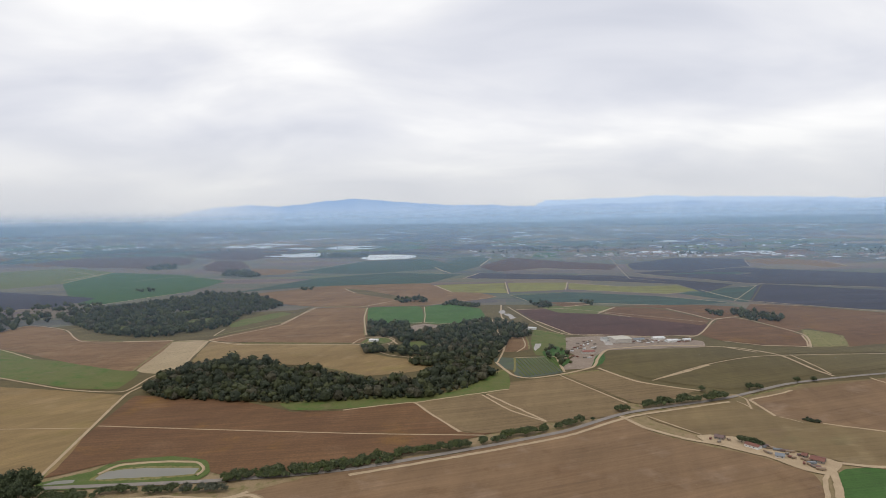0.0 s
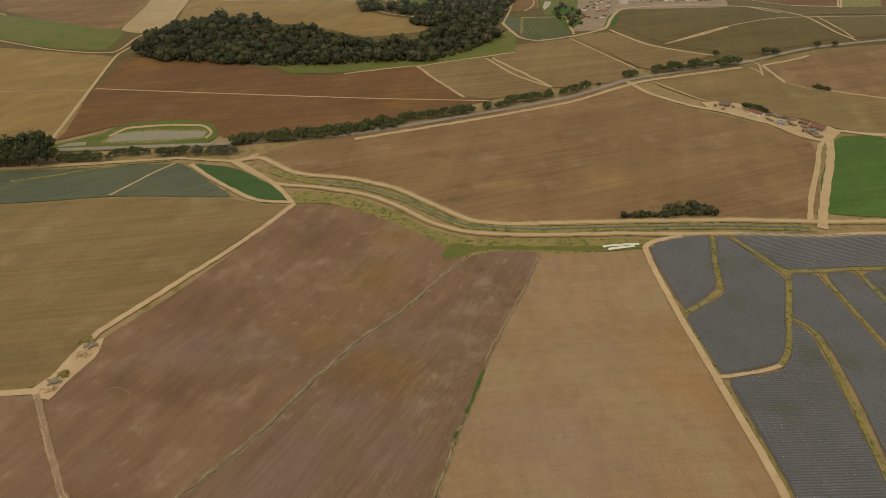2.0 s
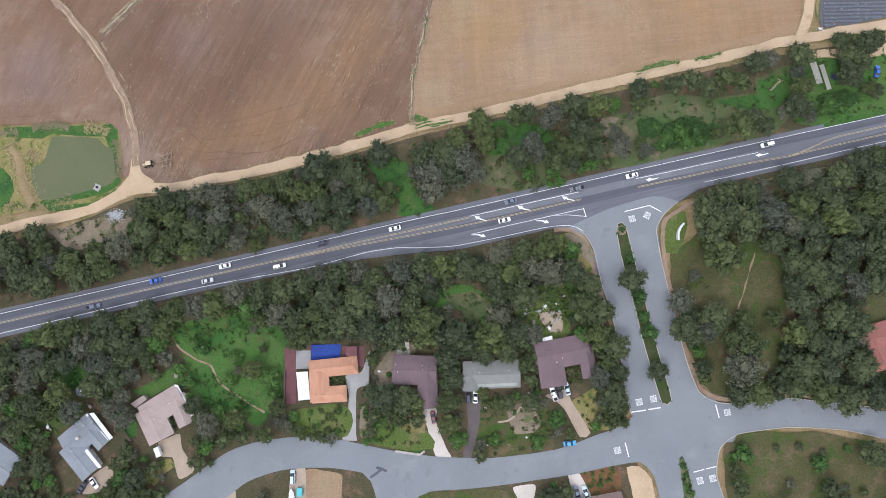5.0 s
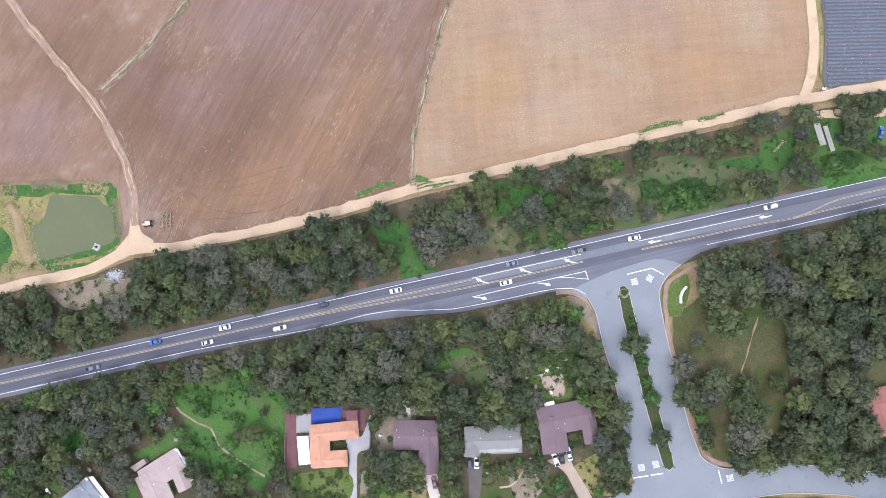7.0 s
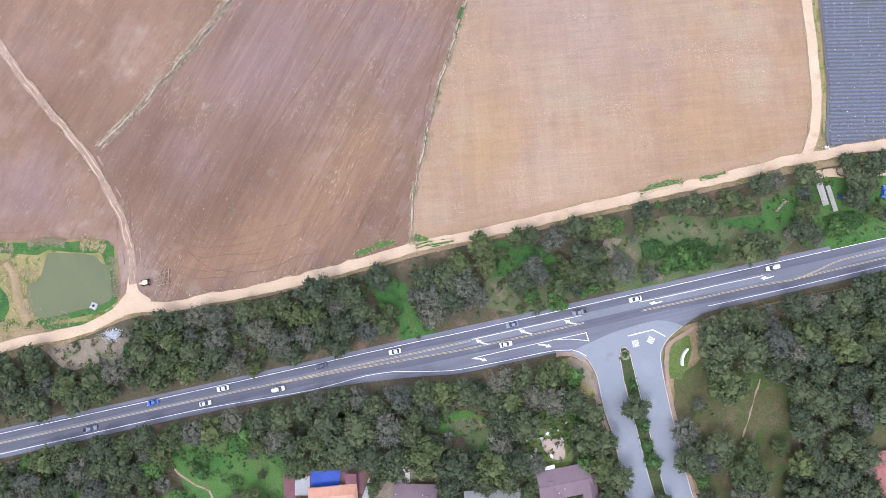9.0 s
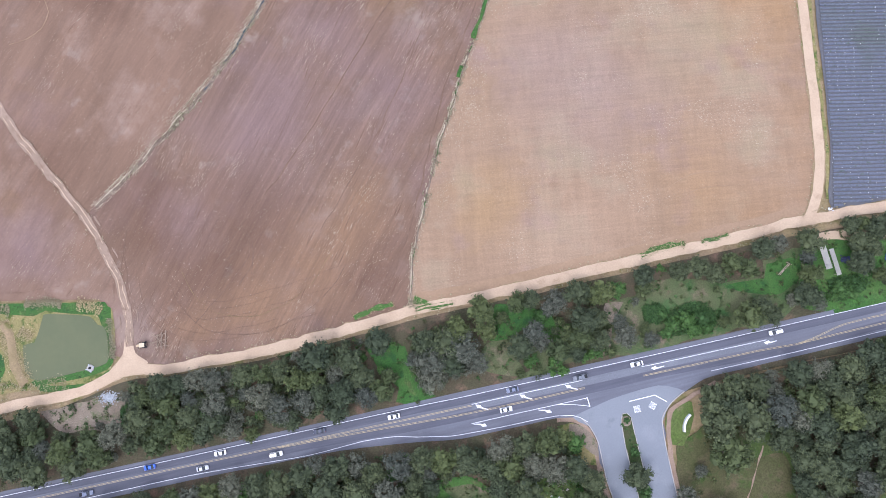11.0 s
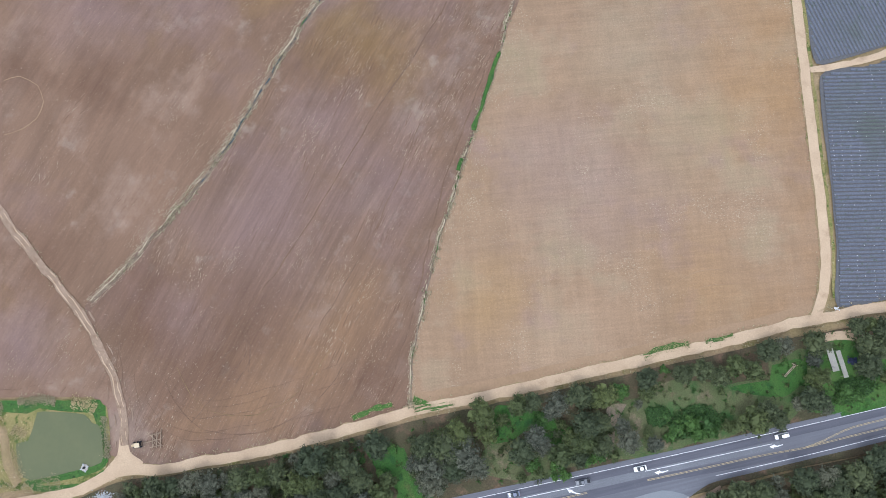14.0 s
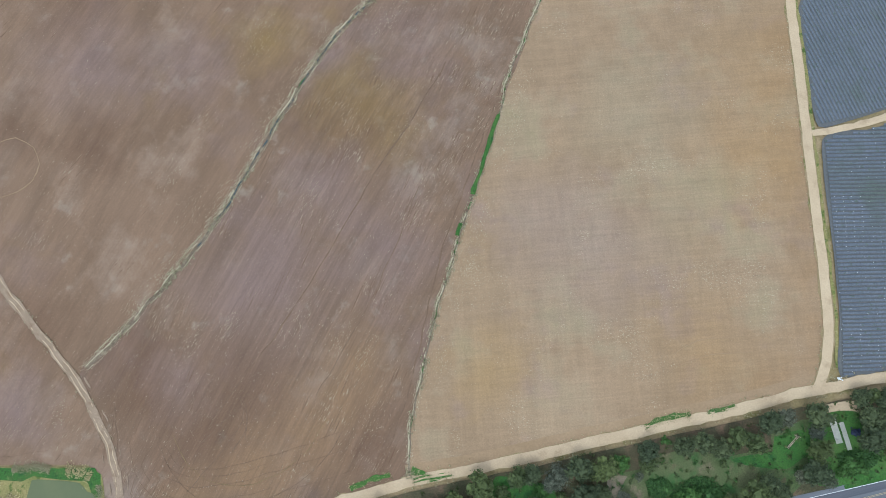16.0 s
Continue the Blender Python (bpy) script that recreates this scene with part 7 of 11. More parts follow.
BELT_BUSHES = [(65.9, 54.7, 3.5), (57.8, 32, 3.1), (43.1, 28.9, 3.1), (33.7, 28.9, 3.1), (38.1, 44.8, 3.1), (82.5, 62.8, 1.7), (86.3, 42, 3.1), (91.3, 43.6, 3.5), (96.8, 44.2, 3.1), (99, 40.6, 2.6), (93.5, 40.1, 3.1), (84.3, 39.1, 2.6), (82.5, 46, 2.2), (148.3, 55.7, 3.3), (152.8, 53.5, 2.6), (145.6, 52.7, 2.4)]
for kind, spots in (("oak", BELT_OAKS), ("oak", BELT_OAKS_WEST), ("olive", BELT_OLIVES), ("grey", BELT_GREYS), ("bush", BELT_BUSHES)):
    for x, y, r in spots:
        plant(kind, x, y, r * 1.15, "trees north of the highway")
OPEN_BELT = [(-118.0, 30.0), (150.0, 90.0), (150.0, 40.0), (-118.0, -20.0)]
scatter(NORTH_BELT, 300, 1.6, 6.2, MIX, NORTH_GAPS + [OPEN_BELT, along(FARM_ROAD, 5.2), along(HIGHWAY_NORTH, 3.6), [(143.9, 86.0), (172.3, 92.0), (201.8, 98.2), (200.7, 85.8), (171.4, 79.0), (134.9, 73.3)], [(-129.0, 18.1), (-119.6, 19.5), (-113.1, 16.4), (-113.9, 10.1), (-122.3, 10.1), (-129.7, 12.2)]], "trees north of the highway", 0.50, 3, 40)
for region, count, seed in (([(-116.5, 21.4), (-102.6, 23.4), (-81.2, 27.6), (-47.0, 33.9), (-25.5, 38.1), (-27.5, 16.6), (-46.6, 8.2), (-76.3, 1.9), (-114.3, -4.2)], 150, 13), ([(-9.4, 38.0), (4.5, 40.1), (10.9, 31.5), (15.1, 26.1), (-4.1, 18.6), (-9.4, 22.9)], 40, 14)):
    scatter(region, count, 1.2, 3.0, MIX, NORTH_GAPS[1:2] + [along(FARM_ROAD, 4.6), along(HIGHWAY_NORTH, 3.0)], "trees north of the highway", 0.42, seed, 40)
# trees and shrubs of the meadow, gardens, park and median
MEADOW_TREES = [("bush", -74.9, -39.3, 3), ("olive", -68.8, -43.2, 4), ("bush", -76.6, -47, 3.3), ("grey", -74.1, -43.9, 1.8), ("bush", -62.3, -46.8, 4.5), ("bush", -86.8, -35.7, 2.4), ("bush", -60.7, -52.3, 2.7), ("bush", -89.9, -33.3, 1.5), ("olive", -64.9, -36.2, 1.9), ("grey", -68.6, -29.2, 1.8), ("olive", -82.1, -20.4, 5.7), ("grey", -59, -24, 5.7), ("oak", -65.5, -16.4, 5.4), ("bush", -73.3, -56.4, 2.1), ("bush", -81.2, -56.5, 1.5)]
HILL_GARDEN_TREES = [("oak", -117.4, -46.8, 4.8), ("grey", -122.4, -41.3, 5.1), ("oak", -115.7, -39.8, 4.5), ("oak", -110.4, -35.5, 4.5), ("grey", -112.4, -45.1, 3.6), ("bush", -104.1, -33.4, 5.1), ("olive", -100.4, -27.3, 4.8), ("olive", -107, -40, 3.6), ("olive", -136.6, -50.5, 5.4), ("grey", -131.6, -57.3, 4.8), ("olive", -141.4, -58.4, 3.9), ("bush", -127.1, -42.8, 4.2), ("oak", -147.2, -55.7, 5.1), ("grey", -148.8, -47.1, 5.1), ("oak", -142.9, -43.2, 5.1), ("oak", -136.3, -39.9, 5.1), ("grey", -129.7, -35.2, 5.1), ("oak", -122.9, -33.2, 5.1), ("grey", -147.6, -37.8, 5.1)]
YARD_TREES = [("olive", -6.2, -29.7, 7.8), ("oak", 4.1, -31.7, 6.3), ("oak", 2.6, -39.2, 5.1), ("oak", 4.2, -47.4, 4.5), ("olive", 18.5, -33.1, 6.3), ("oak", 15.7, -38.7, 4.5), ("olive", 2.9, -56, 4.5), ("olive", 3, -63.9, 4.2), ("oak", -19.5, -53.7, 5.4), ("oak", -24.4, -52.1, 3.9), ("oak", -13.4, -54.7, 5.1), ("olive", -9.4, -56.8, 3.6), ("oak", -15.9, -31, 6.3), ("oak", -25.5, -28.9, 6), ("oak", -35.2, -26.1, 6.3), ("olive", -45, -24.7, 6.3), ("oak", -53.3, -26.1, 5.4), ("grey", -18.6, -19.4, 6.6)]
YARD_SHRUBS = [("oak", -29.7, -19.3, 6.6), ("oak", -40.9, -17.9, 6.6), ("oak", 30, -18.2, 6), ("grey", 21.6, -25, 5.1), ("bush", 41.1, -62.4, 3.6), ("bush", 19, -69.1, 2.7), ("bush", 33.9, -70.4, 3), ("olive", 14.8, -52.5, 2.7), ("bush", 35, -52.9, 1.8), ("bush", -19.2, -46, 1.2), ("bush", -27.6, -59.3, 1.5), ("bush", -47.7, -59.3, 1.2), ("bush", -37.3, -58.7, 1.2), ("bush", -44.9, -64, 1), ("olive", -50.1, -66.9, 2.1), ("grey", -56.3, -63.5, 2.4), ("bush", -38, -66, 1.2), ("bush", 24.1, -47.5, 1.5)]
PARK_TREES = [("olive", 102.9, -3.9, 7.3), ("oak", 99, 7.6, 7), ("grey", 87.4, -20.1, 5.1), ("oak", 88.5, -30.8, 5.7), ("oak", 99.8, -25.4, 6), ("grey", 96.7, -30.9, 4.8), ("olive", 111, -27, 4.1), ("olive", 109, -36.3, 7.9), ("olive", 122.5, -26.5, 3.5), ("oak", 122.2, 1.2, 5.1), ("oak", 112.5, 8.4, 7.3), ("grey", 108, -43.9, 7.3), ("bush", 94.5, -38.7, 2.9), ("grey", 94.4, -10.8, 2.5), ("oak", 105.9, 11.4, 6.3)]
MEDIAN_TREES = [("oak", 70, -11.7, 5.1), ("bush", 74, -18.2, 2.9), ("bush", 75, -25.9, 2.5), ("bush", 77.2, -31.7, 3.3), ("bush", 70.8, -4.3, 1.9), ("oak", 78.6, -45.4, 4), ("bush", 68.4, 6.9, 1.3)]
ROADSIDE_TREES = [("olive", 52.5, -21.4, 6.3), ("oak", 58.3, -23.4, 5.4), ("oak", 49.4, -9.4, 4.8), ("olive", 56.4, -32.8, 5.4), ("bush", 52.4, -31.5, 4.1), ("olive", 59.4, -41.7, 3.8), ("bush", 49.1, -0.5, 4.1)]
for group, trees in (("meadow trees", MEADOW_TREES), ("garden trees", HILL_GARDEN_TREES + YARD_TREES + YARD_SHRUBS), ("park trees", PARK_TREES), ("median trees", MEDIAN_TREES), ("trees south of the highway", ROADSIDE_TREES)):
    for kind, x, y, r in trees:
        plant(kind, x, y, r * 1.1, group)
OPEN_GARDENS = [
    [(-100.2, -28.6), (-91.0, -25.1), (-75.3, -21.2), (-68.0, -26.0), (-58.9, -35.1), (-58.2, -46.2), (-59.4, -57.7), (-74.1, -59.7), (-86.8, -57.6), (-92.0, -51.5), (-91.5, -46.0), (-97.0, -35.6)],
    [(-113.2, -51.6), (-105.6, -47.6), (-100.8, -44.3), (-95.7, -43.0), (-94.5, -48.5), (-99.1, -49.8), (-106.7, -52.8)],
    [(-148.8, -55.2), (-140.5, -53.9), (-130.4, -56.7), (-132.7, -62.0), (-139.5, -64.0), (-148.0, -63.2)],
    [(-24.6, -38.3), (-17.1, -35.9), (-10.4, -35.0), (-10.5, -39.4), (-17.6, -40.2), (-17.9, -51.7), (-23.6, -51.4)],
    [(-24.3, -64.5), (-15.3, -61.4), (-4.9, -66.5), (-3.6, -71.8), (-24.4, -71.7)],
    [(23.2, -59.4), (30.3, -56.7), (35.6, -62.1), (33.3, -66.8), (26.3, -67.4)],
    [(-7.7, -18.4), (2.4, -14.2), (9.6, -13.5), (20.9, -19.9), (17.9, -24.9), (13.5, -29.8), (9.3, -28.4), (9.4, -22.7), (-0.6, -22.0)],
    [(36.7, -15.7), (48.2, -14.3), (49.1, -22.9), (42.3, -21.4), (36.6, -20.0)],
    [(-53.0, -58.3), (-34.1, -57.7), (-34.1, -67.5), (-52.8, -67.0)],
    [(47.3, 5.0), (53.4, 4.2), (57.1, -1.2), (57.7, -6.5), (54.7, -5.0), (51.0, -0.4), (47.2, 0.4)],
]
scatter(SOUTH_BELT, 520, 1.6, 5.6, MIX, SOUTH_GAPS + BUILT + OPEN_GARDENS + [[(28.6, -13.8), (47.5, -15.1), (48.3, -33.9), (28.1, -30.5)]], "trees south of the highway", 0.60, 4, 40)
scatter(RIGHT_WOOD, 330, 2.4, 6.2, {"oak": 7, "olive": 1.5, "grey": 1.5}, RIGHT_GAPS + [[(89.2, -7.5), (97.1, 2.9), (116.4, 7.1), (118.4, -12.9), (108.6, -18.1), (92.6, -24.2)]], "park trees", 0.58, 5, 40, 4.2)
sheet("worn_grass", "lawn", [(87.1, -1.1), (90.6, 0.9), (95.7, 3.0), (97.6, -3.3), (95.1, -11.5), (95.5, -19.7), (91.8, -19.7), (87.6, -11.5)], L2 + 0.03, "dry straw-green grass along a kerb", "grass", 2, 1.6)
sheet("worn_grass", "lawn_green", [(109.1, 0.9), (115.5, 3.3), (120.1, 2.9), (125.7, -3.4), (129.5, -9.6), (128.2, -17.8), (123.0, -20.9), (114.3, -19.8), (108.2, -17.7), (106.5, -9.5)], L2 + 0.034, "fresh green grass on a park lawn", "grass", 2, 2.0)
for k, (spot, a, b) in enumerate(zip([(108.0, -20.6), (120.4, -19.2), (114.2, -22.5), (95.1, -10.5), (100.1, -19.7)], (2.0, 0.9, 1.6, 1.8, 1.2), (0.7, 2.6, 0.6, 1.4, 0.7))):
    sheet("bare_patch", "rough_ground", [(spot[0] + a * math.cos(t) * (1 + 0.3 * math.sin(3 * t + k)), spot[1] + b * math.sin(t)) for t in (0, 0.7, 1.4, 2.1, 2.8, 3.5, 4.2, 4.9, 5.6)], L2 + 0.045 + 0.002 * k, "bare sandy patch in a lawn", "dirt", 0.6, 0.5)
for k, (spot, r) in enumerate(zip([(159.3, 71.5), (157.1, 79.9), (165.8, 81.0), (165.0, 60.0)], (4.6, 3.4, 4.2, 3.4))):
    plant(("oak", "olive", "oak", "oak", "grey", "oak")[k % 6], *spot, r, "trees by the shed")


def brush(name, regions, count, seed, material, label, small=0.5, large=1.3, gaps=()):
    """Low scrub between the trees."""
    rng = np.random.default_rng(seed)
    spots = []
    for region in regions:
        xs, ys = [p[0] for p in region], [p[1] for p in region]
        got = 0
        while got < count // len(regions):
            x, y = rng.uniform(min(xs), max(xs)), rng.uniform(min(ys), max(ys))
            got += 1
            if inside(x, y, region) and not any(inside(x, y, g) for g in gaps):
                spots.append((x, y, rng.uniform(small, large)))
    verts, faces, base = [], [], 0
    for x, y, r in spots:
        d = rng.normal(0, 1, (6, 3))
        d[:, 2] = np.abs(d[:, 2])
        d /= np.linalg.norm(d, axis=1, keepdims=True)
        p, f = leaf_cards(rng, d * r * np.array([1, 1, 0.8]) + (x, y, 0.1), d, 0.33, 4, 0.25)
        verts.append(p)
        faces.append(f + base)
        base += len(p)
    me = bpy.data.meshes.new(name)
    me.from_pydata(np.concatenate(verts).tolist(), [], np.concatenate(faces).tolist())
    me.materials.append(M[material])
    tagged(new(name, me), label, "undergrowth", "", "stuff")


brush("undergrowth", [NORTH_BELT, SOUTH_BELT, RIGHT_WOOD], 4200, 8, "leaf_olive", "low olive-green scrub between the trees", gaps=RIGHT_GAPS)
sheet("meadow", "meadow_grass", [(-100.2, -28.6), (-91.0, -25.1), (-75.3, -21.2), (-68.0, -26.0), (-58.9, -35.1), (-58.2, -46.2), (-59.4, -57.7), (-74.1, -59.7), (-86.8, -57.6), (-92.0, -51.5), (-91.5, -46.0), (-97.0, -35.6)], L2 + 0.06, "rough green meadow among trees", "grass", 2, 1.5)
for k, ivy in enumerate(([(-98.1, -28.6), (-89.5, -27.2), (-81.5, -29.4), (-76.7, -23.8), (-69.5, -23.8), (-69.3, -29.5), (-77.7, -35.0), (-75.5, -39.2), (-81.9, -39.2), (-89.0, -38.4), (-94.6, -34.2)], [(-93.1, -43.9), (-86.0, -42.6), (-81.6, -46.8), (-79.3, -50.9), (-71.4, -53.6), (-66.4, -57.7), (-74.1, -59.0), (-85.4, -56.2), (-90.6, -51.5)])):
    sheet("meadow_weeds", "grass_lush", ivy, L2 + 0.075 + 0.004 * k, "lush bright green weeds along a footpath", "grass", 1.5, 1.5)
    brush("undergrowth", [ivy], 160, 36 + k, "leaf_green", "lush bright green weeds along a footpath", 0.25, 0.6)
ribbon("footpath", "track_worn", [(-99.6, -31.4), (-96.3, -36.3), (-90.4, -39.8), (-84.6, -42.6), (-81.5, -48.1), (-75.7, -52.2), (-70.0, -56.3), (-64.2, -59.3)], 0.7, L2 + 0.12, "bare brown footpath through grass", "path", 1.5, 0.5, 0.4)
brush("undergrowth", [SOUTH_GAPS[4], SOUTH_GAPS[2]], 60, 10, "leaf_green", "low green bushes in a meadow", 0.6, 1.6)
BRAMBLES = [[(83.9, 44.4), (91.2, 49.4), (97.0, 50.2), (104.6, 46.7), (105.2, 42.8), (96.1, 40.3), (86.4, 38.2)], [(76.3, 48.1), (81.1, 49.4), (84.0, 46.4), (81.3, 42.9), (77.0, 43.8)], [(144.8, 58.3), (155.3, 60.9), (160.5, 58.3), (154.8, 53.5), (146.5, 51.4)], [(-117.6, 10.1), (-113.1, 12.6), (-112.3, 3.8), (-116.7, 2.8)]]
for k, g in enumerate(BRAMBLES + [[(106.5, 56.7), (120.7, 59.5), (122.1, 65.0), (133.0, 67.2), (134.0, 58.4), (126.8, 53.6), (113.9, 54.1)], [(145.8, 47.9), (169.4, 53.5), (185.2, 57.1), (185.1, 54.9), (169.3, 51.3), (146.8, 45.7)], [(148.6, 74.2), (154.1, 74.2), (153.3, 69.7), (147.7, 70.2)]]):
    sheet("glade", "grass_lush", g, L2 + 0.05 + 0.004 * k, "patch of lush green grass and weeds", "grass", 1.5, 1.2)
brush("undergrowth", BRAMBLES, 2200, 34, "leaf_green", "bright green brambles in a glade", 0.5, 1.3)
brush("undergrowth", NORTH_GAPS[-2:], 130, 35, "leaf_green", "low green weeds in a glade", 0.3, 1.2)
for k, (g, n) in enumerate(zip(NORTH_GAPS, (2, 2, 3, 4, 2, 14, 3, 2))):
    scatter(g, n, 1.2, 2.8, {"oak": 2, "olive": 2, "grey": 2, "bush": 3}, (), "glade shrubs", 0.7, 50 + k, 20)
brush("undergrowth", NORTH_GAPS, 200, 11, "leaf_olive", "low olive weeds in a glade", 0.4, 1.4)
brush("undergrowth", [NORTH_BELT, SOUTH_BELT], 2600, 9, "leaf_green", "low bright green weeds between the trees", 0.4, 0.9)

# ---- planting beds ----
def bed_rows(outline, angle, pitch, wide, high, label, single=False, material="mulch_bed"):
    """Raised, mulched beds across a field, as ridges with sloping sides."""
    u = Vector((math.cos(radians(angle)), math.sin(radians(angle)), 0))
    v = Vector((-u.y, u.x, 0))
    pts = [Vector((*p, 0)) for p in outline]
    lo, hi = min(p.dot(v) for p in pts), max(p.dot(v) for p in pts)
    verts, faces = [], []
    s = lo + pitch / 2
    while s < hi:
        cuts = []
        for a, b in zip(pts, pts[1:] + pts[:1]):
            da, db = a.dot(v) - s, b.dot(v) - s
            if (da > 0) != (db > 0):
                cuts.append((a + (b - a) * (da / (da - db))).dot(u))
        cuts.sort()
        for c0, c1 in zip(cuts[::2], cuts[1::2]):
            if c1 - c0 < 4:
                continue
            n = max(1, int((c1 - c0) / 9))
            start = len(verts)
            for i in range(n + 1):
                o = u * (c0 + 0.8 + (c1 - c0 - 1.6) * i / n) + v * (s + 0.12 * noise.noise((c0 + i, s, 2)))
                for k, h in ((-0.5, 0.0), (-0.34, high), (0.34, high), (0.5, 0.0)):
                    q = o + v * k * wide
                    verts.append((q.x, q.y, 0.10 + h * (1 + 0.25 * noise.noise((q.x, q.y, 1)))))
                if i:
                    a0, b0 = start + (i - 1) * 4, start + i * 4
                    faces.extend((a0 + j, b0 + j, b0 + j + 1, a0 + j + 1) for j in range(3))
            if single:
                me = bpy.data.meshes.new("planting_bed")
                me.from_pydata(verts, [], faces)
                if sum(p.normal.z for p in me.polygons) < 0:
                    me.flip_normals()
                me.materials.append(M[material])
                tagged(new("planting_bed", me), label, "planting bed", "planting beds")
                verts, faces = [], []
        s += pitch
    if single:
        return
    me = bpy.data.meshes.new("planting_beds")
    me.from_pydata(verts, [], faces)
    if sum(p.normal.z for p in me.polygons) < 0:
        me.flip_normals()
    me.materials.append(M[material])
    tagged(new("planting_beds", me), label, "planting beds", "", "stuff")


for k, (outline, angle) in enumerate(BEDS):
    bed_rows(outline, angle, 1.48, 0.98, 0.28, "long raised beds under blue-grey plastic mulch" if k > 2 else "long raised bed under blue-grey plastic mulch", k < 3)
bed_rows([(135, 946), (201, 948), (194, 853), (126, 824)], 95, 6.0, 2.2, 1.2, "rows of vines in a small vineyard", False, "pasture")

# ---- houses ----
def roof_material(name, base, alt, angle=0.0):
    return mat(name, base, alt, 5.0, 0.35, tuple(c * 0.8 for c in base), 2.2, 0.60, 0.14, (angle, 0.45, 6.0, 0.06), rough=0.8, bump=0.35, grain=0.10)


M["roof_grey"] = roof_material("roof_grey", (0.207, 0.225, 0.243), (0.171, 0.184, 0.203), 40)
M["roof_beige"] = roof_material("roof_beige", (0.324, 0.257, 0.234), (0.279, 0.221, 0.203), -30)
M["roof_orange"] = roof_material("roof_orange", (0.46, 0.246, 0.158), (0.37, 0.190, 0.120), 90)
M["roof_mauve"] = roof_material("roof_mauve", (0.149, 0.104, 0.113), (0.126, 0.090, 0.099), 90)
M["roof_shingle"] = roof_material("roof_shingle", (0.198, 0.198, 0.184), (0.162, 0.162, 0.153), 0)
M["roof_lichen"] = roof_material("roof_lichen", (0.297, 0.306, 0.279), (0.234, 0.243, 0.221), 0)
M["roof_brown"] = roof_material("roof_brown", (0.171, 0.117, 0.108), (0.140, 0.099, 0.090), 90)
M["roof_red"] = roof_material("roof_red", (0.270, 0.113, 0.090), (0.225, 0.095, 0.077), 0)
M["roof_rust"] = roof_material("roof_rust", (0.198, 0.090, 0.068), (0.162, 0.077, 0.059), 0)
M["wall_stucco"] = mat("wall_stucco", (0.495, 0.450, 0.396), (0.432, 0.396, 0.351), 3, 0.2, rough=0.9, grain=0.08, local=False)
M["wall_white"] = mat("wall_white", (0.702, 0.693, 0.666), (0.630, 0.621, 0.594), 3, 0.2, rough=0.8, grain=0.06)
M["white_sheet"] = mat("white_sheet", (0.650, 0.650, 0.645), (0.570, 0.570, 0.575), 2.5, 0.5, (0.52, 0.51, 0.49), 1.6, 0.56, 0.14, rough=0.6, grain=0.05, bump=0.05)
M["blue_cover"] = mat("blue_cover", (0.01, 0.035, 0.22), (0.012, 0.05, 0.28), 2.5, 0.6, rough=0.45, grain=0.15, bump=0.3)
M["maroon_paving"] = mat("maroon_paving", (0.145, 0.065, 0.07), (0.12, 0.055, 0.06), 3, 0.4, rough=0.85, grain=0.14)
M["wood_grey"] = mat("wood_grey", (0.26, 0.22, 0.18), (0.2, 0.17, 0.14), 1.5, 0.2, rough=0.85, grain=0.15)
M["drive_grey"] = mat("drive_grey", (0.306, 0.297, 0.288), (0.261, 0.252, 0.248), 4, 0.3, (0.225, 0.216, 0.211), 2.0, 0.62, 0.1, rough=0.85, grain=0.08, bump=0.1)
M["drive_pale"] = mat("drive_pale", (0.495, 0.441, 0.396), (0.441, 0.396, 0.351), 4, 0.3, (0.378, 0.333, 0.297), 2.0, 0.64, 0.1, rough=0.85, grain=0.08, bump=0.1)
M["drive_dark"] = mat("drive_dark", (0.108, 0.090, 0.086), (0.090, 0.077, 0.072), 3, 0.3, rough=0.9, grain=0.14)
M["drive_tan"] = mat("drive_tan", (0.342, 0.270, 0.207), (0.297, 0.234, 0.180), 4, 0.3, rough=0.9, grain=0.12)
M["glass_dark"] = mat("glass_dark", (0.02, 0.025, 0.03), (0.025, 0.03, 0.035), 2, 1, rough=0.08, bump=0, grain=0.02, spec=0.6)
M["tyre"] = mat("tyre", (0.02, 0.02, 0.022), (0.026, 0.026, 0.028), 1, 0.2, rough=0.9, bump=0.1)
M["steel"] = mat("steel", (0.45, 0.46, 0.48), (0.38, 0.39, 0.41), 1, 0.2, rough=0.4, metal=0.8, bump=0.05, grain=0.1)
M["rust_steel"] = mat("rust_steel", (0.30, 0.225, 0.155), (0.20, 0.145, 0.10), 1, 0.2, rough=0.7, metal=0.0, grain=0.2)
M["rubble_pale"] = mat("rubble_pale", (0.40, 0.42, 0.43), (0.28, 0.29, 0.29), 1.2, 0.3, rough=0.8, grain=0.3, bump=0.3)
M["tarp_navy"] = mat("tarp_navy", (0.035, 0.042, 0.10), (0.022, 0.026, 0.055), 0.8, 0.2, rough=0.6, grain=0.2, bump=0.2)


def box_in(bm, lo, hi, m=None):
    """Adds a box between two corners, turned by m."""
    m = m or Matrix.Identity(4)
    v = [bm.verts.new(m @ Vector((hi[0] if i & 1 else lo[0], hi[1] if i & 2 else lo[1], hi[2] if i & 4 else lo[2]))) for i in range(8)]
    for f in ((0, 2, 3, 1), (4, 5, 7, 6), (0, 1, 5, 4), (2, 6, 7, 3), (0, 4, 6, 2), (1, 3, 7, 5)):
        bm.faces.new([v[i] for i in f])


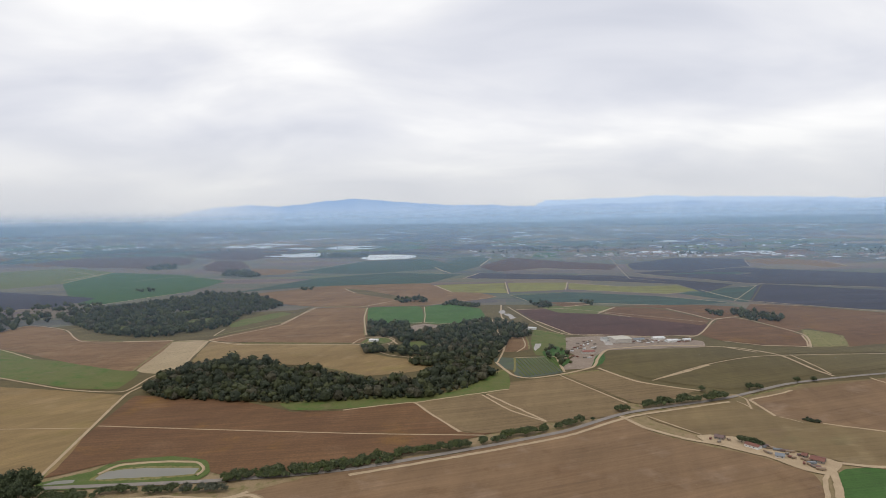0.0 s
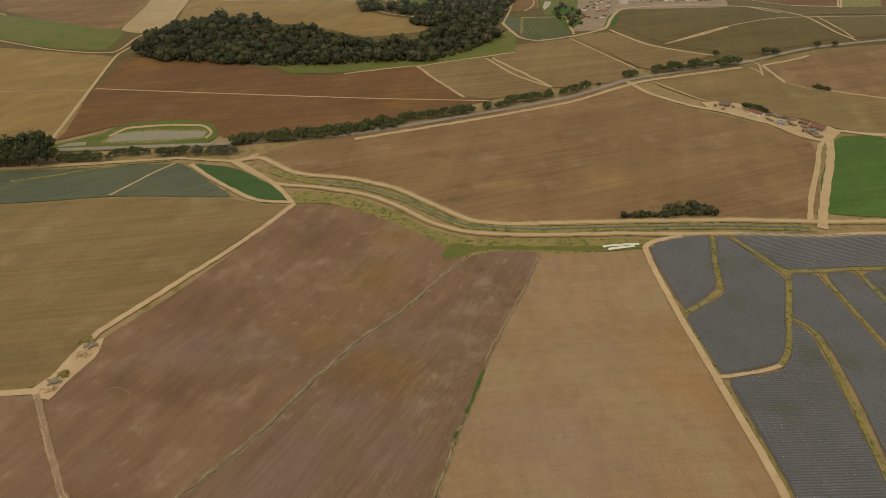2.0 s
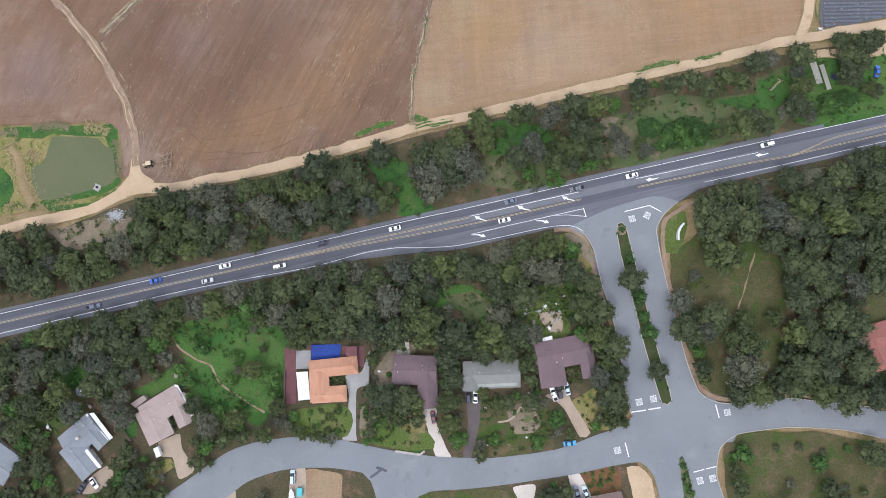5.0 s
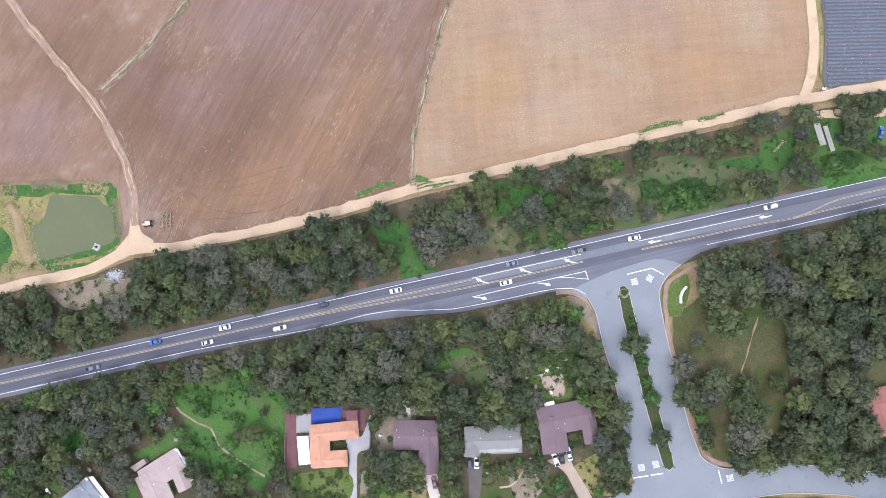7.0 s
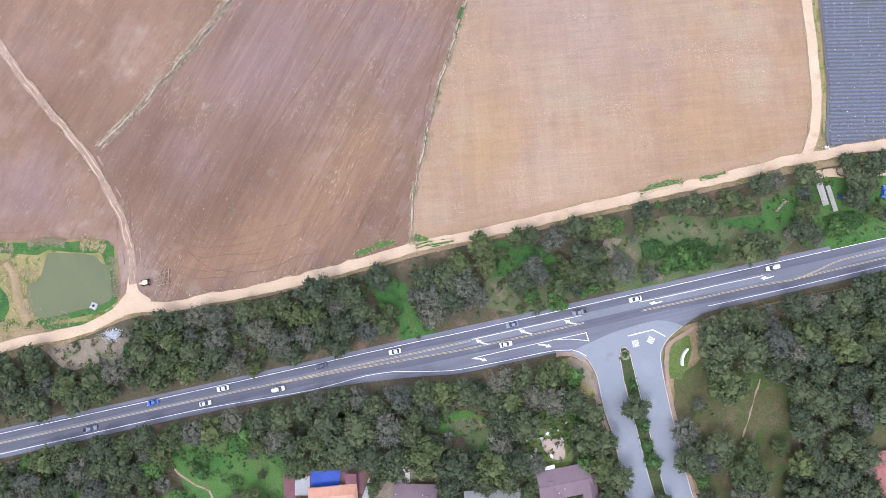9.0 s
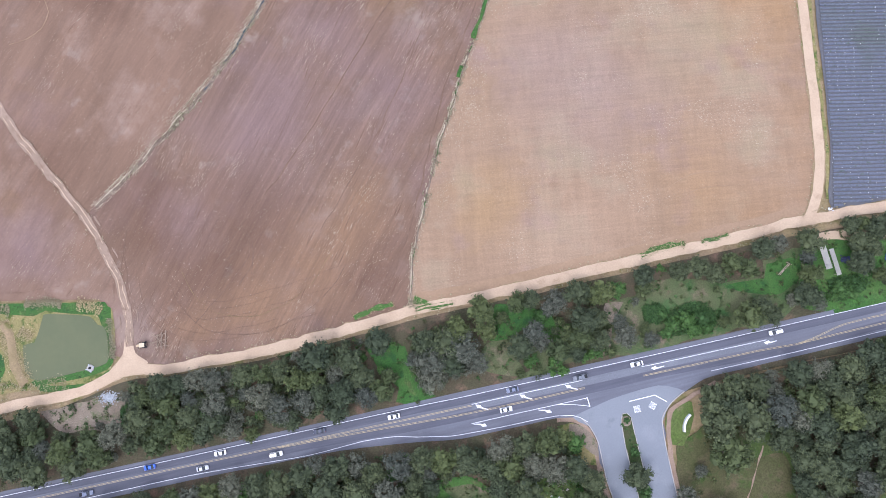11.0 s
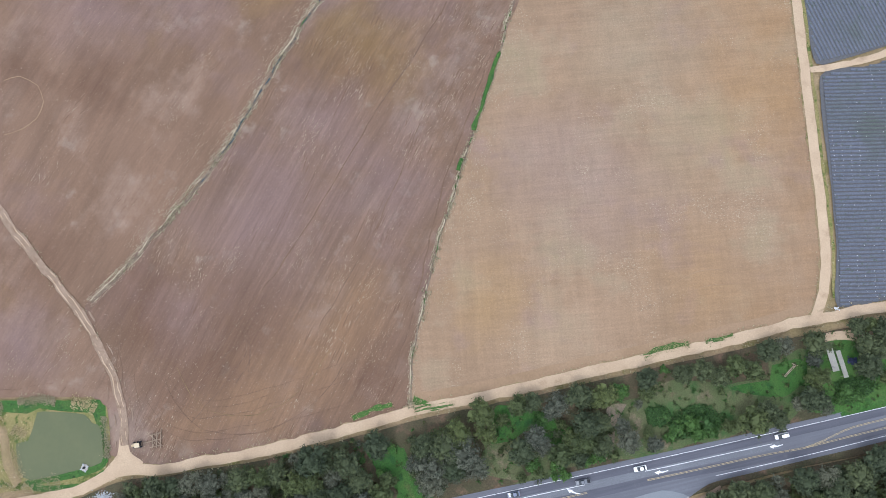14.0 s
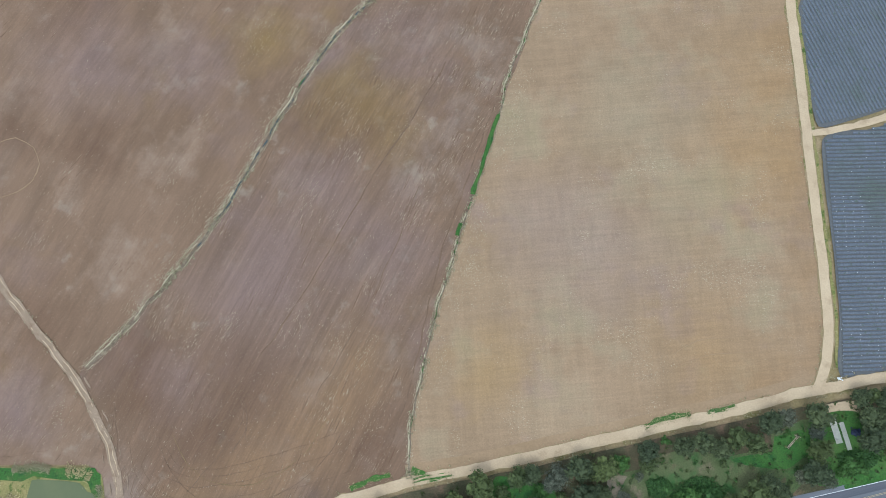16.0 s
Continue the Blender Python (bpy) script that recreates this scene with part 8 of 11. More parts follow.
def gable_roof(bm, m, long, wide, eave, rise, over=0.5, thick=0.18, hip=0.0):
    """A roof with thickness and overhang over a wing that lies along x; hip: how far the ridge ends stand in."""
    x0, x1, y = -over, long + over, wide / 2 + over
    drop = rise * over / (wide / 2)
    low, top = eave - drop, eave + rise
    for dz, turn in ((0, False), (-thick, True)):
        a, b, c, d = (bm.verts.new(m @ Vector(p)) for p in ((x0, -y, low + dz), (x1, -y, low + dz), (x1, y, low + dz), (x0, y, low + dz)))
        r0, r1 = bm.verts.new(m @ Vector((x0 + hip, 0, top + dz))), bm.verts.new(m @ Vector((x1 - hip, 0, top + dz)))
        quads = [(a, b, r1, r0), (c, d, r0, r1)] + ([(b, c, r1), (d, a, r0)] if hip else [])
        for q in quads:
            bm.faces.new(q[::-1] if turn else q)
        if not turn:
            upper = (a, b, c, d, r0, r1)
    lower = (a, b, c, d, r0, r1)
    ua, ub, uc, ud, u0, u1 = upper
    la, lb, lc, ld, l0, l1 = lower
    rim = [(ua, la, lb, ub), (uc, lc, ld, ud)]
    rim += [(ub, lb, lc, uc), (ud, ld, la, ua)] if hip else [(ub, lb, l1, u1), (u1, l1, lc, uc), (ud, ld, l0, u0), (u0, l0, la, ua)]
    for q in rim:
        bm.faces.new(q)


def wing_pose(a, b):
    way = Vector((b[0] - a[0], b[1] - a[1], 0))
    return pose(a[0], a[1], 0.1, 0, 0, math.degrees(math.atan2(way.y, way.x))), way.length


def window_on(wall, m, x, y, z, wide, high, turn):
    """A window with a frame and a pane, set into a wall."""
    w = m @ pose(x, y, z, 0, 0, turn)
    bm = bmesh.new()
    for lo, hi in (((-wide / 2 - 0.08, -0.05, -0.08), (wide / 2 + 0.08, 0.06, 0.0)), ((-wide / 2 - 0.08, -0.05, high), (wide / 2 + 0.08, 0.06, high + 0.08)),
                   ((-wide / 2 - 0.08, -0.05, 0.0), (-wide / 2, 0.06, high)), ((wide / 2, -0.05, 0.0), (wide / 2 + 0.08, 0.06, high))):
        box_in(bm, lo, hi, w)
    frame_ob = part("window_frame", bm, "wall_white", wall)
    bm = bmesh.new()
    box_in(bm, (-wide / 2, -0.02, 0), (wide / 2, 0.03, high), w)
    part("pane", bm, "glass_dark", wall)


def house(label, wings, roof, wall="wall_stucco", eave=2.7, rise=1.3, hip=0.0, chimney=None, vents=(), name="house"):
    """A single-storey house: wings given as (end, end, width), each with walls and a pitched roof."""
    root = tagged(new(name), label, "house", "houses" if name == "house" else "farm buildings")
    for k, (a, b, wide) in enumerate(wings):
        m, long = wing_pose(a, b)
        bm = bmesh.new()
        box_in(bm, (0, -wide / 2, -1.3), (long, wide / 2, eave - 0.12), m)
        body = part("wall", bm, wall, root)
        bm = bmesh.new()
        gable_roof(bm, m, long, wide, eave, rise - 0.07 * k, 0.5, 0.18, hip)
        top = part("roof", bm, roof, root)
        if not hip:
            bm = bmesh.new()
            e = eave - 0.12
            for x in (0.02, long - 0.02):
                vs = [bm.verts.new(m @ Vector(p)) for p in ((x, -wide / 2, e), (x, wide / 2, e), (x, 0, eave + rise - 0.07 * k - 0.2))]
                bm.faces.new(vs)
            bmesh.ops.solidify(bm, geom=bm.faces[:], thickness=0.1)
            part("gable_wall", bm, wall, root)
        bm = bmesh.new()
        box_in(bm, (-0.45 + hip, -0.14, eave + rise - 0.07 * k - 0.05), (long + 0.45 - hip, 0.14, eave + rise - 0.07 * k + 0.07), m)
        part("ridge_cap", bm, roof, top)
        for i in range(int(long / 4)):
            for s, turn in ((-1, 0), (1, 180)):
                window_on(body, m, 2 + i * 4, s * wide / 2, 1.0, 1.3, 1.1, turn)
    if chimney:
        bm = bmesh.new()
        box_in(bm, (-0.45, -0.35, 0), (0.45, 0.35, eave + rise + 0.9), pose(*chimney, 0.1))
        box_in(bm, (-0.52, -0.42, eave + rise + 0.9), (0.52, 0.42, eave + rise + 1.0), pose(*chimney, 0.1))
        part("chimney", bm, "wall_stucco", root)
    for x, y in vents:
        bm = bmesh.new()
        bmesh.ops.create_cone(bm, cap_ends=True, segments=10, radius1=0.16, radius2=0.14, depth=1.2, matrix=pose(x, y, eave + rise * 0.8))
        part("vent_pipe", bm, "wall_white", root)
    return root


house("house with a low grey gabled roof under trees", [(*[(-166.2, -68.5), (-152.1, -78.4)], 11), (*[(-160.5, -76.7), (-167.7, -86.2)], 9)], "roof_grey")
house("L-shaped house with a blue-grey gabled roof", [(*[(-134.3, -70.3), (-124.2, -61.6)], 9.2), (*[(-129.1, -60.0), (-120.4, -69.1)], 5.4), (*[(-133.2, -69.3), (-124.5, -79.3)], 8.4)], "roof_grey", chimney=[(-129.3, -66.5)][0], vents=[(-127.6, -62.0), (-131.4, -71.3)])
house("beige-roofed house round a small courtyard", [(*[(-107.2, -60.3), (-94.0, -52.2)], 8.4), (*[(-95.8, -52.9), (-91.2, -62.5)], 6.0), (*[(-106.1, -57.2), (-100.6, -68.0)], 9.2)], "roof_beige", rise=1.0, vents=[(-103.1, -60.9), (-97.7, -55.1)])
house("U-shaped house with an orange clay-tile roof", [(*[(-47.7, -43.8), (-30.6, -42.2)], 5.6), (*[(-44.6, -43.6), (-43.9, -55.2)], 6.4), (*[(-46.5, -53.2), (-34.6, -52.6)], 5.0)], "roof_orange", "wall_white", hip=1.8)
house("L-shaped house with a mauve-brown shingle roof", [(*[(-17.3, -44.0), (-2.1, -44.6)], 9.8), (*[(-5.0, -43.3), (-4.9, -57.7)], 6.4)], "roof_mauve", vents=[(-16.6, -42.2), (-6.8, -42.5), (-6.8, -44.1), (-15.8, -44.8)])
PORCH = dict(pts=[(11.5, -47.8), (27.5, -47.2), (27.6, -50.2), (11.4, -50.8)])
house("house with a weathered grey shingle roof", [(*[(8.3, -46.5), (28.1, -45.8)], 9.2), (*[(10.9, -45.6), (11.0, -51.6)], 6.0)], "roof_shingle", rise=1.5, vents=[(13.6, -45.2), (24.3, -44.7)])
house("mauve-brown roofed house round a planted court", [(*[(35.1, -40.2), (53.3, -36.8)], 9.6), (*[(39.2, -38.3), (40.8, -50.4)], 8.6), (*[(52.5, -36.4), (54.1, -47.2)], 4.6)], "roof_mauve", vents=[(41.8, -41.9), (43.9, -40.4)])
house("house with a brick-red roof by a lawn", [(*[(155.5, -35.3), (172.3, -31.0)], 9.0), (*[(159.6, -34.9), (162.9, -45.0)], 8.0)], "roof_red")
house("brown-roofed house beyond the street", [(*[(42.8, -95.9), (62.9, -92.3)], 10.0)], "roof_brown")
house("grey-roofed house beyond the street", [(*[(6.9, -101.0), (26.7, -101.3)], 10.0)], "roof_shingle")
house("brown-roofed house beyond the street", [(*[(-52.3, -103.0), (-34.6, -101.4)], 10.0)], "roof_brown")


def slab(name, material, pts, base, top, label, category, kind="", wobble=0.0):
    """A flat slab with sides, on a plan."""
    bm = bmesh.new()
    vs = [bm.verts.new((x, y, base)) for x, y in pts]
    f = bm.faces.new(vs)
    bm.normal_update()
    if f.normal.z > 0:
        f.normal_flip()
    r = bmesh.ops.extrude_face_region(bm, geom=[f])
    bmesh.ops.translate(bm, verts=[g for g in r["geom"] if isinstance(g, bmesh.types.BMVert)], vec=(0, 0, top - base))
    bmesh.ops.recalc_face_normals(bm, faces=bm.faces[:])
    return tagged(part(name, bm, material), label, category, "", kind)


def canopy(label, pts, high, material, post="wood_grey"):
    """A flat patio roof on posts."""
    root = tagged(new("patio_roof"), label, "patio roof")
    o = slab("roof_sheet", material, pts, high, high + 0.12, "", "")
    for key in ("category",):
        if key in o:
            del o[key]
    o.parent = root
    cx, cy = sum(p[0] for p in pts) / len(pts), sum(p[1] for p in pts) / len(pts)
    for x, y in pts:
        bm = bmesh.new()
        px, py = x + (cx - x) * 0.08, y + (cy - y) * 0.08
        box_in(bm, (px - 0.07, py - 0.07, -0.7), (px + 0.07, py + 0.07, high + 0.02))
        part("post", bm, post, root)


canopy("pale lichen-grey porch roof along a house", PORCH["pts"], 3.05, "roof_lichen")
canopy("flat white patio roof beside a house", [(-52.7, -44.6), (-48.4, -44.4), (-47.4, -54.6), (-51.7, -55.0)], 2.5, "white_sheet")
canopy("narrow white veranda roof along a house", [(-126.8, -58.3), (-125.2, -57.9), (-117.5, -67.2), (-118.8, -68.0)], 2.9, "white_sheet")
canopy("narrow white veranda roof along a house", [(-127.4, -71.2), (-126.5, -70.4), (-120.7, -77.1), (-121.9, -77.6)], 2.9, "white_sheet")
canopy("narrow pale eave roof along a house", [(-96.8, -48.7), (-95.6, -48.6), (-88.6, -60.6), (-90.0, -61.3)], 2.5, "white_sheet")
canopy("maroon patio awning by a pool", [(-34.8, -35.7), (-30.7, -35.7), (-30.6, -39.4), (-34.7, -39.3)], 2.3, "maroon_paving")
canopy("maroon patio awning by a pool", [(-56.1, -35.8), (-53.3, -35.4), (-53.2, -38.7), (-56.1, -39.1)], 2.3, "maroon_paving")
canopy("small white awning behind a house", [(37.0, -33.3), (40.8, -32.4), (40.9, -33.8), (37.4, -34.6)], 2.3, "white_sheet")
slab("pool_cover", "blue_cover", [(-47.8, -35.1), (-36.6, -34.9), (-36.3, -40.4), (-47.7, -40.7)], 0.12, 0.38, "deep blue cover over a garden pool", "pool cover")
slab("patio", "maroon_paving", [(-57.8, -36.2), (-47.8, -35.1), (-47.7, -42.9), (-53.1, -43.9), (-52.9, -56.0), (-56.7, -56.6)], 0.0, 0.22, "dark maroon paved patio beside a house", "patio", "structure")
slab("patio", "maroon_paving", [(-36.4, -35.7), (-28.3, -35.8), (-28.3, -43.2), (-30.9, -43.1), (-31.0, -40.3), (-36.3, -40.2)], 0.0, 0.22, "dark maroon paved patio beside a pool", "patio", "structure")
slab("patio", "drive_grey", [(-53.4, -37.1), (-48.0, -37.2), (-47.9, -43.9), (-53.3, -43.9)], 0.0, 0.26, "grey concrete patio beside a house", "patio", "structure")
slab("patio", "drive_pale", [(-16.2, -34.7), (-11.8, -33.5), (-11.4, -39.3), (-16.4, -39.7)], 0.0, 0.22, "pale paved patio behind a house", "patio", "structure")
slab("patio", "drive_pale", [(31.7, -30.0), (34.4, -29.2), (35.2, -35.8), (37.7, -38.3), (35.0, -44.0), (32.7, -35.8)], 0.0, 0.22, "pale paved garden terrace", "patio", "structure")
sheet("median_bed", "rough_ground", [(68.4 + 1.9 * math.cos(a * 0.7), 6.6 + 1.9 * math.sin(a * 0.7)) for a in range(9)], L4 + 0.2, "round gravel bed at the tip of a median", "garden", 0.8, 0.1)
for material, pts, label in (("drive_grey", [(-35.1, -46.1), (-29.3, -45.2), (-26.2, -37.5), (-26.4, -49.3), (-30.9, -51.3), (-31.2, -67.3), (-30.8, -69.3), (-36.1, -68.8), (-34.5, -63.3), (-33.8, -53.3)], "grey concrete drive to a house"),
                             ("drive_pale", [(-7.9, -58.2), (-2.1, -58.1), (-2.2, -63.3), (1.4, -72.7), (3.0, -75.5), (-2.3, -75.4), (-4.3, -69.7), (-5.5, -64.7)], "pale concrete drive to a house"),
                             ("drive_dark", [(8.7, -51.8), (14.1, -51.5), (13.4, -63.9), (9.9, -75.8), (7.0, -75.7), (9.3, -63.9)], "dark gravel drive to a house"),
                             ("drive_tan", [(37.7, -54.2), (45.1, -51.9), (47.4, -56.4), (53.5, -67.5), (49.5, -68.8), (44.8, -59.4), (41.8, -56.3)], "tan earth drive to a house"),
                             ("drive_tan", [(-102.5, -69.3), (-98.5, -67.4), (-94.9, -66.4), (-93.8, -71.4), (-88.9, -78.7), (-94.2, -81.8), (-97.2, -74.3), (-101.2, -74.2)], "tan concrete drive to a house"),
                             ("drive_pale", [(24.5, -85.8), (32.6, -85.1), (31.4, -91.7), (32.2, -99.4), (27.1, -99.3), (27.0, -91.6)], "pale concrete drive to a house"),
                             ("drive_pale", [(44.5, -81.8), (48.4, -81.0), (52.5, -89.7), (53.4, -95.9), (46.6, -96.7), (45.7, -88.0)], "pale concrete drive to a house"),
                             ("drive_tan", [(-54.3, -78.8), (-49.4, -78.5), (-49.2, -94.4), (-54.8, -95.3)], "tan gravel drive with a boat and vans"),
                             ("drive_tan", [(-77.6, -84.3), (-74.6, -83.6), (-72.9, -94.1), (-76.4, -95.0)], "tan gravel drive beside trees"),
                             ("drive_tan", [(-123.2, -78.8), (-119.3, -76.9), (-116.9, -82.8), (-121.8, -85.6), (-127.8, -86.5), (-129.0, -83.6)], "tan earth yard beside a house")):
    sheet("drive", material, pts, L3, label, "driveway", 1.5, 0.15)
for material, pts, label in (("grass_lush", [(-16.9, -65.9), (-9.8, -64.6), (-6.7, -69.6), (-7.2, -73.2), (-15.9, -71.9)], "small bright green front lawn"), ("lawn", [(-50.8, -58.1), (-35.0, -56.9), (-34.9, -66.3), (-49.6, -67.0)], "worn green front lawn"),
                             ("soil_tan", [(-49.4, -80.1), (-37.2, -80.2), (-37.1, -94.6), (-49.2, -94.4)], "dry straw-coloured yard"), ("lawn", [(14.0, -53.9), (36.6, -56.2), (41.5, -64.3), (36.1, -73.2), (13.6, -74.8)], "rough olive-green front garden"),
                             ("grass_dry", [(47.4, -56.4), (63.9, -48.5), (66.2, -63.7), (54.7, -66.9)], "dry front garden of bark and shrubs"), ("soil_rust", [(49.0, -81.4), (61.3, -79.4), (63.0, -86.3), (53.7, -89.7)], "terracotta-brown planted garden"),
                             ("verge_earth", [(-24.7, -36.7), (-18.1, -35.5), (-17.3, -47.4), (-23.5, -49.8)], "bare brown back garden"), ("lawn", [(103.8, -70.2), (126.6, -67.9), (160.8, -72.3), (187.2, -78.2), (182.5, -116.8), (108.5, -115.7), (101.6, -86.9)], "green grass on a street corner"),
                             ("lawn", [(-8.9, -87.6), (24.5, -86.9), (26.2, -95.5), (-9.0, -98.8)], "green garden beyond the street"), ("dirt", [(65.4, -78.9), (70.5, -79.0), (74.3, -83.5), (75.5, -92.3), (67.8, -92.2), (67.1, -86.4)], "bare sandy bank beside a street"),
                             ("lawn", [(-148.4, -51.7), (-134.0, -51.9), (-129.5, -58.0), (-139.1, -66.8), (-145.6, -61.8)], "rough olive garden behind a house"), ("grass_lush", [(-124.7, -54.0), (-119.7, -52.1), (-109.9, -63.2), (-112.7, -68.2), (-118.0, -63.1)], "strip of green grass beside a fence"),
                             ("grass_dry", [(-108.0, -80.0), (-98.2, -74.3), (-96.0, -77.2), (-103.8, -84.0)], "dry garden bed beside a drive"), ("grass", [(29.6, -14.9), (46.5, -15.1), (47.9, -31.8), (35.3, -33.7), (28.2, -27.4)], "untidy green back garden")):
    sheet("garden", material, pts, L2 + 0.03, label, "garden", 2, 1.2)
for k, (material, pts, label, kind) in enumerate((("meadow_grass", [(-113.2, -51.6), (-105.6, -47.6), (-100.8, -44.3), (-95.7, -43.0), (-94.5, -48.5), (-99.1, -49.8), (-106.7, -52.8)], "green back lawn of a beige-roofed house", "garden"), ("lawn_green", [(-148.8, -55.2), (-140.5, -53.9), (-130.4, -56.7), (-132.7, -62.0), (-139.5, -64.0), (-148.0, -63.2)], "green back garden with loose chairs", "garden"), ("rough_ground", [(-24.6, -38.3), (-17.1, -35.9), (-10.4, -35.0), (-10.5, -39.4), (-17.6, -40.2), (-17.9, -51.7), (-23.6, -51.4)], "sandy gravel garden between houses", "garden"), ("grass", [(-24.3, -64.5), (-15.3, -61.4), (-4.9, -66.5), (-3.6, -71.8), (-24.4, -71.7)], "green front lawn beside a drive", "garden"), ("verge_earth", [(-16.7, -62.5), (-11.0, -59.8), (-5.5, -62.8), (-6.3, -66.5), (-12.5, -66.2)], "bare earth under a garden tree", "garden"),
                                                  ("rough_ground", [(23.2, -59.4), (30.3, -56.7), (35.6, -62.1), (33.3, -66.8), (26.3, -67.4)], "bare brown patch in a front garden", "garden"), ("meadow_grass", [(-7.7, -18.4), (2.4, -14.2), (9.6, -13.5), (20.9, -19.9), (17.9, -24.9), (13.5, -29.8), (9.3, -28.4), (9.4, -22.7), (-0.6, -22.0)], "green grass glade above the gardens", "grass"), ("brush_floor", [(0.9, -17.8), (10.9, -16.4), (20.8, -21.4), (15.8, -24.2), (12.1, -29.8), (9.6, -28.1), (8.7, -22.7)], "reddish bare clearing among trees", "dirt"), ("lawn_green", [(36.7, -15.7), (48.2, -14.3), (49.1, -22.9), (42.3, -21.4), (36.6, -20.0)], "green lawn behind a house", "garden"), ("grass", [(-53.0, -58.3), (-34.1, -57.7), (-34.1, -67.5), (-52.8, -67.0)], "front lawn of an orange-roofed house", "garden"),
                                                  ("rough_ground", [(47.3, 5.0), (53.4, 4.2), (57.1, -1.2), (57.7, -6.5), (54.7, -5.0), (51.0, -0.4), (47.2, 0.4)], "sandy roadside corner", "dirt"), ("lawn", [(98.5, -15.7), (111.2, -8.2), (125.3, -5.1), (128.5, -17.4), (126.8, -32.5), (117.5, -32.5), (108.6, -27.9), (99.5, -26.3)], "dry worn grass on a park lawn", "grass"))):
    sheet("garden" if kind == "garden" else "glade", material, pts, L2 + (0.045 if kind == "garden" else 0.1) + 0.003 * k, label, kind, 2, 1.2)
for k, (material, pts, label) in enumerate((("drive_tan", [(31.8, -32.8), (34.7, -30.4), (36.7, -32.8), (35.4, -39.6), (33.2, -41.6), (32.0, -37.6)], "tan gravel terrace behind a house"), ("drive_tan", [(36.6, -24.1), (44.3, -24.0), (45.2, -27.4), (44.7, -30.8), (40.6, -30.8), (37.9, -28.0)], "tan gravel terrace with garden things"), ("rough_ground", [(-29.1, -57.0), (-26.1, -58.6), (-23.7, -60.6), (-24.0, -65.1), (-25.4, -68.3), (-29.5, -68.3), (-30.1, -63.2)], "sandy bed of agaves beside a drive"))):
    sheet("garden", material, pts, L3 + 0.03 + 0.003 * k, label, "garden", 1.5, 0.6)
ribbon("garden_path", "drive_tan", [(20.2, -63.4), (23.7, -63.0), (26.6, -61.1), (28.4, -58.4), (31.0, -56.7)], 0.7, L3 + 0.05, "pale curved garden path", "path", 1.5, 0.2, 0.2)
slab("porch", "white_sheet", [(-128.7, -58.8), (-127.5, -58.4), (-119.2, -67.9), (-120.3, -68.8)], 0.1, 3.0, "narrow enclosed porch with a white roof", "porch")
slab("shed", "roof_beige", [(-112.5, -55.4), (-107.8, -52.3), (-106.4, -53.9), (-110.6, -57.0)], 0.1, 2.4, "low dusky shed behind a beige-roofed house", "shed")
slab("garden_wall", "concrete", [(-17.0, -72.6), (-8.4, -73.9), (-6.8, -72.8), (-6.4, -73.4), (-8.4, -74.7), (-17.2, -73.4)], 0.1, 0.7, "low pale garden wall along a lawn", "wall", "structure")


def fence(line, label, high=1.6):
    """A board fence: posts with boards between them."""
    root = tagged(new("fence"), label, "fence")
    p = [Vector((*a, 0)) for a in line]
    for a, b in zip(p, p[1:]):
        n = max(1, round((b - a).length / 2.4))
        for i in range(n):
            s, e = a.lerp(b, i / n), a.lerp(b, (i + 1) / n)
            m, long = wing_pose((s.x, s.y), (e.x, e.y))
            bm = bmesh.new()
            box_in(bm, (-0.06, -0.06, -0.2), (0.06, 0.06, high + 0.1), m)
            part("post", bm, "wood_grey", root)
            bm = bmesh.new()
            box_in(bm, (0.06, -0.02, 0.05), (long - 0.06, 0.02, high), m)
            part("board_panel", bm, "wood_grey", root)


fence([(-124.1, -54.0), (-118.1, -61.1), (-112.2, -68.6)], "weathered board fence between two gardens")
fence([(-57.2, -44.4), (-57.2, -56.0), (-56.4, -62.0)], "weathered board fence beside a patio")
fence([(-26.2, -40.1), (-26.4, -49.7), (-29.3, -51.3)], "weathered board fence beside a drive")
fence([(30.7, -35.7), (33.9, -44.0), (34.7, -52.2)], "weathered board fence between two gardens")

# ---- cars and other vehicles ----
CAR_PAINT = {}


def car_paint(name, colour):
    if name not in CAR_PAINT:
        m = mat("car_paint_" + name, colour, tuple(c * 0.93 for c in colour), 2, 1, rough=0.3, bump=0, grain=0.02, spec=0.5)
        m.node_tree.nodes["Principled BSDF"].inputs["Coat Weight"].default_value = 0.4
        CAR_PAINT[name] = m
    return CAR_PAINT[name]


def loft(sections):
    """A closed skin through (x, half width low, half width high, z low, z high) sections."""
    bm = bmesh.new()
    rings = []
    for x, wl, wh, z0, z1 in sections:
        mid = z0 + (z1 - z0) * 0.6
        rings.append([bm.verts.new(p) for p in ((x, -wl * 0.92, z0), (x, -wl, mid), (x, -wh, z1), (x, wh, z1), (x, wl, mid), (x, wl * 0.92, z0))])
    for a, b in zip(rings, rings[1:]):
        for j in range(6):
            bm.faces.new((a[j], a[(j + 1) % 6], b[(j + 1) % 6], b[j]))
    bm.faces.new(rings[0][::-1])
    bm.faces.new(rings[-1])
    bmesh.ops.recalc_face_normals(bm, faces=bm.faces[:])
    return bm


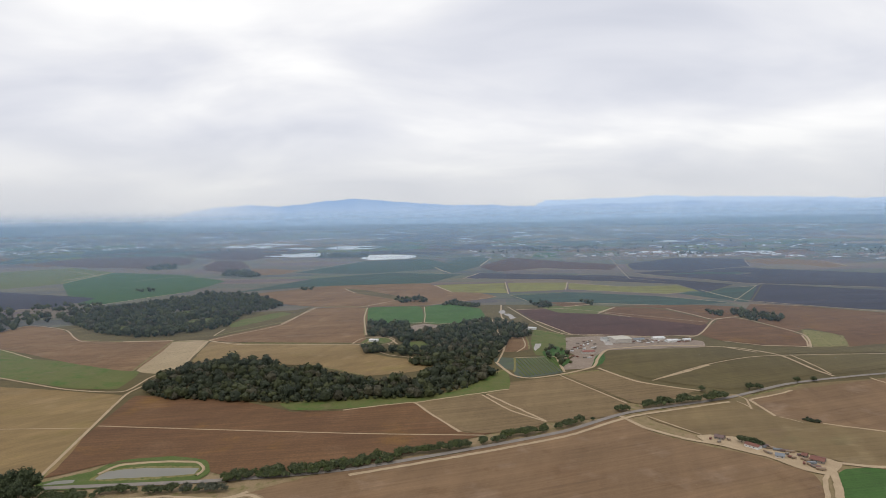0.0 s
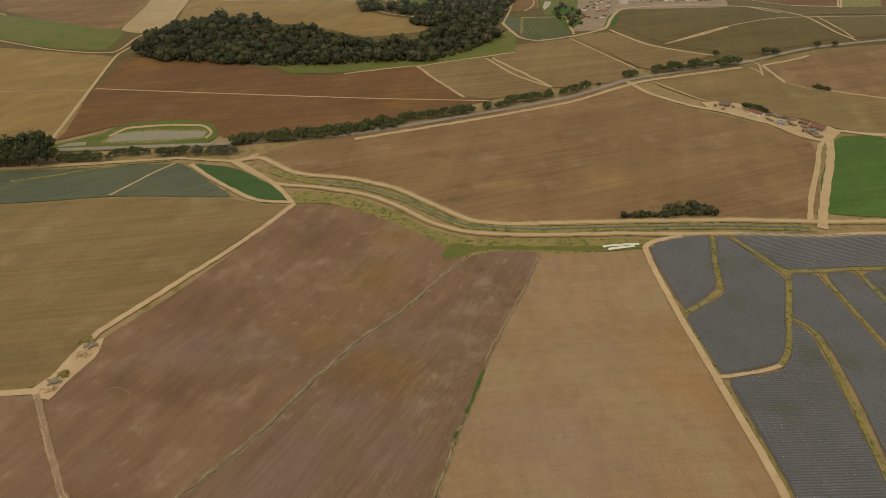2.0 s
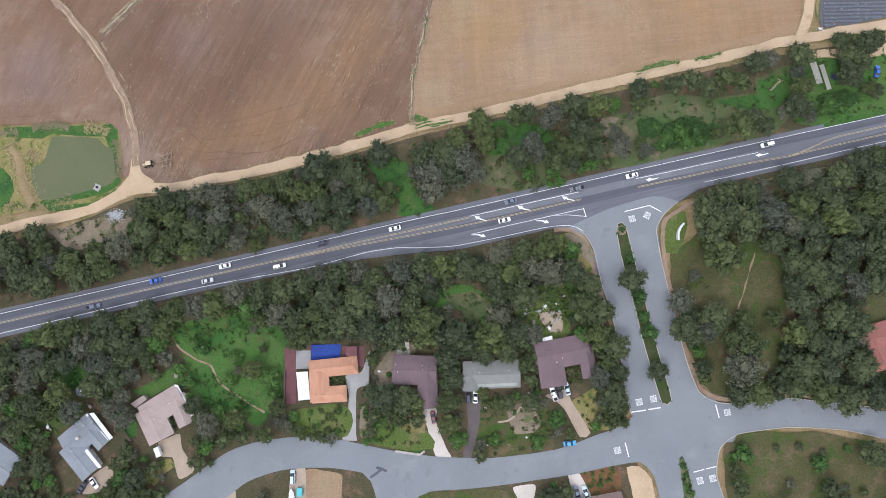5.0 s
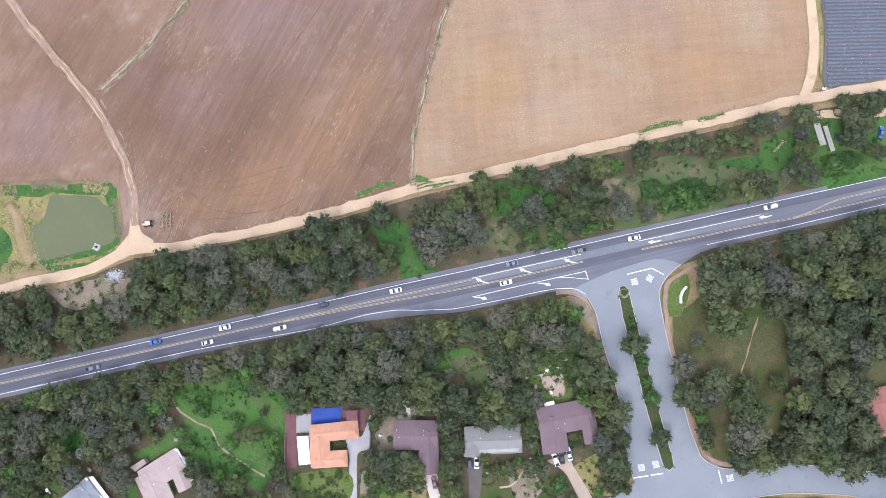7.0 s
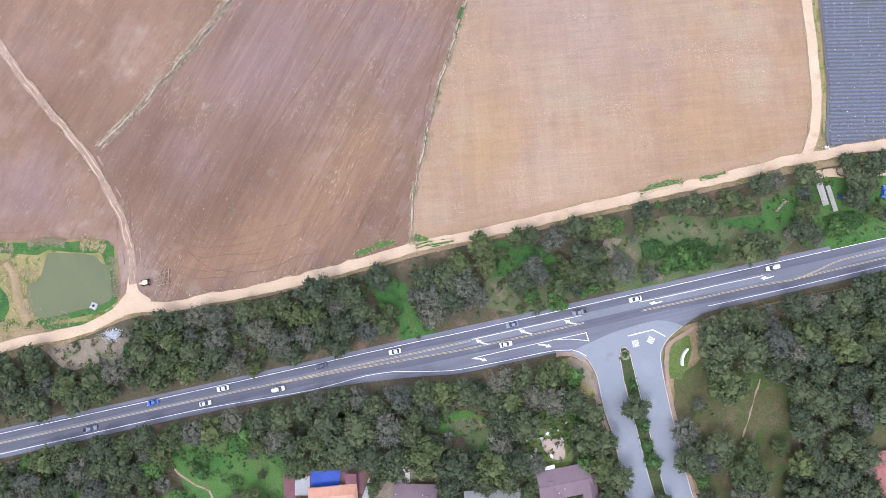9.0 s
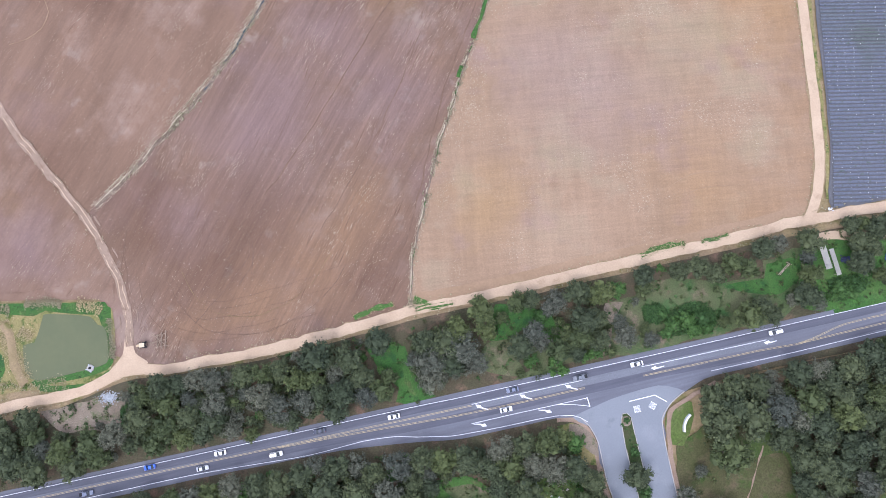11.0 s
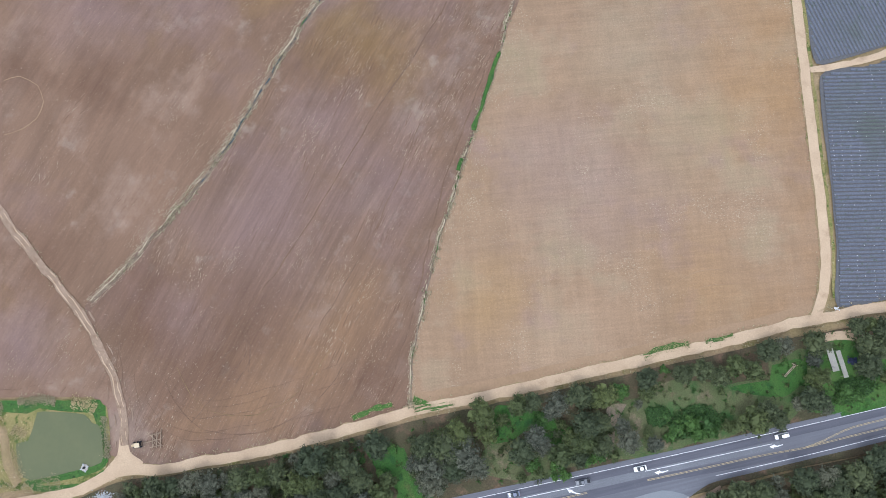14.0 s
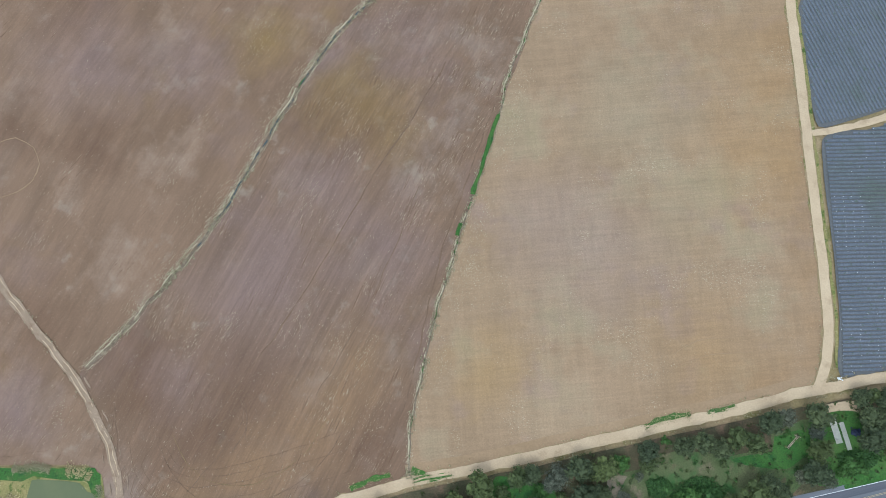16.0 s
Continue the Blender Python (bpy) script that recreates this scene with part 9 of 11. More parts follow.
def car(place, way, style, colour_name, colour, label):
    """A car on its wheels: body, glass house, roof, lamps and four wheels."""
    paint_of = car_paint(colour_name, colour)
    root = tagged(new({"sedan": "car", "van": "van", "pickup": "pickup_truck"}[style]), label, {"sedan": "car", "van": "van", "pickup": "truck"}[style], "cars")
    h = {"sedan": 0.0, "van": 0.25, "pickup": 0.2}[style]
    long = {"sedan": 2.3, "van": 2.5, "pickup": 2.7}[style]
    w = 0.92
    part("body", loft([(-long, w * 0.82, w * 0.74, 0.42, 0.78 + h), (-long + 0.25, w, w * 0.86, 0.28, 0.95 + h), (-0.4, w, w * 0.9, 0.24, 0.97 + h), (0.9, w, w * 0.88, 0.24, 0.95 + h), (long - 0.4, w * 0.97, w * 0.8, 0.26, 0.8 + h * 0.7), (long, w * 0.78, w * 0.62, 0.4, 0.64 + h * 0.5)]), paint_of, root)
    if style == "sedan":
        g, r = [(-1.75, 0.93), (-1.05, 1.42), (0.25, 1.46), (1.15, 0.95)], (-1.0, 0.22, 1.47)
    elif style == "van":
        g, r = [(-2.4, 1.15), (-2.2, 1.75), (0.5, 1.8), (1.5, 1.15)], (-2.15, 0.45, 1.81)
    else:
        g, r = [(-0.55, 1.12), (-0.4, 1.7), (0.75, 1.72), (1.5, 1.12)], (-0.35, 0.7, 1.73)
    part("glass", loft([(g[0][0], w * 0.8, w * 0.76, 0.85 + h, g[0][1] + 0.02), (g[1][0], w * 0.84, w * 0.66, 0.85 + h, g[1][1]), (g[2][0], w * 0.84, w * 0.66, 0.85 + h, g[2][1]), (g[3][0], w * 0.82, w * 0.78, 0.85 + h, g[3][1] + 0.02)]), "glass_dark", root, "dark window glass")
    part("roof", loft([(r[0], w * 0.64, w * 0.6, r[2] - 0.04, r[2] + 0.02), ((r[0] + r[1]) / 2, w * 0.68, w * 0.62, r[2] - 0.04, r[2] + 0.05), (r[1], w * 0.64, w * 0.6, r[2] - 0.04, r[2] + 0.02)]), paint_of, root)
    if style == "pickup":
        bm = bmesh.new()
        box_in(bm, (-long + 0.15, -w * 0.74, 1.0), (-0.7, w * 0.74, 1.16))
        part("load_bed", bm, "tyre", root, "dark load bed")
    for x in (-long * 0.62, long * 0.62):
        for s in (-1, 1):
            bm = bmesh.new()
            bmesh.ops.create_cone(bm, cap_ends=True, segments=14, radius1=0.33, radius2=0.33, depth=0.22, matrix=pose(x, s * (w - 0.08), 0.33, 90))
            wheel = part("wheel", bm, "tyre", root)
            bm = bmesh.new()
            bmesh.ops.create_cone(bm, cap_ends=True, segments=12, radius1=0.2, radius2=0.18, depth=0.05, matrix=pose(x, s * (w + 0.035), 0.33, -90 * s))
            part("rim", bm, "steel", wheel)
    for s in (-1, 1):
        bm = bmesh.new()
        box_in(bm, (long - 0.12, s * 0.6 - 0.16, 0.55 + h * 0.5), (long - 0.01, s * 0.6 + 0.16, 0.67 + h * 0.5))
        part("headlight", bm, "paint_white", root)
        bm = bmesh.new()
        box_in(bm, (-long - 0.01, s * 0.62 - 0.12, 0.68 + h), (-long + 0.08, s * 0.62 + 0.12, 0.8 + h))
        part("tail_light", bm, car_paint("lamp_red", (0.3, 0.01, 0.01)), root)
    root.matrix_basis = pose(place[0], place[1], 0.29, 0, 0, math.degrees(math.atan2(way[1], way[0])))
    return root


WHITE, SILVER, BLACK, BLUE, GREY, RED = (0.8, 0.8, 0.8), (0.5, 0.51, 0.53), (0.015, 0.015, 0.02), (0.02, 0.10, 0.5), (0.13, 0.14, 0.16), (0.35, 0.02, 0.02)
for (at, to), style, nm, colour, label in (
    ([(-129.0, -20.2), (-108.4, -15.8)], "pickup", "slate", (0.12, 0.14, 0.2), "dark slate pickup truck on the highway"),
    ([(-106.3, -10.8), (-127.0, -15.3)], "sedan", "blue", BLUE, "bright blue car on the highway"),
    ([(-86.8, -11.1), (-66.0, -6.7)], "sedan", "silver", SILVER, "silver car on the highway"),
    ([(-80.5, -5.6), (-101.3, -10.0)], "sedan", "white", WHITE, "white car on the highway"),
    ([(-59.9, -5.9), (-39.0, -1.4)], "van", "cream", (0.8, 0.78, 0.72), "cream-white van on the highway"),
    ([(-44.1, 2.6), (-65.1, -1.9)], "sedan", "navy", (0.02, 0.025, 0.05), "dark navy car on the highway"),
    ([(-16.7, 7.9), (-37.8, 3.4)], "sedan", "white", WHITE, "white car on the highway"),
    ([(24.5, 10.7), (45.8, 15.2)], "sedan", "white", WHITE, "white car beside a turning lane"),
    ([(27.0, 17.9), (5.7, 13.3)], "sedan", "slate", (0.12, 0.14, 0.2), "slate-grey car on the highway"),
    ([(52.0, 22.6), (30.6, 18.1)], "pickup", "grey", GREY, "dark grey pickup truck on the highway"),
    ([(72.8, 27.5), (51.4, 22.9)], "sedan", "white", WHITE, "white car beside a junction"),
    ([(124.4, 39.5), (102.7, 34.6)], "van", "white", WHITE, "white van on the highway"),
    ([(9.7, -54.0), (9.8, -49.8)], "van", "navy", (0.02, 0.025, 0.05), "dark blue van parked on a drive"),
    ([(12.2, -54.3), (12.4, -49.8)], "sedan", "white", WHITE, "white car parked on a drive"),
    ([(40.7, -53.4), (39.4, -49.4)], "pickup", "white", WHITE, "white pickup parked before a house"),
    ([(43.0, -52.9), (42.3, -48.6)], "sedan", "black", BLACK, "black car parked before a house"),
    ([(45.7, -51.7), (44.8, -47.8)], "sedan", "ice", (0.45, 0.55, 0.65), "pale blue car parked before a house"),
    ([(-3.2, -61.3), (-4.0, -57.7)], "sedan", "wine", (0.16, 0.04, 0.05), "wine-red car parked on a drive"),
    ([(45.6, -70.9), (52.6, -70.0)], "sedan", "sky", (0.05, 0.30, 0.65), "sky-blue car parked along a street"),
    ([(47.1, -87.5), (46.3, -83.7)], "sedan", "slate", (0.12, 0.14, 0.2), "slate-grey car parked on a drive"),
    ([(50.2, -87.7), (49.3, -84.2)], "sedan", "ice", (0.45, 0.55, 0.65), "pale blue car parked on a drive"),
    ([(-127.9, -84.0), (-129.8, -87.1)], "pickup", "navy", (0.02, 0.025, 0.05), "dark pickup parked behind a house"),
    ([(-124.0, -82.7), (-122.3, -84.9)], "sedan", "white", WHITE, "white car parked behind a house"),
    ([(-53.6, -81.4), (-53.7, -77.8)], "van", "ice", (0.45, 0.55, 0.65), "pale blue van parked on a drive"),
    ([(164.8, 76.8), (172.6, 78.4)], "pickup", "red", RED, "red pickup parked under trees"),
    ([(167.7, 68.6), (168.3, 71.2)], "sedan", "blue", BLUE, "blue car parked in rough grass"),
):
    car(at, (to[0] - at[0], to[1] - at[1]), style, nm, colour, label)


def boat(place, turn):
    root = tagged(new("boat"), "white motor boat on a drive under a cover", "boat")
    part("hull", loft([(-2.6, 0.9, 0.95, 0.4, 1.2), (-0.5, 1.0, 1.1, 0.35, 1.25), (1.5, 0.7, 0.85, 0.45, 1.35), (2.8, 0.08, 0.12, 0.9, 1.45)]), "white_sheet", root)
    part("deck_cover", loft([(-2.2, 0.7, 0.5, 1.2, 1.4), (0, 0.8, 0.5, 1.2, 1.55), (1.6, 0.5, 0.3, 1.25, 1.5)]), "plastic_sheet", root)
    bm = bmesh.new()
    for s in (-0.7, 0.7):
        box_in(bm, (-2.0, s - 0.1, 0), (1.8, s + 0.1, 0.42))
    part("trailer", bm, "steel", root)
    root.matrix_basis = pose(*place, 0.25, 0, 0, turn)


boat([(-53.7, -87.8)][0], 95)


def trailer(place, turn, material, label, size=(1.6, 2.6, 1.0), base=0.0):
    """A covered trailer: box, tow bar and wheels."""
    root = tagged(new("trailer"), label, "trailer")
    bm = bmesh.new()
    box_in(bm, (-size[0] / 2, -size[1] / 2, 0.45), (size[0] / 2, size[1] / 2, 0.45 + size[2]))
    bmesh.ops.bevel(bm, geom=bm.edges[:], offset=0.1, segments=2, affect="EDGES")
    part("box", bm, material, root)
    bm = bmesh.new()
    box_in(bm, (-0.06, size[1] / 2 - 0.1, 0.4), (0.06, size[1] / 2 + 1.1, 0.5))
    part("tow_bar", bm, "steel", root)
    for s in (-1, 1):
        bm = bmesh.new()
        bmesh.ops.create_cone(bm, cap_ends=True, segments=12, radius1=0.3, radius2=0.3, depth=0.2, matrix=pose(s * size[0] / 2, 0, 0.3, 0, 90))
        part("wheel", bm, "tyre", root)
    root.matrix_basis = pose(*place, 0.2 + base, 0, 0, turn)


trailer([(-50.9, -86.3)][0], 0, car_paint("teal", (0.03, 0.35, 0.38)), "teal covered trailer on a gravel drive", (2.0, 3.0, 1.2))
trailer([(-101.7, -72.3)][0], 25, "white_sheet", "small white box trailer on a drive", (2.0, 3.6, 1.6))


def tractor(place, turn):
    """A cream tractor: bonnet, cab, big rear wheels and a front axle."""
    root = tagged(new("tractor"), "cream-yellow farm tractor on bare soil", "tractor")
    cream = car_paint("cream_yellow", (0.42, 0.31, 0.16))
    part("bonnet", loft([(0.2, 0.45, 0.42, 0.9, 1.7), (1.6, 0.42, 0.38, 0.9, 1.65), (2.3, 0.36, 0.3, 0.9, 1.5)]), cream, root)
    part("chassis", loft([(-1.4, 0.5, 0.45, 0.6, 1.0), (2.1, 0.35, 0.3, 0.6, 0.95)]), "rust_steel", root)
    part("cab", loft([(-1.3, 0.75, 0.7, 1.0, 2.5), (0.3, 0.75, 0.68, 1.0, 2.5)]), "glass_dark", root)
    part("cab_roof", loft([(-1.5, 0.85, 0.8, 2.48, 2.65), (0.5, 0.85, 0.8, 2.48, 2.65)]), car_paint("pale_cream", (0.50, 0.40, 0.25)), root)
    for x, s, r, t in ((-0.7, 1, 0.85, 0.5), (-0.7, -1, 0.85, 0.5), (1.6, 1, 0.5, 0.35), (1.6, -1, 0.5, 0.35)):
        bm = bmesh.new()
        bmesh.ops.create_cone(bm, cap_ends=True, segments=18, radius1=r, radius2=r, depth=t, matrix=pose(x, s * 0.95, r, 90))
        wheel = part("wheel", bm, "tyre", root)
        bm = bmesh.new()
        bmesh.ops.create_cone(bm, cap_ends=True, segments=12, radius1=r * 0.5, radius2=r * 0.45, depth=t + 0.08, matrix=pose(x, s * 0.95, r, 90))
        part("rim", bm, cream, wheel)
    root.matrix_basis = pose(*place, 0.08, 0, 0, turn)


def harrow(place, turn):
    """A folding field harrow: a tow bar and crossed frames with tines."""
    root = tagged(new("harrow"), "rusty pale steel harrow behind a tractor", "harrow")

    def bar(name, a, b, w=0.24):
        bm = bmesh.new()
        m, long = wing_pose(a, b)
        m.translation.z = 0.55
        box_in(bm, (0, -w / 2, -w / 2), (long, w / 2, w / 2), m)
        part(name, bm, "rust_steel", root)

    bar("tow_bar", (0, 0), (3.4, 0), 0.32)
    for x, half in ((3.4, 2.6), (5.0, 3.0), (6.6, 3.4)):
        bar("cross_beam", (x - half * 0.12, -half), (x + half * 0.38, half))
    for y in (-2.2, 0.0, 2.2):
        bar("long_beam", (2.6 + y * 0.2, y), (7.3 + y * 0.2, y))
    bar("brace", (3.0, -2.6), (7.0, 2.6), 0.22)
    bar("brace", (3.0, 2.6), (7.0, -2.6), 0.22)
    for k in range(12):
        x, y = 3.0 + (k % 3) * 2.0, -2.6 + (k // 3) * 1.7
        bm = bmesh.new()
        bmesh.ops.create_cone(bm, cap_ends=True, segments=10, radius1=0.3, radius2=0.3, depth=0.05, matrix=pose(x, y, 0.3, 90, 0, 15))
        part("disc", bm, "rust_steel", root)
    root.matrix_basis = pose(*place, 0.0, 0, 0, turn)


tractor([(-110.7, 33.8)][0], 188)
harrow([(-108.9, 34.2)][0], 14)


def shed_roof(place, turn, size, label):
    """A low lean-to of pale corrugated sheets on posts."""
    root = tagged(new("lean_to"), label, "shed")
    verts, faces, n = [], [], 26
    for i in range(n + 1):
        x = size[0] * (i / n - 0.5)
        z = 2.3 + 0.05 * math.sin(i * 2.4) + 0.25 * x / size[0]
        verts += [(x, -size[1] / 2, z), (x, size[1] / 2, z)]
        if i:
            faces.append((2 * i - 2, 2 * i, 2 * i + 1, 2 * i - 1))
    bm = bmesh.new()
    vs = [bm.verts.new(v) for v in verts]
    for f in faces:
        bm.faces.new([vs[k] for k in f])
    bmesh.ops.solidify(bm, geom=bm.faces[:], thickness=0.03)
    part("roof_sheet", bm, "sheet_pale", root)
    for x in (-0.45, 0.45):
        for y in (-0.46, 0, 0.46):
            bm = bmesh.new()
            box_in(bm, (x * size[0] - 0.06, y * size[1] - 0.06, 0), (x * size[0] + 0.06, y * size[1] + 0.06, 2.2))
            part("post", bm, "wood_grey", root)
    root.matrix_basis = pose(*place, 0.1, 0, 0, turn)


shed_roof([(143.3, 67.2)][0], 14, (2.3, 8.6), "pale sheet-roofed lean-to under oaks")
shed_roof([(146.7, 65.6)][0], 14, (1.6, 10.0), "long pale sheet-roofed lean-to under oaks")


def log_frame(place, turn):
    """Fallen poles leaning in a heap."""
    root = tagged(new("timber_frame"), "pale timber poles lying in grass", "timber")
    for k, (a, b) in enumerate((((0, 0), (4.5, 3.5)), ((0.4, -0.2), (4.9, 3.2)), ((4, 3), (5.4, 3.3)), ((3.6, 4.2), (5.5, 3.0)))):
        bm = bmesh.new()
        m, long = wing_pose(a, b)
        m.translation.z = 0.15 + 0.1 * k
        box_in(bm, (0, -0.12, -0.1), (long, 0.12, 0.1), m)
        part("pole", bm, "drive_tan", root)
    root.matrix_basis = pose(*place, 0.1, 0, 0, turn)


log_frame([(126.5, 60.8)][0], 8)


def heap(name, place, r, material, label, category, seed, count=60, size=0.5, flat=0.35):
    """A heap of broken lumps."""
    rng = np.random.default_rng(seed)
    verts, faces, base = [], [], 0
    for _ in range(count):
        d = np.abs(rng.normal(0, 0.45)) * r
        a = rng.uniform(0, 2 * math.pi)
        s = size * rng.uniform(0.4, 1.3)
        z = max(0.0, (1 - d / r)) * r * flat
        p = ICO1_V * s * rng.uniform(0.6, 1.2, 3) * (1 + rng.normal(0, 0.15, (len(ICO1_V), 1))) + (place[0] + d * math.cos(a), place[1] + d * math.sin(a) * 0.6, z + 0.15)
        verts.append(p)
        faces += (ICO1_F + base).tolist()
        base += len(p)
    me = bpy.data.meshes.new(name)
    me.from_pydata(np.concatenate(verts).tolist(), [], faces)
    me.materials.append(M[material])
    tagged(new(name, me), label, category, "", "stuff")


heap("rubble_heap", [(-122.9, 14.3)][0], 4.6, "rubble_pale", "low heap of pale grey rubble beside trees", "rubble", 3, 420, 0.26, 0.07)
heap("rubble_heap", [(146.6, 85.7)][0], 1.6, "white_sheet", "small heap of white sacks by a track", "rubble", 4, 12, 0.3)
heap("tarpaulin_heap", [(151.6, 66.7)][0], 2.6, "tarp_navy", "crumpled dark blue tarpaulin heap beside a shed", "tarpaulin", 6, 60, 0.5, 0.3)
for k, spot in enumerate([(-193.3, 205.7), (-188.5, 201.9), (-190.2, 195.2), (-192.9, 181.1), (-194.7, 175.4), (-195.0, 170.6)]):
    heap("brush_heap", spot, 5.0, ("grass_dry", "wood_grey", "dirt")[k % 3], "heap of cut brush and earth", "brush heap", 10 + k, 50, 0.9, 0.25)
for line in ([(113.6, 297.8), (121.7, 299.6), (129.4, 300.1), (138.7, 300.6)], [(116.1, 295.0), (124.8, 296.8), (135.0, 297.9)]):
    ribbon("plastic_pile", "plastic_sheet", line, 2.2, 0.2, "long low pile of crumpled white plastic sheet", "plastic", 1.2, 0.6, 0.5, ((-0.5, 0), (-0.2, 0.6), (0.1, 0.4), (0.3, 0.7), (0.5, 0)), "stuff")


CART_RNG = random.Random(77)
for k in range(46):
    u, v = CART_RNG.random(), CART_RNG.random()
    corner = ([(30.6, -15.9), (46.4, -16.1), (30.2, -30.6)], [(15.6, -56.9), (37.6, -57.2), (15.3, -71.9)], [(32.2, -31.6), (35.4, -31.7), (31.6, -54.1)])[k % 3]
    spot = tuple(corner[0][i] + (corner[1][i] - corner[0][i]) * u + (corner[2][i] - corner[0][i]) * v for i in (0, 1))
    heap("garden_rubble", spot, CART_RNG.uniform(0.4, 0.9), ("white_sheet", "concrete", "wood_grey", "straw")[k % 4], ("scrap of white sheeting in a garden", "broken pale paving in a garden", "odd grey timber in a garden", "straw-coloured cuttings in a garden")[k % 4], "clutter", 200 + k, 6, 0.3, 0.2)
for k, line in enumerate(([(-26.1, -81.9), (-24.3, -80.8), (-22.7, -79.6), (-21.4, -78.9)], [(-23.9, -78.5), (-22.0, -79.1), (-20.2, -79.9)])):
    ribbon("tar_patch", "asphalt_dark", line, 0.9, L4 + 0.06 + 0.01 * k, "dark sealed trench across a street", "road", 1, 0.05, 0.05)


def pump_float(place):
    root = tagged(new("pump_float"), "pale grey floating pump platform on a pond", "float")
    bm = bmesh.new()
    bmesh.ops.create_cone(bm, cap_ends=True, segments=9, radius1=1.5, radius2=1.3, depth=0.5, matrix=pose(0, 0, 0.2))
    part("raft", bm, "concrete", root)
    bm = bmesh.new()
    bmesh.ops.create_cone(bm, cap_ends=True, segments=12, radius1=0.5, radius2=0.35, depth=0.8, matrix=pose(0, 0.1, 0.8))
    part("pump", bm, "tyre", root)
    for k in range(4):
        bm = bmesh.new()
        box_in(bm, (0.8, -0.2, 0.4), (1.7, 0.2, 0.6), pose(0, 0, 0, 0, 0, 90 * k + 20))
        part("float_block", bm, "rubble_pale", root)
    root.matrix_basis = pose(*place, 0.18)


pump_float([(-130.3, 25.1)][0])


def sign_wall(line, label):
    """A low curved entrance wall."""
    pts = curve_through(line, 0.4)
    verts, faces = [], []
    for i, q in enumerate(pts):
        t = (pts[min(i + 1, len(pts) - 1)] - pts[max(i - 1, 0)]).normalized()
        s = Vector((t.y, -t.x, 0)) * 0.35
        for o, z in ((q - s, 0.05), (q - s, 1.5), (q + s, 1.5), (q + s, 0.05)):
            verts.append((o.x, o.y, z))
        if i:
            a, b = (i - 1) * 4, i * 4
            faces += [(a + j, b + j, b + j + 1, a + j + 1) for j in range(3)]
    faces += [(0, 1, 2, 3), tuple(len(verts) - 4 + k for k in (3, 2, 1, 0))]
    me = bpy.data.meshes.new("sign_wall")
    me.from_pydata(verts, [], faces)
    me.materials.append(M["white_sheet"])
    tagged(new("sign_wall", me), label, "wall")


sign_wall([(91.7, 9.2), (90.3, 7.6), (89.4, 5.4), (89.3, 2.9)], "white curved entrance wall on a lawn")
ribbon("path", "track_worn", [(118.0, -2.1), (115.7, -9.4), (113.2, -16.6), (110.9, -23.2)], 0.5, L4 + 0.1, "narrow trodden path across a lawn", "path", 1.0, 0.5, 0.9)
for spot, r in zip([(120.1, -20.4), (107.9, -20.9), (114.5, -23.0)], (1.2, 0.8, 0.9)):
    sheet("worn_patch", "lawn", [(spot[0] + r * math.cos(a), spot[1] + r * 1.8 * math.sin(a)) for a in (0, 0.8, 1.6, 2.4, 3.2, 4, 4.8, 5.6)], L3 + 0.02, "worn bare patch in a lawn", "dirt", 0.6, 0.8)


def water_tank(place, r, label):
    bm = bmesh.new()
    bmesh.ops.create_cone(bm, cap_ends=True, segments=24, radius1=r, radius2=r, depth=2.0, matrix=pose(0, 0, 1.0))
    bmesh.ops.create_cone(bm, cap_ends=True, segments=24, radius1=r * 1.02, radius2=0.3, depth=0.6, matrix=pose(0, 0, 2.3))
    root = tagged(new("water_tank"), label, "tank")
    part("tank_body", bm, car_paint("slate_tank", (0.18, 0.2, 0.27)), root)
    bm = bmesh.new()
    bmesh.ops.create_cone(bm, cap_ends=True, segments=12, radius1=0.3, radius2=0.3, depth=0.2, matrix=pose(0, 0, 2.62))
    part("lid", bm, "wall_white", root)
    root.matrix_basis = pose(*place, 0.1)


water_tank([(-130.7, -50.6)][0], 2.1, "slate-grey round water tank in a garden")
for k, (spot, size) in enumerate(zip([(-96.8, -45.7), (-142.4, -63.4), (-141.4, -64.2), (-127.6, -56.4), (-16.8, -35.1), (36.7, -23.4), (41.5, -24.0), (38.9, -21.7), (42.9, -26.6), (34.5, -27.5), (40.1, -29.7), (44.1, -23.5), (-25.1, -43.2), (-22.7, -44.9), (31.4, -24.3)], (1.6, 1.0, 0.8, 1.2, 1.2, 1.0, 1.4, 0.9, 0.8, 1.1, 1.0, 0.8, 0.7, 0.7, 0.8))):
    trailer(spot, 20 * k, ("wood_grey", "white_sheet", "drive_grey")[k % 3], "small covered garden cart with odds and ends", (size, size * 1.3, size * 0.5))

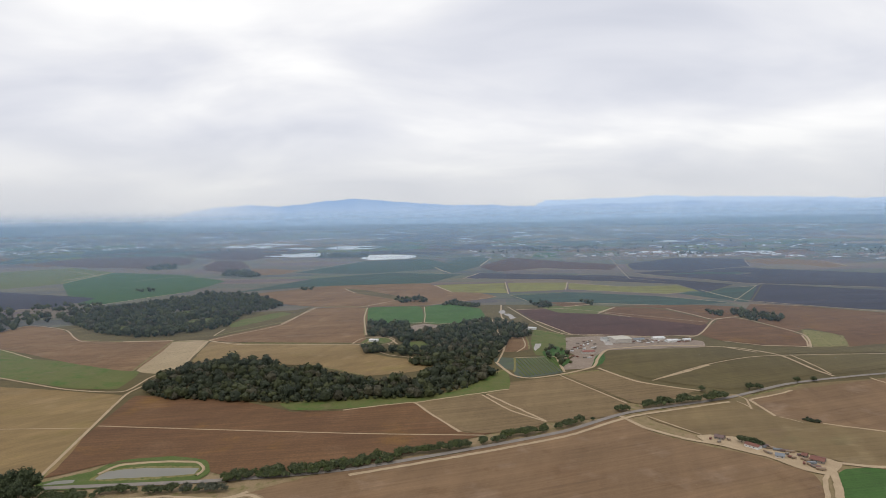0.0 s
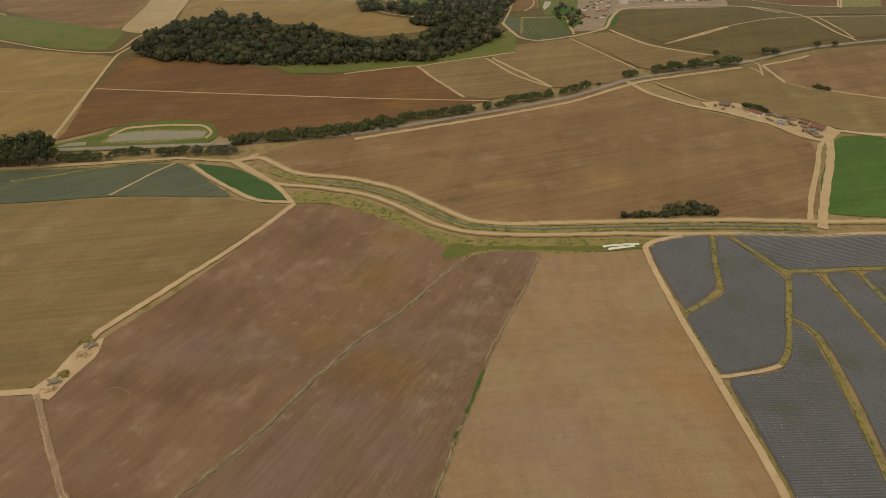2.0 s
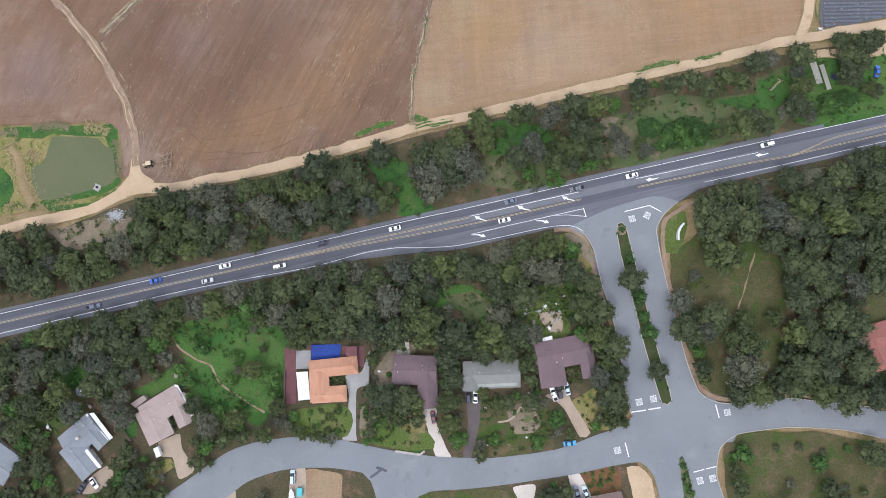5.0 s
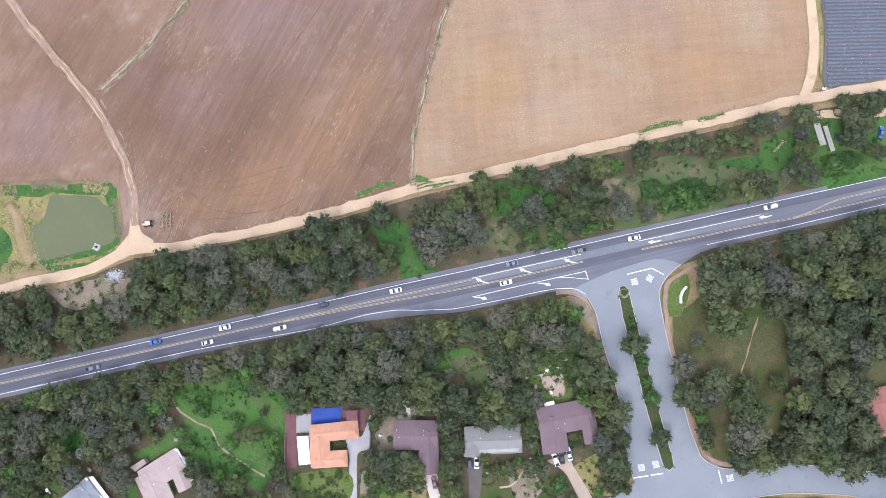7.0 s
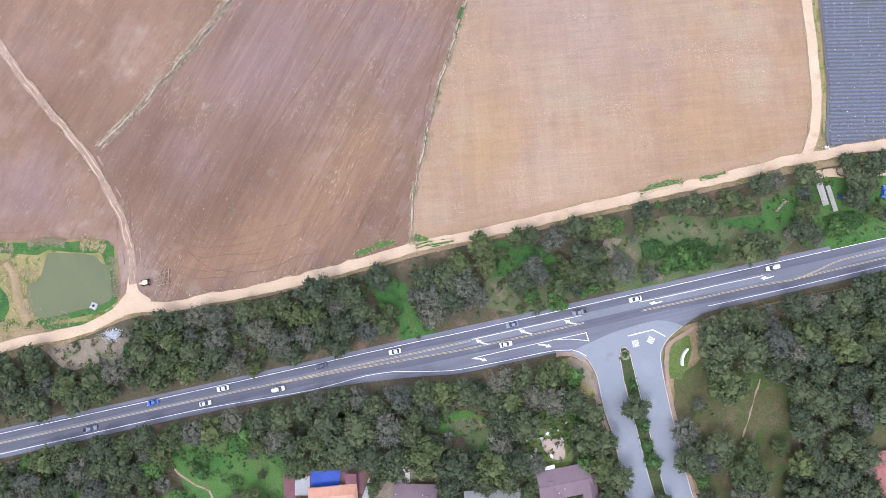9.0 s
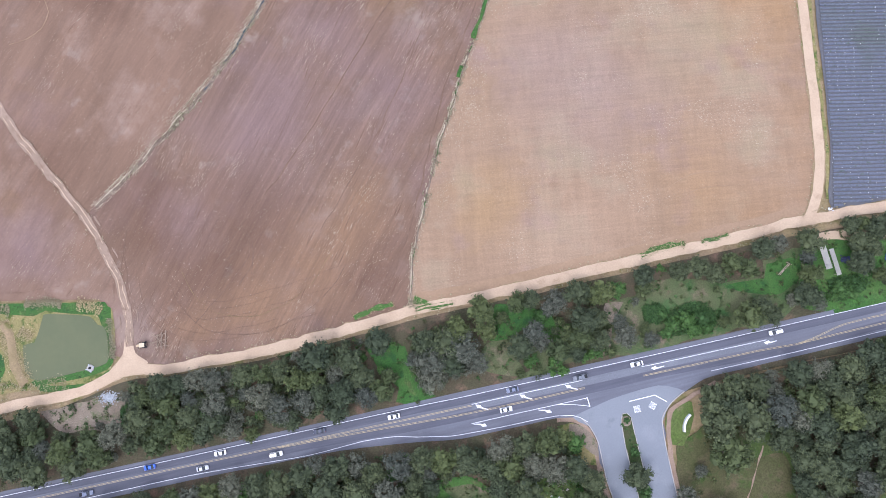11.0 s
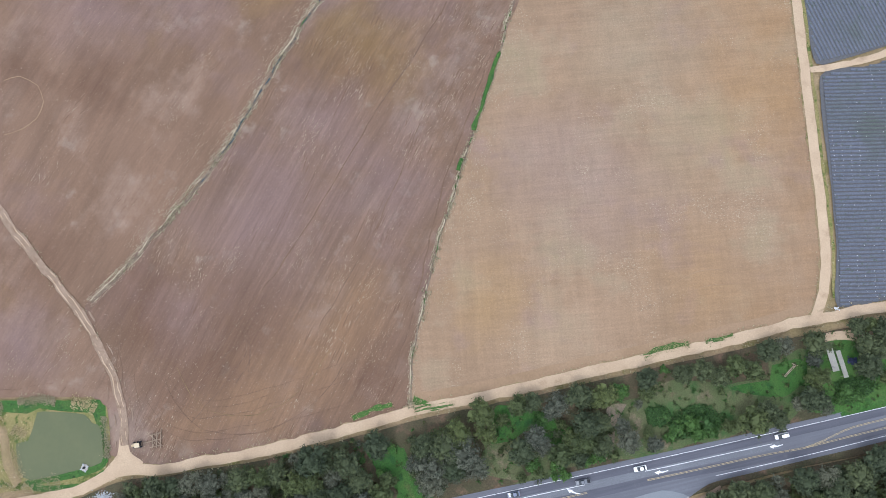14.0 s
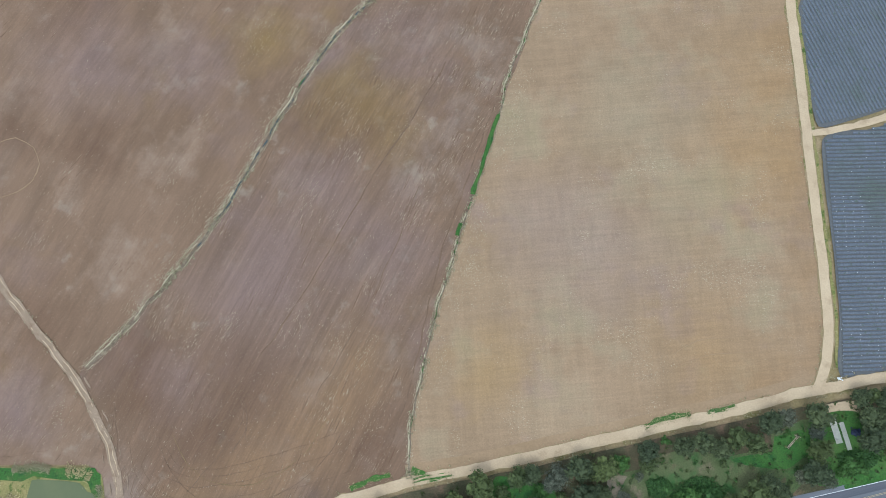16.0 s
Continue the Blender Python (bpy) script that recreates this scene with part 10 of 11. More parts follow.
brush("garden_plants", [[(14.0, -53.9), (36.6, -56.2), (41.5, -64.3), (36.1, -73.2), (13.6, -74.8)], [(-50.8, -58.1), (-35.0, -56.9), (-34.9, -66.3), (-49.6, -67.0)], [(47.4, -56.4), (63.9, -48.5), (66.2, -63.7), (54.7, -66.9)], [(29.6, -14.9), (46.5, -15.1), (47.9, -31.8), (28.2, -27.4)], [(-25.1, -53.4), (-7.6, -53.6), (-8.8, -71.6), (-27.1, -69.3)]], 260, 12, "leaf_olive", "mixed low garden plants and shrubs", 0.3, 0.8)
brush("garden_plants", [[(14.0, -53.9), (36.6, -56.2), (41.5, -64.3), (13.6, -74.8)], [(-148.4, -51.7), (-129.8, -54.0), (-139.1, -66.8), (-145.6, -61.8)], [(49.0, -81.4), (61.3, -79.4), (63.0, -86.3), (53.7, -89.7)], [(-31.3, -55.3), (-16.9, -55.5), (-16.9, -71.5), (-29.2, -68.3)]], 150, 13, "leaf_green", "mixed low green garden plants", 0.3, 0.7)
# straw and weed tufts along the ditches, tracks and pond
M["leaf_straw"] = leaf_material("leaf_straw", (0.20, 0.16, 0.095), (0.42, 0.35, 0.23))


def tufts(name, line, wide, each, seed, material, label, small=0.15, large=0.4, hollow=0.0):
    """Low tufts strewn along a line."""
    rng = np.random.default_rng(seed)
    total = sum(math.dist(a, b) for a, b in zip(line, line[1:]))
    path = curve_through(line, 1.0, False, 0.8)
    verts, faces, base = [], [], 0
    for _ in range(int(total * each)):
        q = path[int(rng.integers(len(path)))]
        if total > 40 and noise.noise((q.x * 0.08, q.y * 0.08, seed)) < -0.12:
            continue
        side = rng.normal(0, wide * 0.5) if not hollow else rng.choice((-1, 1)) * (hollow + abs(rng.normal(0, wide * 0.4)))
        turn = rng.uniform(0, 2 * math.pi)
        k = min(path.index(q) + 1, len(path) - 1) if q is not path[-1] else len(path) - 1
        w = path[k] - path[k - 1]
        n = Vector((w.y, -w.x, 0)).normalized()
        x, y, r = q.x + n.x * side + 0.5 * math.cos(turn), q.y + n.y * side + 0.5 * math.sin(turn), rng.uniform(small, large)
        d = rng.normal(0, 1, (3, 3))
        d[:, 2] = np.abs(d[:, 2]) + 0.6
        d /= np.linalg.norm(d, axis=1, keepdims=True)
        p, f = leaf_cards(rng, d * r * np.array([1, 1, 0.3]) + (x, y, 0.22), d, r * 0.8, 2, r * 0.4)
        verts.append(p)
        faces.append(f + base)
        base += len(p)
    me = bpy.data.meshes.new(name)
    me.from_pydata(np.concatenate(verts).tolist(), [], np.concatenate(faces).tolist())
    me.materials.append(M[material])
    tagged(new(name, me), label, "grass", "", "stuff")


tufts("ditch_tufts", DITCH_WEST[2:], 1.5, 4.0, 61, "leaf_straw", "pale dry grass tufts along a ditch")
tufts("ditch_tufts", DITCH_EAST[2:], 1.3, 4.0, 62, "leaf_straw", "pale dry grass tufts along a ditch")
tufts("track_tufts", FARM_ROAD[2:15], 1.2, 2.0, 64, "leaf_straw", "dry grass tufts along a dirt road", 0.12, 0.3, 2.4)
tufts("track_tufts", EAST_TRACK[4:], 1.0, 1.6, 65, "leaf_straw", "dry grass tufts along a dirt road", 0.12, 0.28, 2.4)
tufts("track_tufts", POND_TRACK, 1.0, 1.2, 69, "leaf_straw", "dry grass tufts along a worn track", 0.12, 0.28, 1.5)
for k, (line, wide, each) in enumerate((([(-155.8, 49.0), (-149.0, 49.8), (-143.0, 49.3)], 1.6, 30), ([(-135.8, 49.3), (-131.0, 48.7), (-127.9, 46.7)], 2.2, 34), ([(-124.1, 43.0), (-122.9, 35.5), (-122.4, 29.1)], 1.3, 22), ([(-171.1, 46.8), (-162.5, 46.8)], 2.0, 24), ([(-157.8, 38.8), (-153.4, 36.9)], 2.4, 30), ([(-164.3, 42.1), (-161.8, 35.6), (-157.9, 27.5), (-154.5, 21.2)], 3.2, 34), ([(-164.9, 18.7), (-152.2, 18.2), (-139.7, 20.3)], 2.4, 10))):
    tufts("pond_straw", line, wide, each * 2.2, 80 + k, "leaf_straw", "ragged patch of flattened straw on a pond bank", 0.07, 0.24)
for k, (line, wide, each) in enumerate((([(75.9, 67.4), (80.1, 69.6), (83.4, 70.6), (92.1, 72.4)], 1.6, 22), ([(98.2, 73.2), (104.6, 74.6), (108.5, 75.6)], 1.2, 14), ([(-9.7, 50.4), (-6.5, 49.5), (-2.2, 48.6)], 1.4, 14), ([(-9.0, 47.4), (-2.9, 48.1), (5.4, 49.6)], 1.2, 12), ([(-31.6, 44.3), (-25.5, 46.8), (-17.3, 49.3)], 1.2, 8))):
    ribbon("road_verge_grass", "meadow_grass", line, wide * 1.5, L3 + 0.01 * k, "green grass at the edge of a dirt road", "grass", 1.2, 0.5, 0.7)
    tufts("road_grass", line, wide, each * 0.5, 90 + k, "leaf_green", "green grass at the edge of a dirt road", 0.06, 0.16)
    tufts("road_grass", line, wide * 1.4, each * 1.4, 95 + k, "leaf_straw", "dry grass at the edge of a dirt road", 0.06, 0.18)


def strew(places, wide, long, way, count, seed, label, small=0.07, large=0.2):
    """Thin wisps of flattened straw strewn round places, mostly along the way that the plough went."""
    rng = np.random.default_rng(seed)
    verts, faces = [], []
    u = np.array((math.cos(radians(way)), math.sin(radians(way))))
    v = np.array((-u[1], u[0]))
    for place in places:
        for _ in range(count):
            c = np.array(place) + u * rng.normal(0, long) + v * rng.normal(0, wide)
            a = radians(way + rng.normal(0, 14))
            d, e = np.array((math.cos(a), math.sin(a))) * rng.uniform(0.12, 0.5), np.array((-math.sin(a), math.cos(a))) * rng.uniform(small, large) / 2
            k = len(verts)
            verts += [(*(c - d), 0.16), (*(c - d * 0.2 + e), 0.20), (*(c + d), 0.16), (*(c + d * 0.1 - e), 0.20)]
            faces.append((k, k + 3, k + 2, k + 1))
    flat = np.array(verts)
    me = bpy.data.meshes.new("strewn_straw")
    me.from_pydata(lay_all(flat[:, :2], flat[:, 2]).tolist(), [], faces)
    if sum(p.normal.z for p in me.polygons) < 0:
        me.flip_normals()
    me.materials.append(M["straw_pale"])
    LAID.add(tagged(new("strewn_straw", me), label, "straw", "", "stuff"))


for k, (places, wide, long, count) in enumerate((
        ([(-50.4, 151.5), (-78.8, 101.2), (-26.5, 92.8), (-35.6, 98.8), (-91.2, 96.7)], 1.9, 4.0, 110), ([(-52.4, 104.0), (-24.2, 70.2), (-14.0, 177.4)], 2.8, 6.0, 120), ([(-22.2, 221.5), (-73.6, 212.0)], 3.0, 6.0, 130),
        ([(-102.9, 157.8), (-94.3, 147.0), (-151.9, 134.7), (-158.0, 62.0), (-140.0, 70.0)], 2.5, 5.0, 80), ([(-60.0, 80.0), (-40.0, 120.0), (-95.0, 60.0), (-20.0, 140.0)], 9.0, 16.0, 60), ([(-110.0, 150.0), (-90.0, 190.0), (-140.0, 180.0)], 12.0, 16.0, 30))):
    strew(places, wide, long, 61, count, 400 + k, "flattened straw strewn over ploughed soil", 0.05, 0.13)
for line, off, wide, way, count, seed in ((DITCH_WEST[1:], 1.5, 0.55, 52, 16, 420), (DITCH_WEST[1:], -0.9, 0.3, 52, 7, 421), (DITCH_EAST[1:], 0.7, 0.35, 70, 9, 422), (DITCH_EAST[4:], -0.9, 0.4, 70, 7, 423), (DITCH_WEST[4:12], 4.0, 1.6, 56, 5, 424), (DITCH_EAST[3:10], -6.0, 2.6, 68, 9, 425)):
    banks = [tuple(p.to_2d()) for p in curve_through(beside(line, off), 0.9, False, 0.6) if noise.noise((p.x * 0.07, p.y * 0.07, seed)) > -0.25]
    strew(banks, wide, 0.8, way, count, seed, "straw-coloured grass strewn along a ditch bank", 0.05, 0.16)
CLIP_RNG = np.random.default_rng(70)
bag_v, bag_f = [], []
bx, by = [p[0] for p in BEDS[2][0]], [p[1] for p in BEDS[2][0]]
for i in range(14):
    for j in range(int((max(by) - min(by)) / 1.9)):
        x, y = min(bx) + 3.0 + i * 3.3 + CLIP_RNG.uniform(-0.4, 0.4), min(by) + j * 1.9
        if noise.noise((x * 0.03, y * 0.05, 4.0)) > CLIP_RNG.uniform(-0.35, 0.5) and inside(x, y, BEDS[2][0]):
            bag_f += (ICO1_F + len(bag_v) * len(ICO1_V)).tolist()
            bag_v.append(ICO1_V * np.array([0.16, 0.13, 0.1]) * CLIP_RNG.uniform(0.7, 1.2, 3) + (x, y, 0.46))
me = bpy.data.meshes.new("sand_bags")
me.from_pydata(np.concatenate(bag_v).tolist(), [], bag_f)
me.materials.append(M["white_sheet"])
tagged(new("sand_bags", me), "small white sandbags on plastic-mulched beds", "sandbag", "", "stuff")
# garden trees and shrubs round the houses
GARDEN_GAPS = BUILT + [STREET_LINE] + SOUTH_GAPS + OPEN_GARDENS + [[(28.5, -14.8), (47.5, -15.1), (47.9, -33.5), (28.1, -29.9)], [(14.0, -56.9), (37.7, -56.2), (41.5, -65.3), (35.0, -74.2), (13.6, -74.8)]]
GARDEN_MIX = {"oak": 4, "olive": 2.5, "grey": 1.5, "bush": 2.0}
scatter([(-248.8, -32.1), (-162.1, -33.2), (-58.5, -31.5), (-57.8, -66.9), (-72.0, -68.7), (-91.8, -82.6), (-107.4, -92.6), (-237.3, -121.8)], 230, 1.6, 5.0, GARDEN_MIX, GARDEN_GAPS, "garden trees", 0.64, 6, 40)
scatter([(-29.3, -35.0), (37.6, -27.5), (58.4, -32.0), (65.1, -44.4), (66.2, -63.7), (52.7, -66.5), (13.6, -74.8), (-29.2, -69.3)], 130, 1.0, 3.8, GARDEN_MIX, GARDEN_GAPS, "garden trees", 0.64, 7, 40)
scatter([(-57.9, -59.0), (-29.2, -53.3), (-16.9, -53.5), (-7.6, -53.6), (-8.4, -71.6), (-29.2, -69.3), (-57.8, -67.3)], 26, 0.8, 2.8, GARDEN_MIX, GARDEN_GAPS, "garden trees", 0.64, 12, 40)
scatter([(-237.3, -121.8), (-107.4, -92.6), (-80.3, -92.0), (-57.5, -80.7), (-25.1, -87.0), (-25.0, -113.8), (-96.0, -123.9)], 60, 1.5, 4.5, GARDEN_MIX, GARDEN_GAPS, "garden trees", 0.64, 13, 40)
scatter([(-10.9, -88.2), (43.8, -84.1), (64.3, -80.5), (76.1, -88.5), (74.5, -115.2), (-9.1, -114.0)], 50, 1.2, 4.0, GARDEN_MIX, GARDEN_GAPS, "garden trees", 0.64, 14, 40)
scatter([(103.7, -71.1), (160.7, -72.9), (207.0, -84.4), (202.6, -117.1), (104.5, -115.7)], 40, 1.6, 5.0, GARDEN_MIX, (), "garden trees", 0.7, 15, 30)
for k, spot in enumerate([(87.0, -82.7), (88.7, -88.6), (89.5, -94.5), (85.8, -79.2)]):
    plant("bush", *spot, 1.3, "median trees")

for k, (region, n) in enumerate((([(-173.8, -41.2), (-148.4, -51.7), (-140.1, -67.8), (-140.7, -73.7), (-145.8, -87.2), (-169.4, -92.7)], 40), ([(-128.7, -71.9), (-108.5, -71.2), (-106.4, -80.0), (-111.5, -90.0), (-121.4, -93.4), (-127.8, -85.6)], 20), ([(-89.8, -54.5), (-74.2, -61.7), (-70.0, -67.8), (-82.1, -71.5), (-89.1, -74.4)], 22), ([(55.7, -44.3), (65.1, -44.4), (66.3, -60.6), (58.0, -62.5)], 12), ([(-16.7, -7.9), (4.5, -3.9), (4.1, -27.1), (-12.7, -33.1)], 20))):
    scatter(region, n, 1.8, 4.2, {"oak": 4, "olive": 3, "grey": 2, "bush": 1}, BUILT[:6] + OPEN_GARDENS, "garden trees", 0.55, 30 + k, 40)
brush("court_plants", [[(44.3, -44.1), (51.6, -43.2), (52.4, -48.7), (45.1, -49.9)], [(-40.6, -45.5), (-35.1, -45.1), (-35.0, -50.2), (-40.6, -50.3)], [(-100.8, -60.8), (-97.6, -59.2), (-94.9, -64.4), (-98.1, -66.0)]], 160, 35, "leaf_olive", "potted plants and shrubs in a courtyard", 0.25, 0.7)
brush("median_plants", [MEDIAN, [(85.1, -76.8), (86.6, -76.6), (87.9, -80.8), (89.6, -92.9), (90.8, -111.7), (87.2, -111.6), (86.0, -92.9)]], 300, 33, "leaf_green", "low shrubs planted along a median", 0.25, 0.55)
grow_thickets()

# ---- farm buildings up the valley ----
def farm_shed(label, a, b, wide, roof, wall="wall_white", eave=3.5, rise=1.4):
    house(label, [(a, b, wide)], roof, wall, eave, rise, name="farm_shed")


M["roof_cream"] = roof_material("roof_cream", (0.50, 0.47, 0.40), (0.44, 0.41, 0.35), 0)
M["roof_white"] = roof_material("roof_white", (0.630, 0.630, 0.621), (0.558, 0.558, 0.558), 0)
for label, (a, b), wide, roof, wall, eave in (
    ("large cream metal barn with an open side", [(325, 1066), (359, 1073)], 34, "roof_cream", "wall_stucco", 8),
    ("long red-roofed farm building by trees", [(250, 975), (272, 977)], 12, "roof_red", "wall_stucco", 4),
    ("white metal farm shed in a dirt yard", [(408, 1085), (431, 1088)], 14, "roof_white", "wall_white", 4),
    ("white metal farm shed in a dirt yard", [(424, 1056), (446, 1060)], 12, "roof_white", "wall_white", 4),
    ("grey metal farm shed in a dirt yard", [(367, 1072), (389, 1076)], 12, "roof_grey", "wall_stucco", 4),
    ("pale metal farm shed beside a barn", [(312, 1078), (325, 1082)], 16, "roof_lichen", "wall_white", 5),
    ("white metal farm shed in a dirt yard", [(458, 1064), (471, 1065)], 10, "roof_white", "wall_white", 4),
    ("long white shed on a rise", [(188, 1217), (210, 1208)], 9, "roof_white", "wall_white", 4),
    ("farmhouse with a pale roof in a wood", [(-125, 1114), (-107, 1112)], 12, "roof_white", "wall_white", 4),
    ("white-walled shed with a rusty roof", [(315, 541), (323, 529)], 8, "roof_rust", "wall_white", 3.2),
    ("rusty-roofed open shed in a dirt yard", [(356, 501), (365, 493)], 12, "roof_rust", "wood_grey", 3.2),
    ("blue-grey sheet-roofed shed in a dirt yard", [(328, 511), (335, 507)], 8, "roof_grey", "wall_stucco", 2.8),
    ("dark weathered shed in a dirt yard", [(294, 564), (301, 558)], 9, "roof_brown", "wood_grey", 3.0),
    ("dark rusty shed in a dirt yard", [(353, 509), (356, 506)], 7, "roof_rust", "wood_grey", 3.0),
):
    farm_shed(label, a, b, wide, roof, wall, eave)
YARD_RNG = random.Random(3)
for k in range(80):
    a = [(241, 1074), (305, 1078), (208, 911), (260, 939)] if k < 44 else [(370, 1083), (487, 1083), (357, 1042), (474, 1052)]
    u, v = YARD_RNG.random(), YARD_RNG.random()
    x = (a[0][0] * (1 - u) + a[1][0] * u) * (1 - v) + (a[2][0] * (1 - u) + a[3][0] * u) * v
    y = (a[0][1] * (1 - u) + a[1][1] * u) * (1 - v) + (a[2][1] * (1 - u) + a[3][1] * u) * v
    trailer((x, y), YARD_RNG.uniform(0, 180), ("white_sheet", "rust_steel", "wood_grey", "roof_rust")[k % 4], ("white farm trailer in a yard", "rusty farm trailer in a yard", "grey timber farm cart in a yard", "rust-red farm trailer in a yard")[k % 4], (2.4, YARD_RNG.uniform(4, 8), YARD_RNG.uniform(1, 2.2)), 0.25)
for k, (spot, turn) in enumerate(zip([(331, 537), (334, 530), (338, 525), (343, 522), (347, 519), (330, 532), (353, 511), (350, 499), (351, 491), (350, 483), (351, 477)], (70, 72, 68, 70, 74, 66, 100, 40, 80, 60, 75))):
    trailer(spot, turn, ("roof_brown", "rust_steel", "roof_grey")[k % 3], ("dark flatbed farm trailer in a dirt yard", "rusty farm trailer in a dirt yard", "grey farm trailer in a dirt yard")[k % 3], (2.6, 8.5, 1.6), 0.25)
for k, spot in enumerate([(324, 521), (326, 517), (340, 507), (342, 504), (341, 514), (344, 491), (347, 488), (348, 483), (351, 480), (351, 476), (292, 550), (287, 559), (304, 555)]):
    trailer(spot, 30 * k, ("rust_steel", "wood_grey", "roof_rust")[k % 3], ("rusty farm trailer in a dirt yard", "grey timber farm cart in a dirt yard", "rust-red farm trailer in a dirt yard")[k % 3], (2.2, 4.5, 1.4), 0.25)
# houses and sheds scattered over the far valley
TOWN_RNG = random.Random(9)
for k in range(240):
    ax = TOWN_RNG.random()
    low, high = (([(-3245, 4589), (-3385, 6055)], [(-4049, 5747), (-4582, 8225)]), ([(-3645, 6526), (-1381, 7092)], [(-5258, 9451), (-2264, 11670)]), ([(759, 3456), (1910, 3330)], [(852, 3895), (2106, 3682)]), ([(220, 3555), (739, 3514)], [(252, 4087), (831, 3969)]), ([(1837, 3199), (2224, 2996)], [(2046, 3574), (2528, 3418)]))[(0, 0, 0, 1, 1, 2, 2, 2, 3, 4)[k % 10]]
    u = TOWN_RNG.random()
    x, y = (low[0][i] * (1 - ax) + low[1][i] * ax for i in (0, 1))
    x2, y2 = (high[0][i] * (1 - ax) + high[1][i] * ax for i in (0, 1))
    x, y = x + (x2 - x) * u, y + (y2 - y) * u
    q = lay(x, y)
    long, wide, turn = TOWN_RNG.uniform(10, 36), TOWN_RNG.uniform(8, 15), TOWN_RNG.uniform(-20, 20)
    root = tagged(new("far_building"), "far pale farm building up the valley", "building", "far buildings")
    LAID.add(root)
    bm = bmesh.new()
    box_in(bm, (-long / 2, -wide / 2, -6), (long / 2, wide / 2, 4))
    part("wall", bm, "wall_stucco", root)
    bm = bmesh.new()
    gable_roof(bm, pose(-long / 2, 0, 0), long, wide, 4.1, 2.0, 0.6, 0.3)
    part("roof", bm, ("roof_white", "roof_grey", "roof_beige", "roof_grey", "roof_rust")[k % 5], root)
    shrink = math.hypot(q.x - CX, q.y - CY) / math.hypot(x - CX, y - CY)
    root.matrix_basis = pose(q.x, q.y, q.z, 0, 0, turn) @ Matrix.Diagonal((shrink, shrink, shrink, 1))

def far_town(name, bearings, falls, count, seed, material, label, size=(9, 30)):
    """Roofs of far houses and barns, a few metres high, spread over a stretch of the valley in loose blocks."""
    rng = random.Random(seed)
    verts, faces = [], []
    while len(faces) < count * 7:
        b, fall = rng.uniform(*bearings), rng.uniform(*falls)
        d = EYE * 1105 / fall
        x, y = CX + d * math.sin(radians(b)), CY + d * math.cos(radians(b))
        if noise.noise((x * 0.0022, y * 0.0012, seed)) < 0.02 + 0.25 * rng.random():
            continue
        q = lay(x, y)
        s = math.hypot(q.x - CX, q.y - CY) / d
        long, wide, a = rng.uniform(*size) * s, rng.uniform(7, 14) * s, radians(rng.uniform(-12, 12))
        u, v = Vector((math.cos(a), math.sin(a), 0)) * long / 2, Vector((-math.sin(a), math.cos(a), 0)) * wide / 2
        up, top = Vector((0, 0, 4.5 * s)), Vector((0, 0, 7.0 * s))
        k = len(verts)
        verts += [q - u - v, q + u - v, q + u + v, q - u + v, q - u - v + up, q + u - v + up, q + u + v + up, q - u + v + up, q - u + top, q + u + top]
        faces += [tuple(k + i for i in f) for f in ((0, 1, 5, 4), (1, 2, 6, 9, 5), (2, 3, 7, 6), (3, 0, 4, 8, 7), (4, 5, 9, 8), (6, 7, 8, 9), (3, 2, 1, 0))]
    me = bpy.data.meshes.new(name)
    me.from_pydata(verts, [], faces)
    me.materials.append(M[material])
    LAID.add(tagged(new(name, me), label, "town", "", "stuff"))


for k, (bearings, falls, count, material) in enumerate((((-38, -14), (8, 42), 420, "roof_white"), ((-38, -14), (8, 42), 260, "roof_beige"), ((-38, -10), (8, 40), 200, "roof_grey"), ((-14, 6), (9, 24), 130, "roof_white"), ((2, 36), (8, 60), 150, "roof_white"), ((2, 36), (8, 60), 110, "roof_grey"), ((6, 24), (52, 66), 60, "roof_beige"))):
    far_town("far_houses", bearings, falls, count, 300 + k, material, "pale roofs of a far town in the valley")

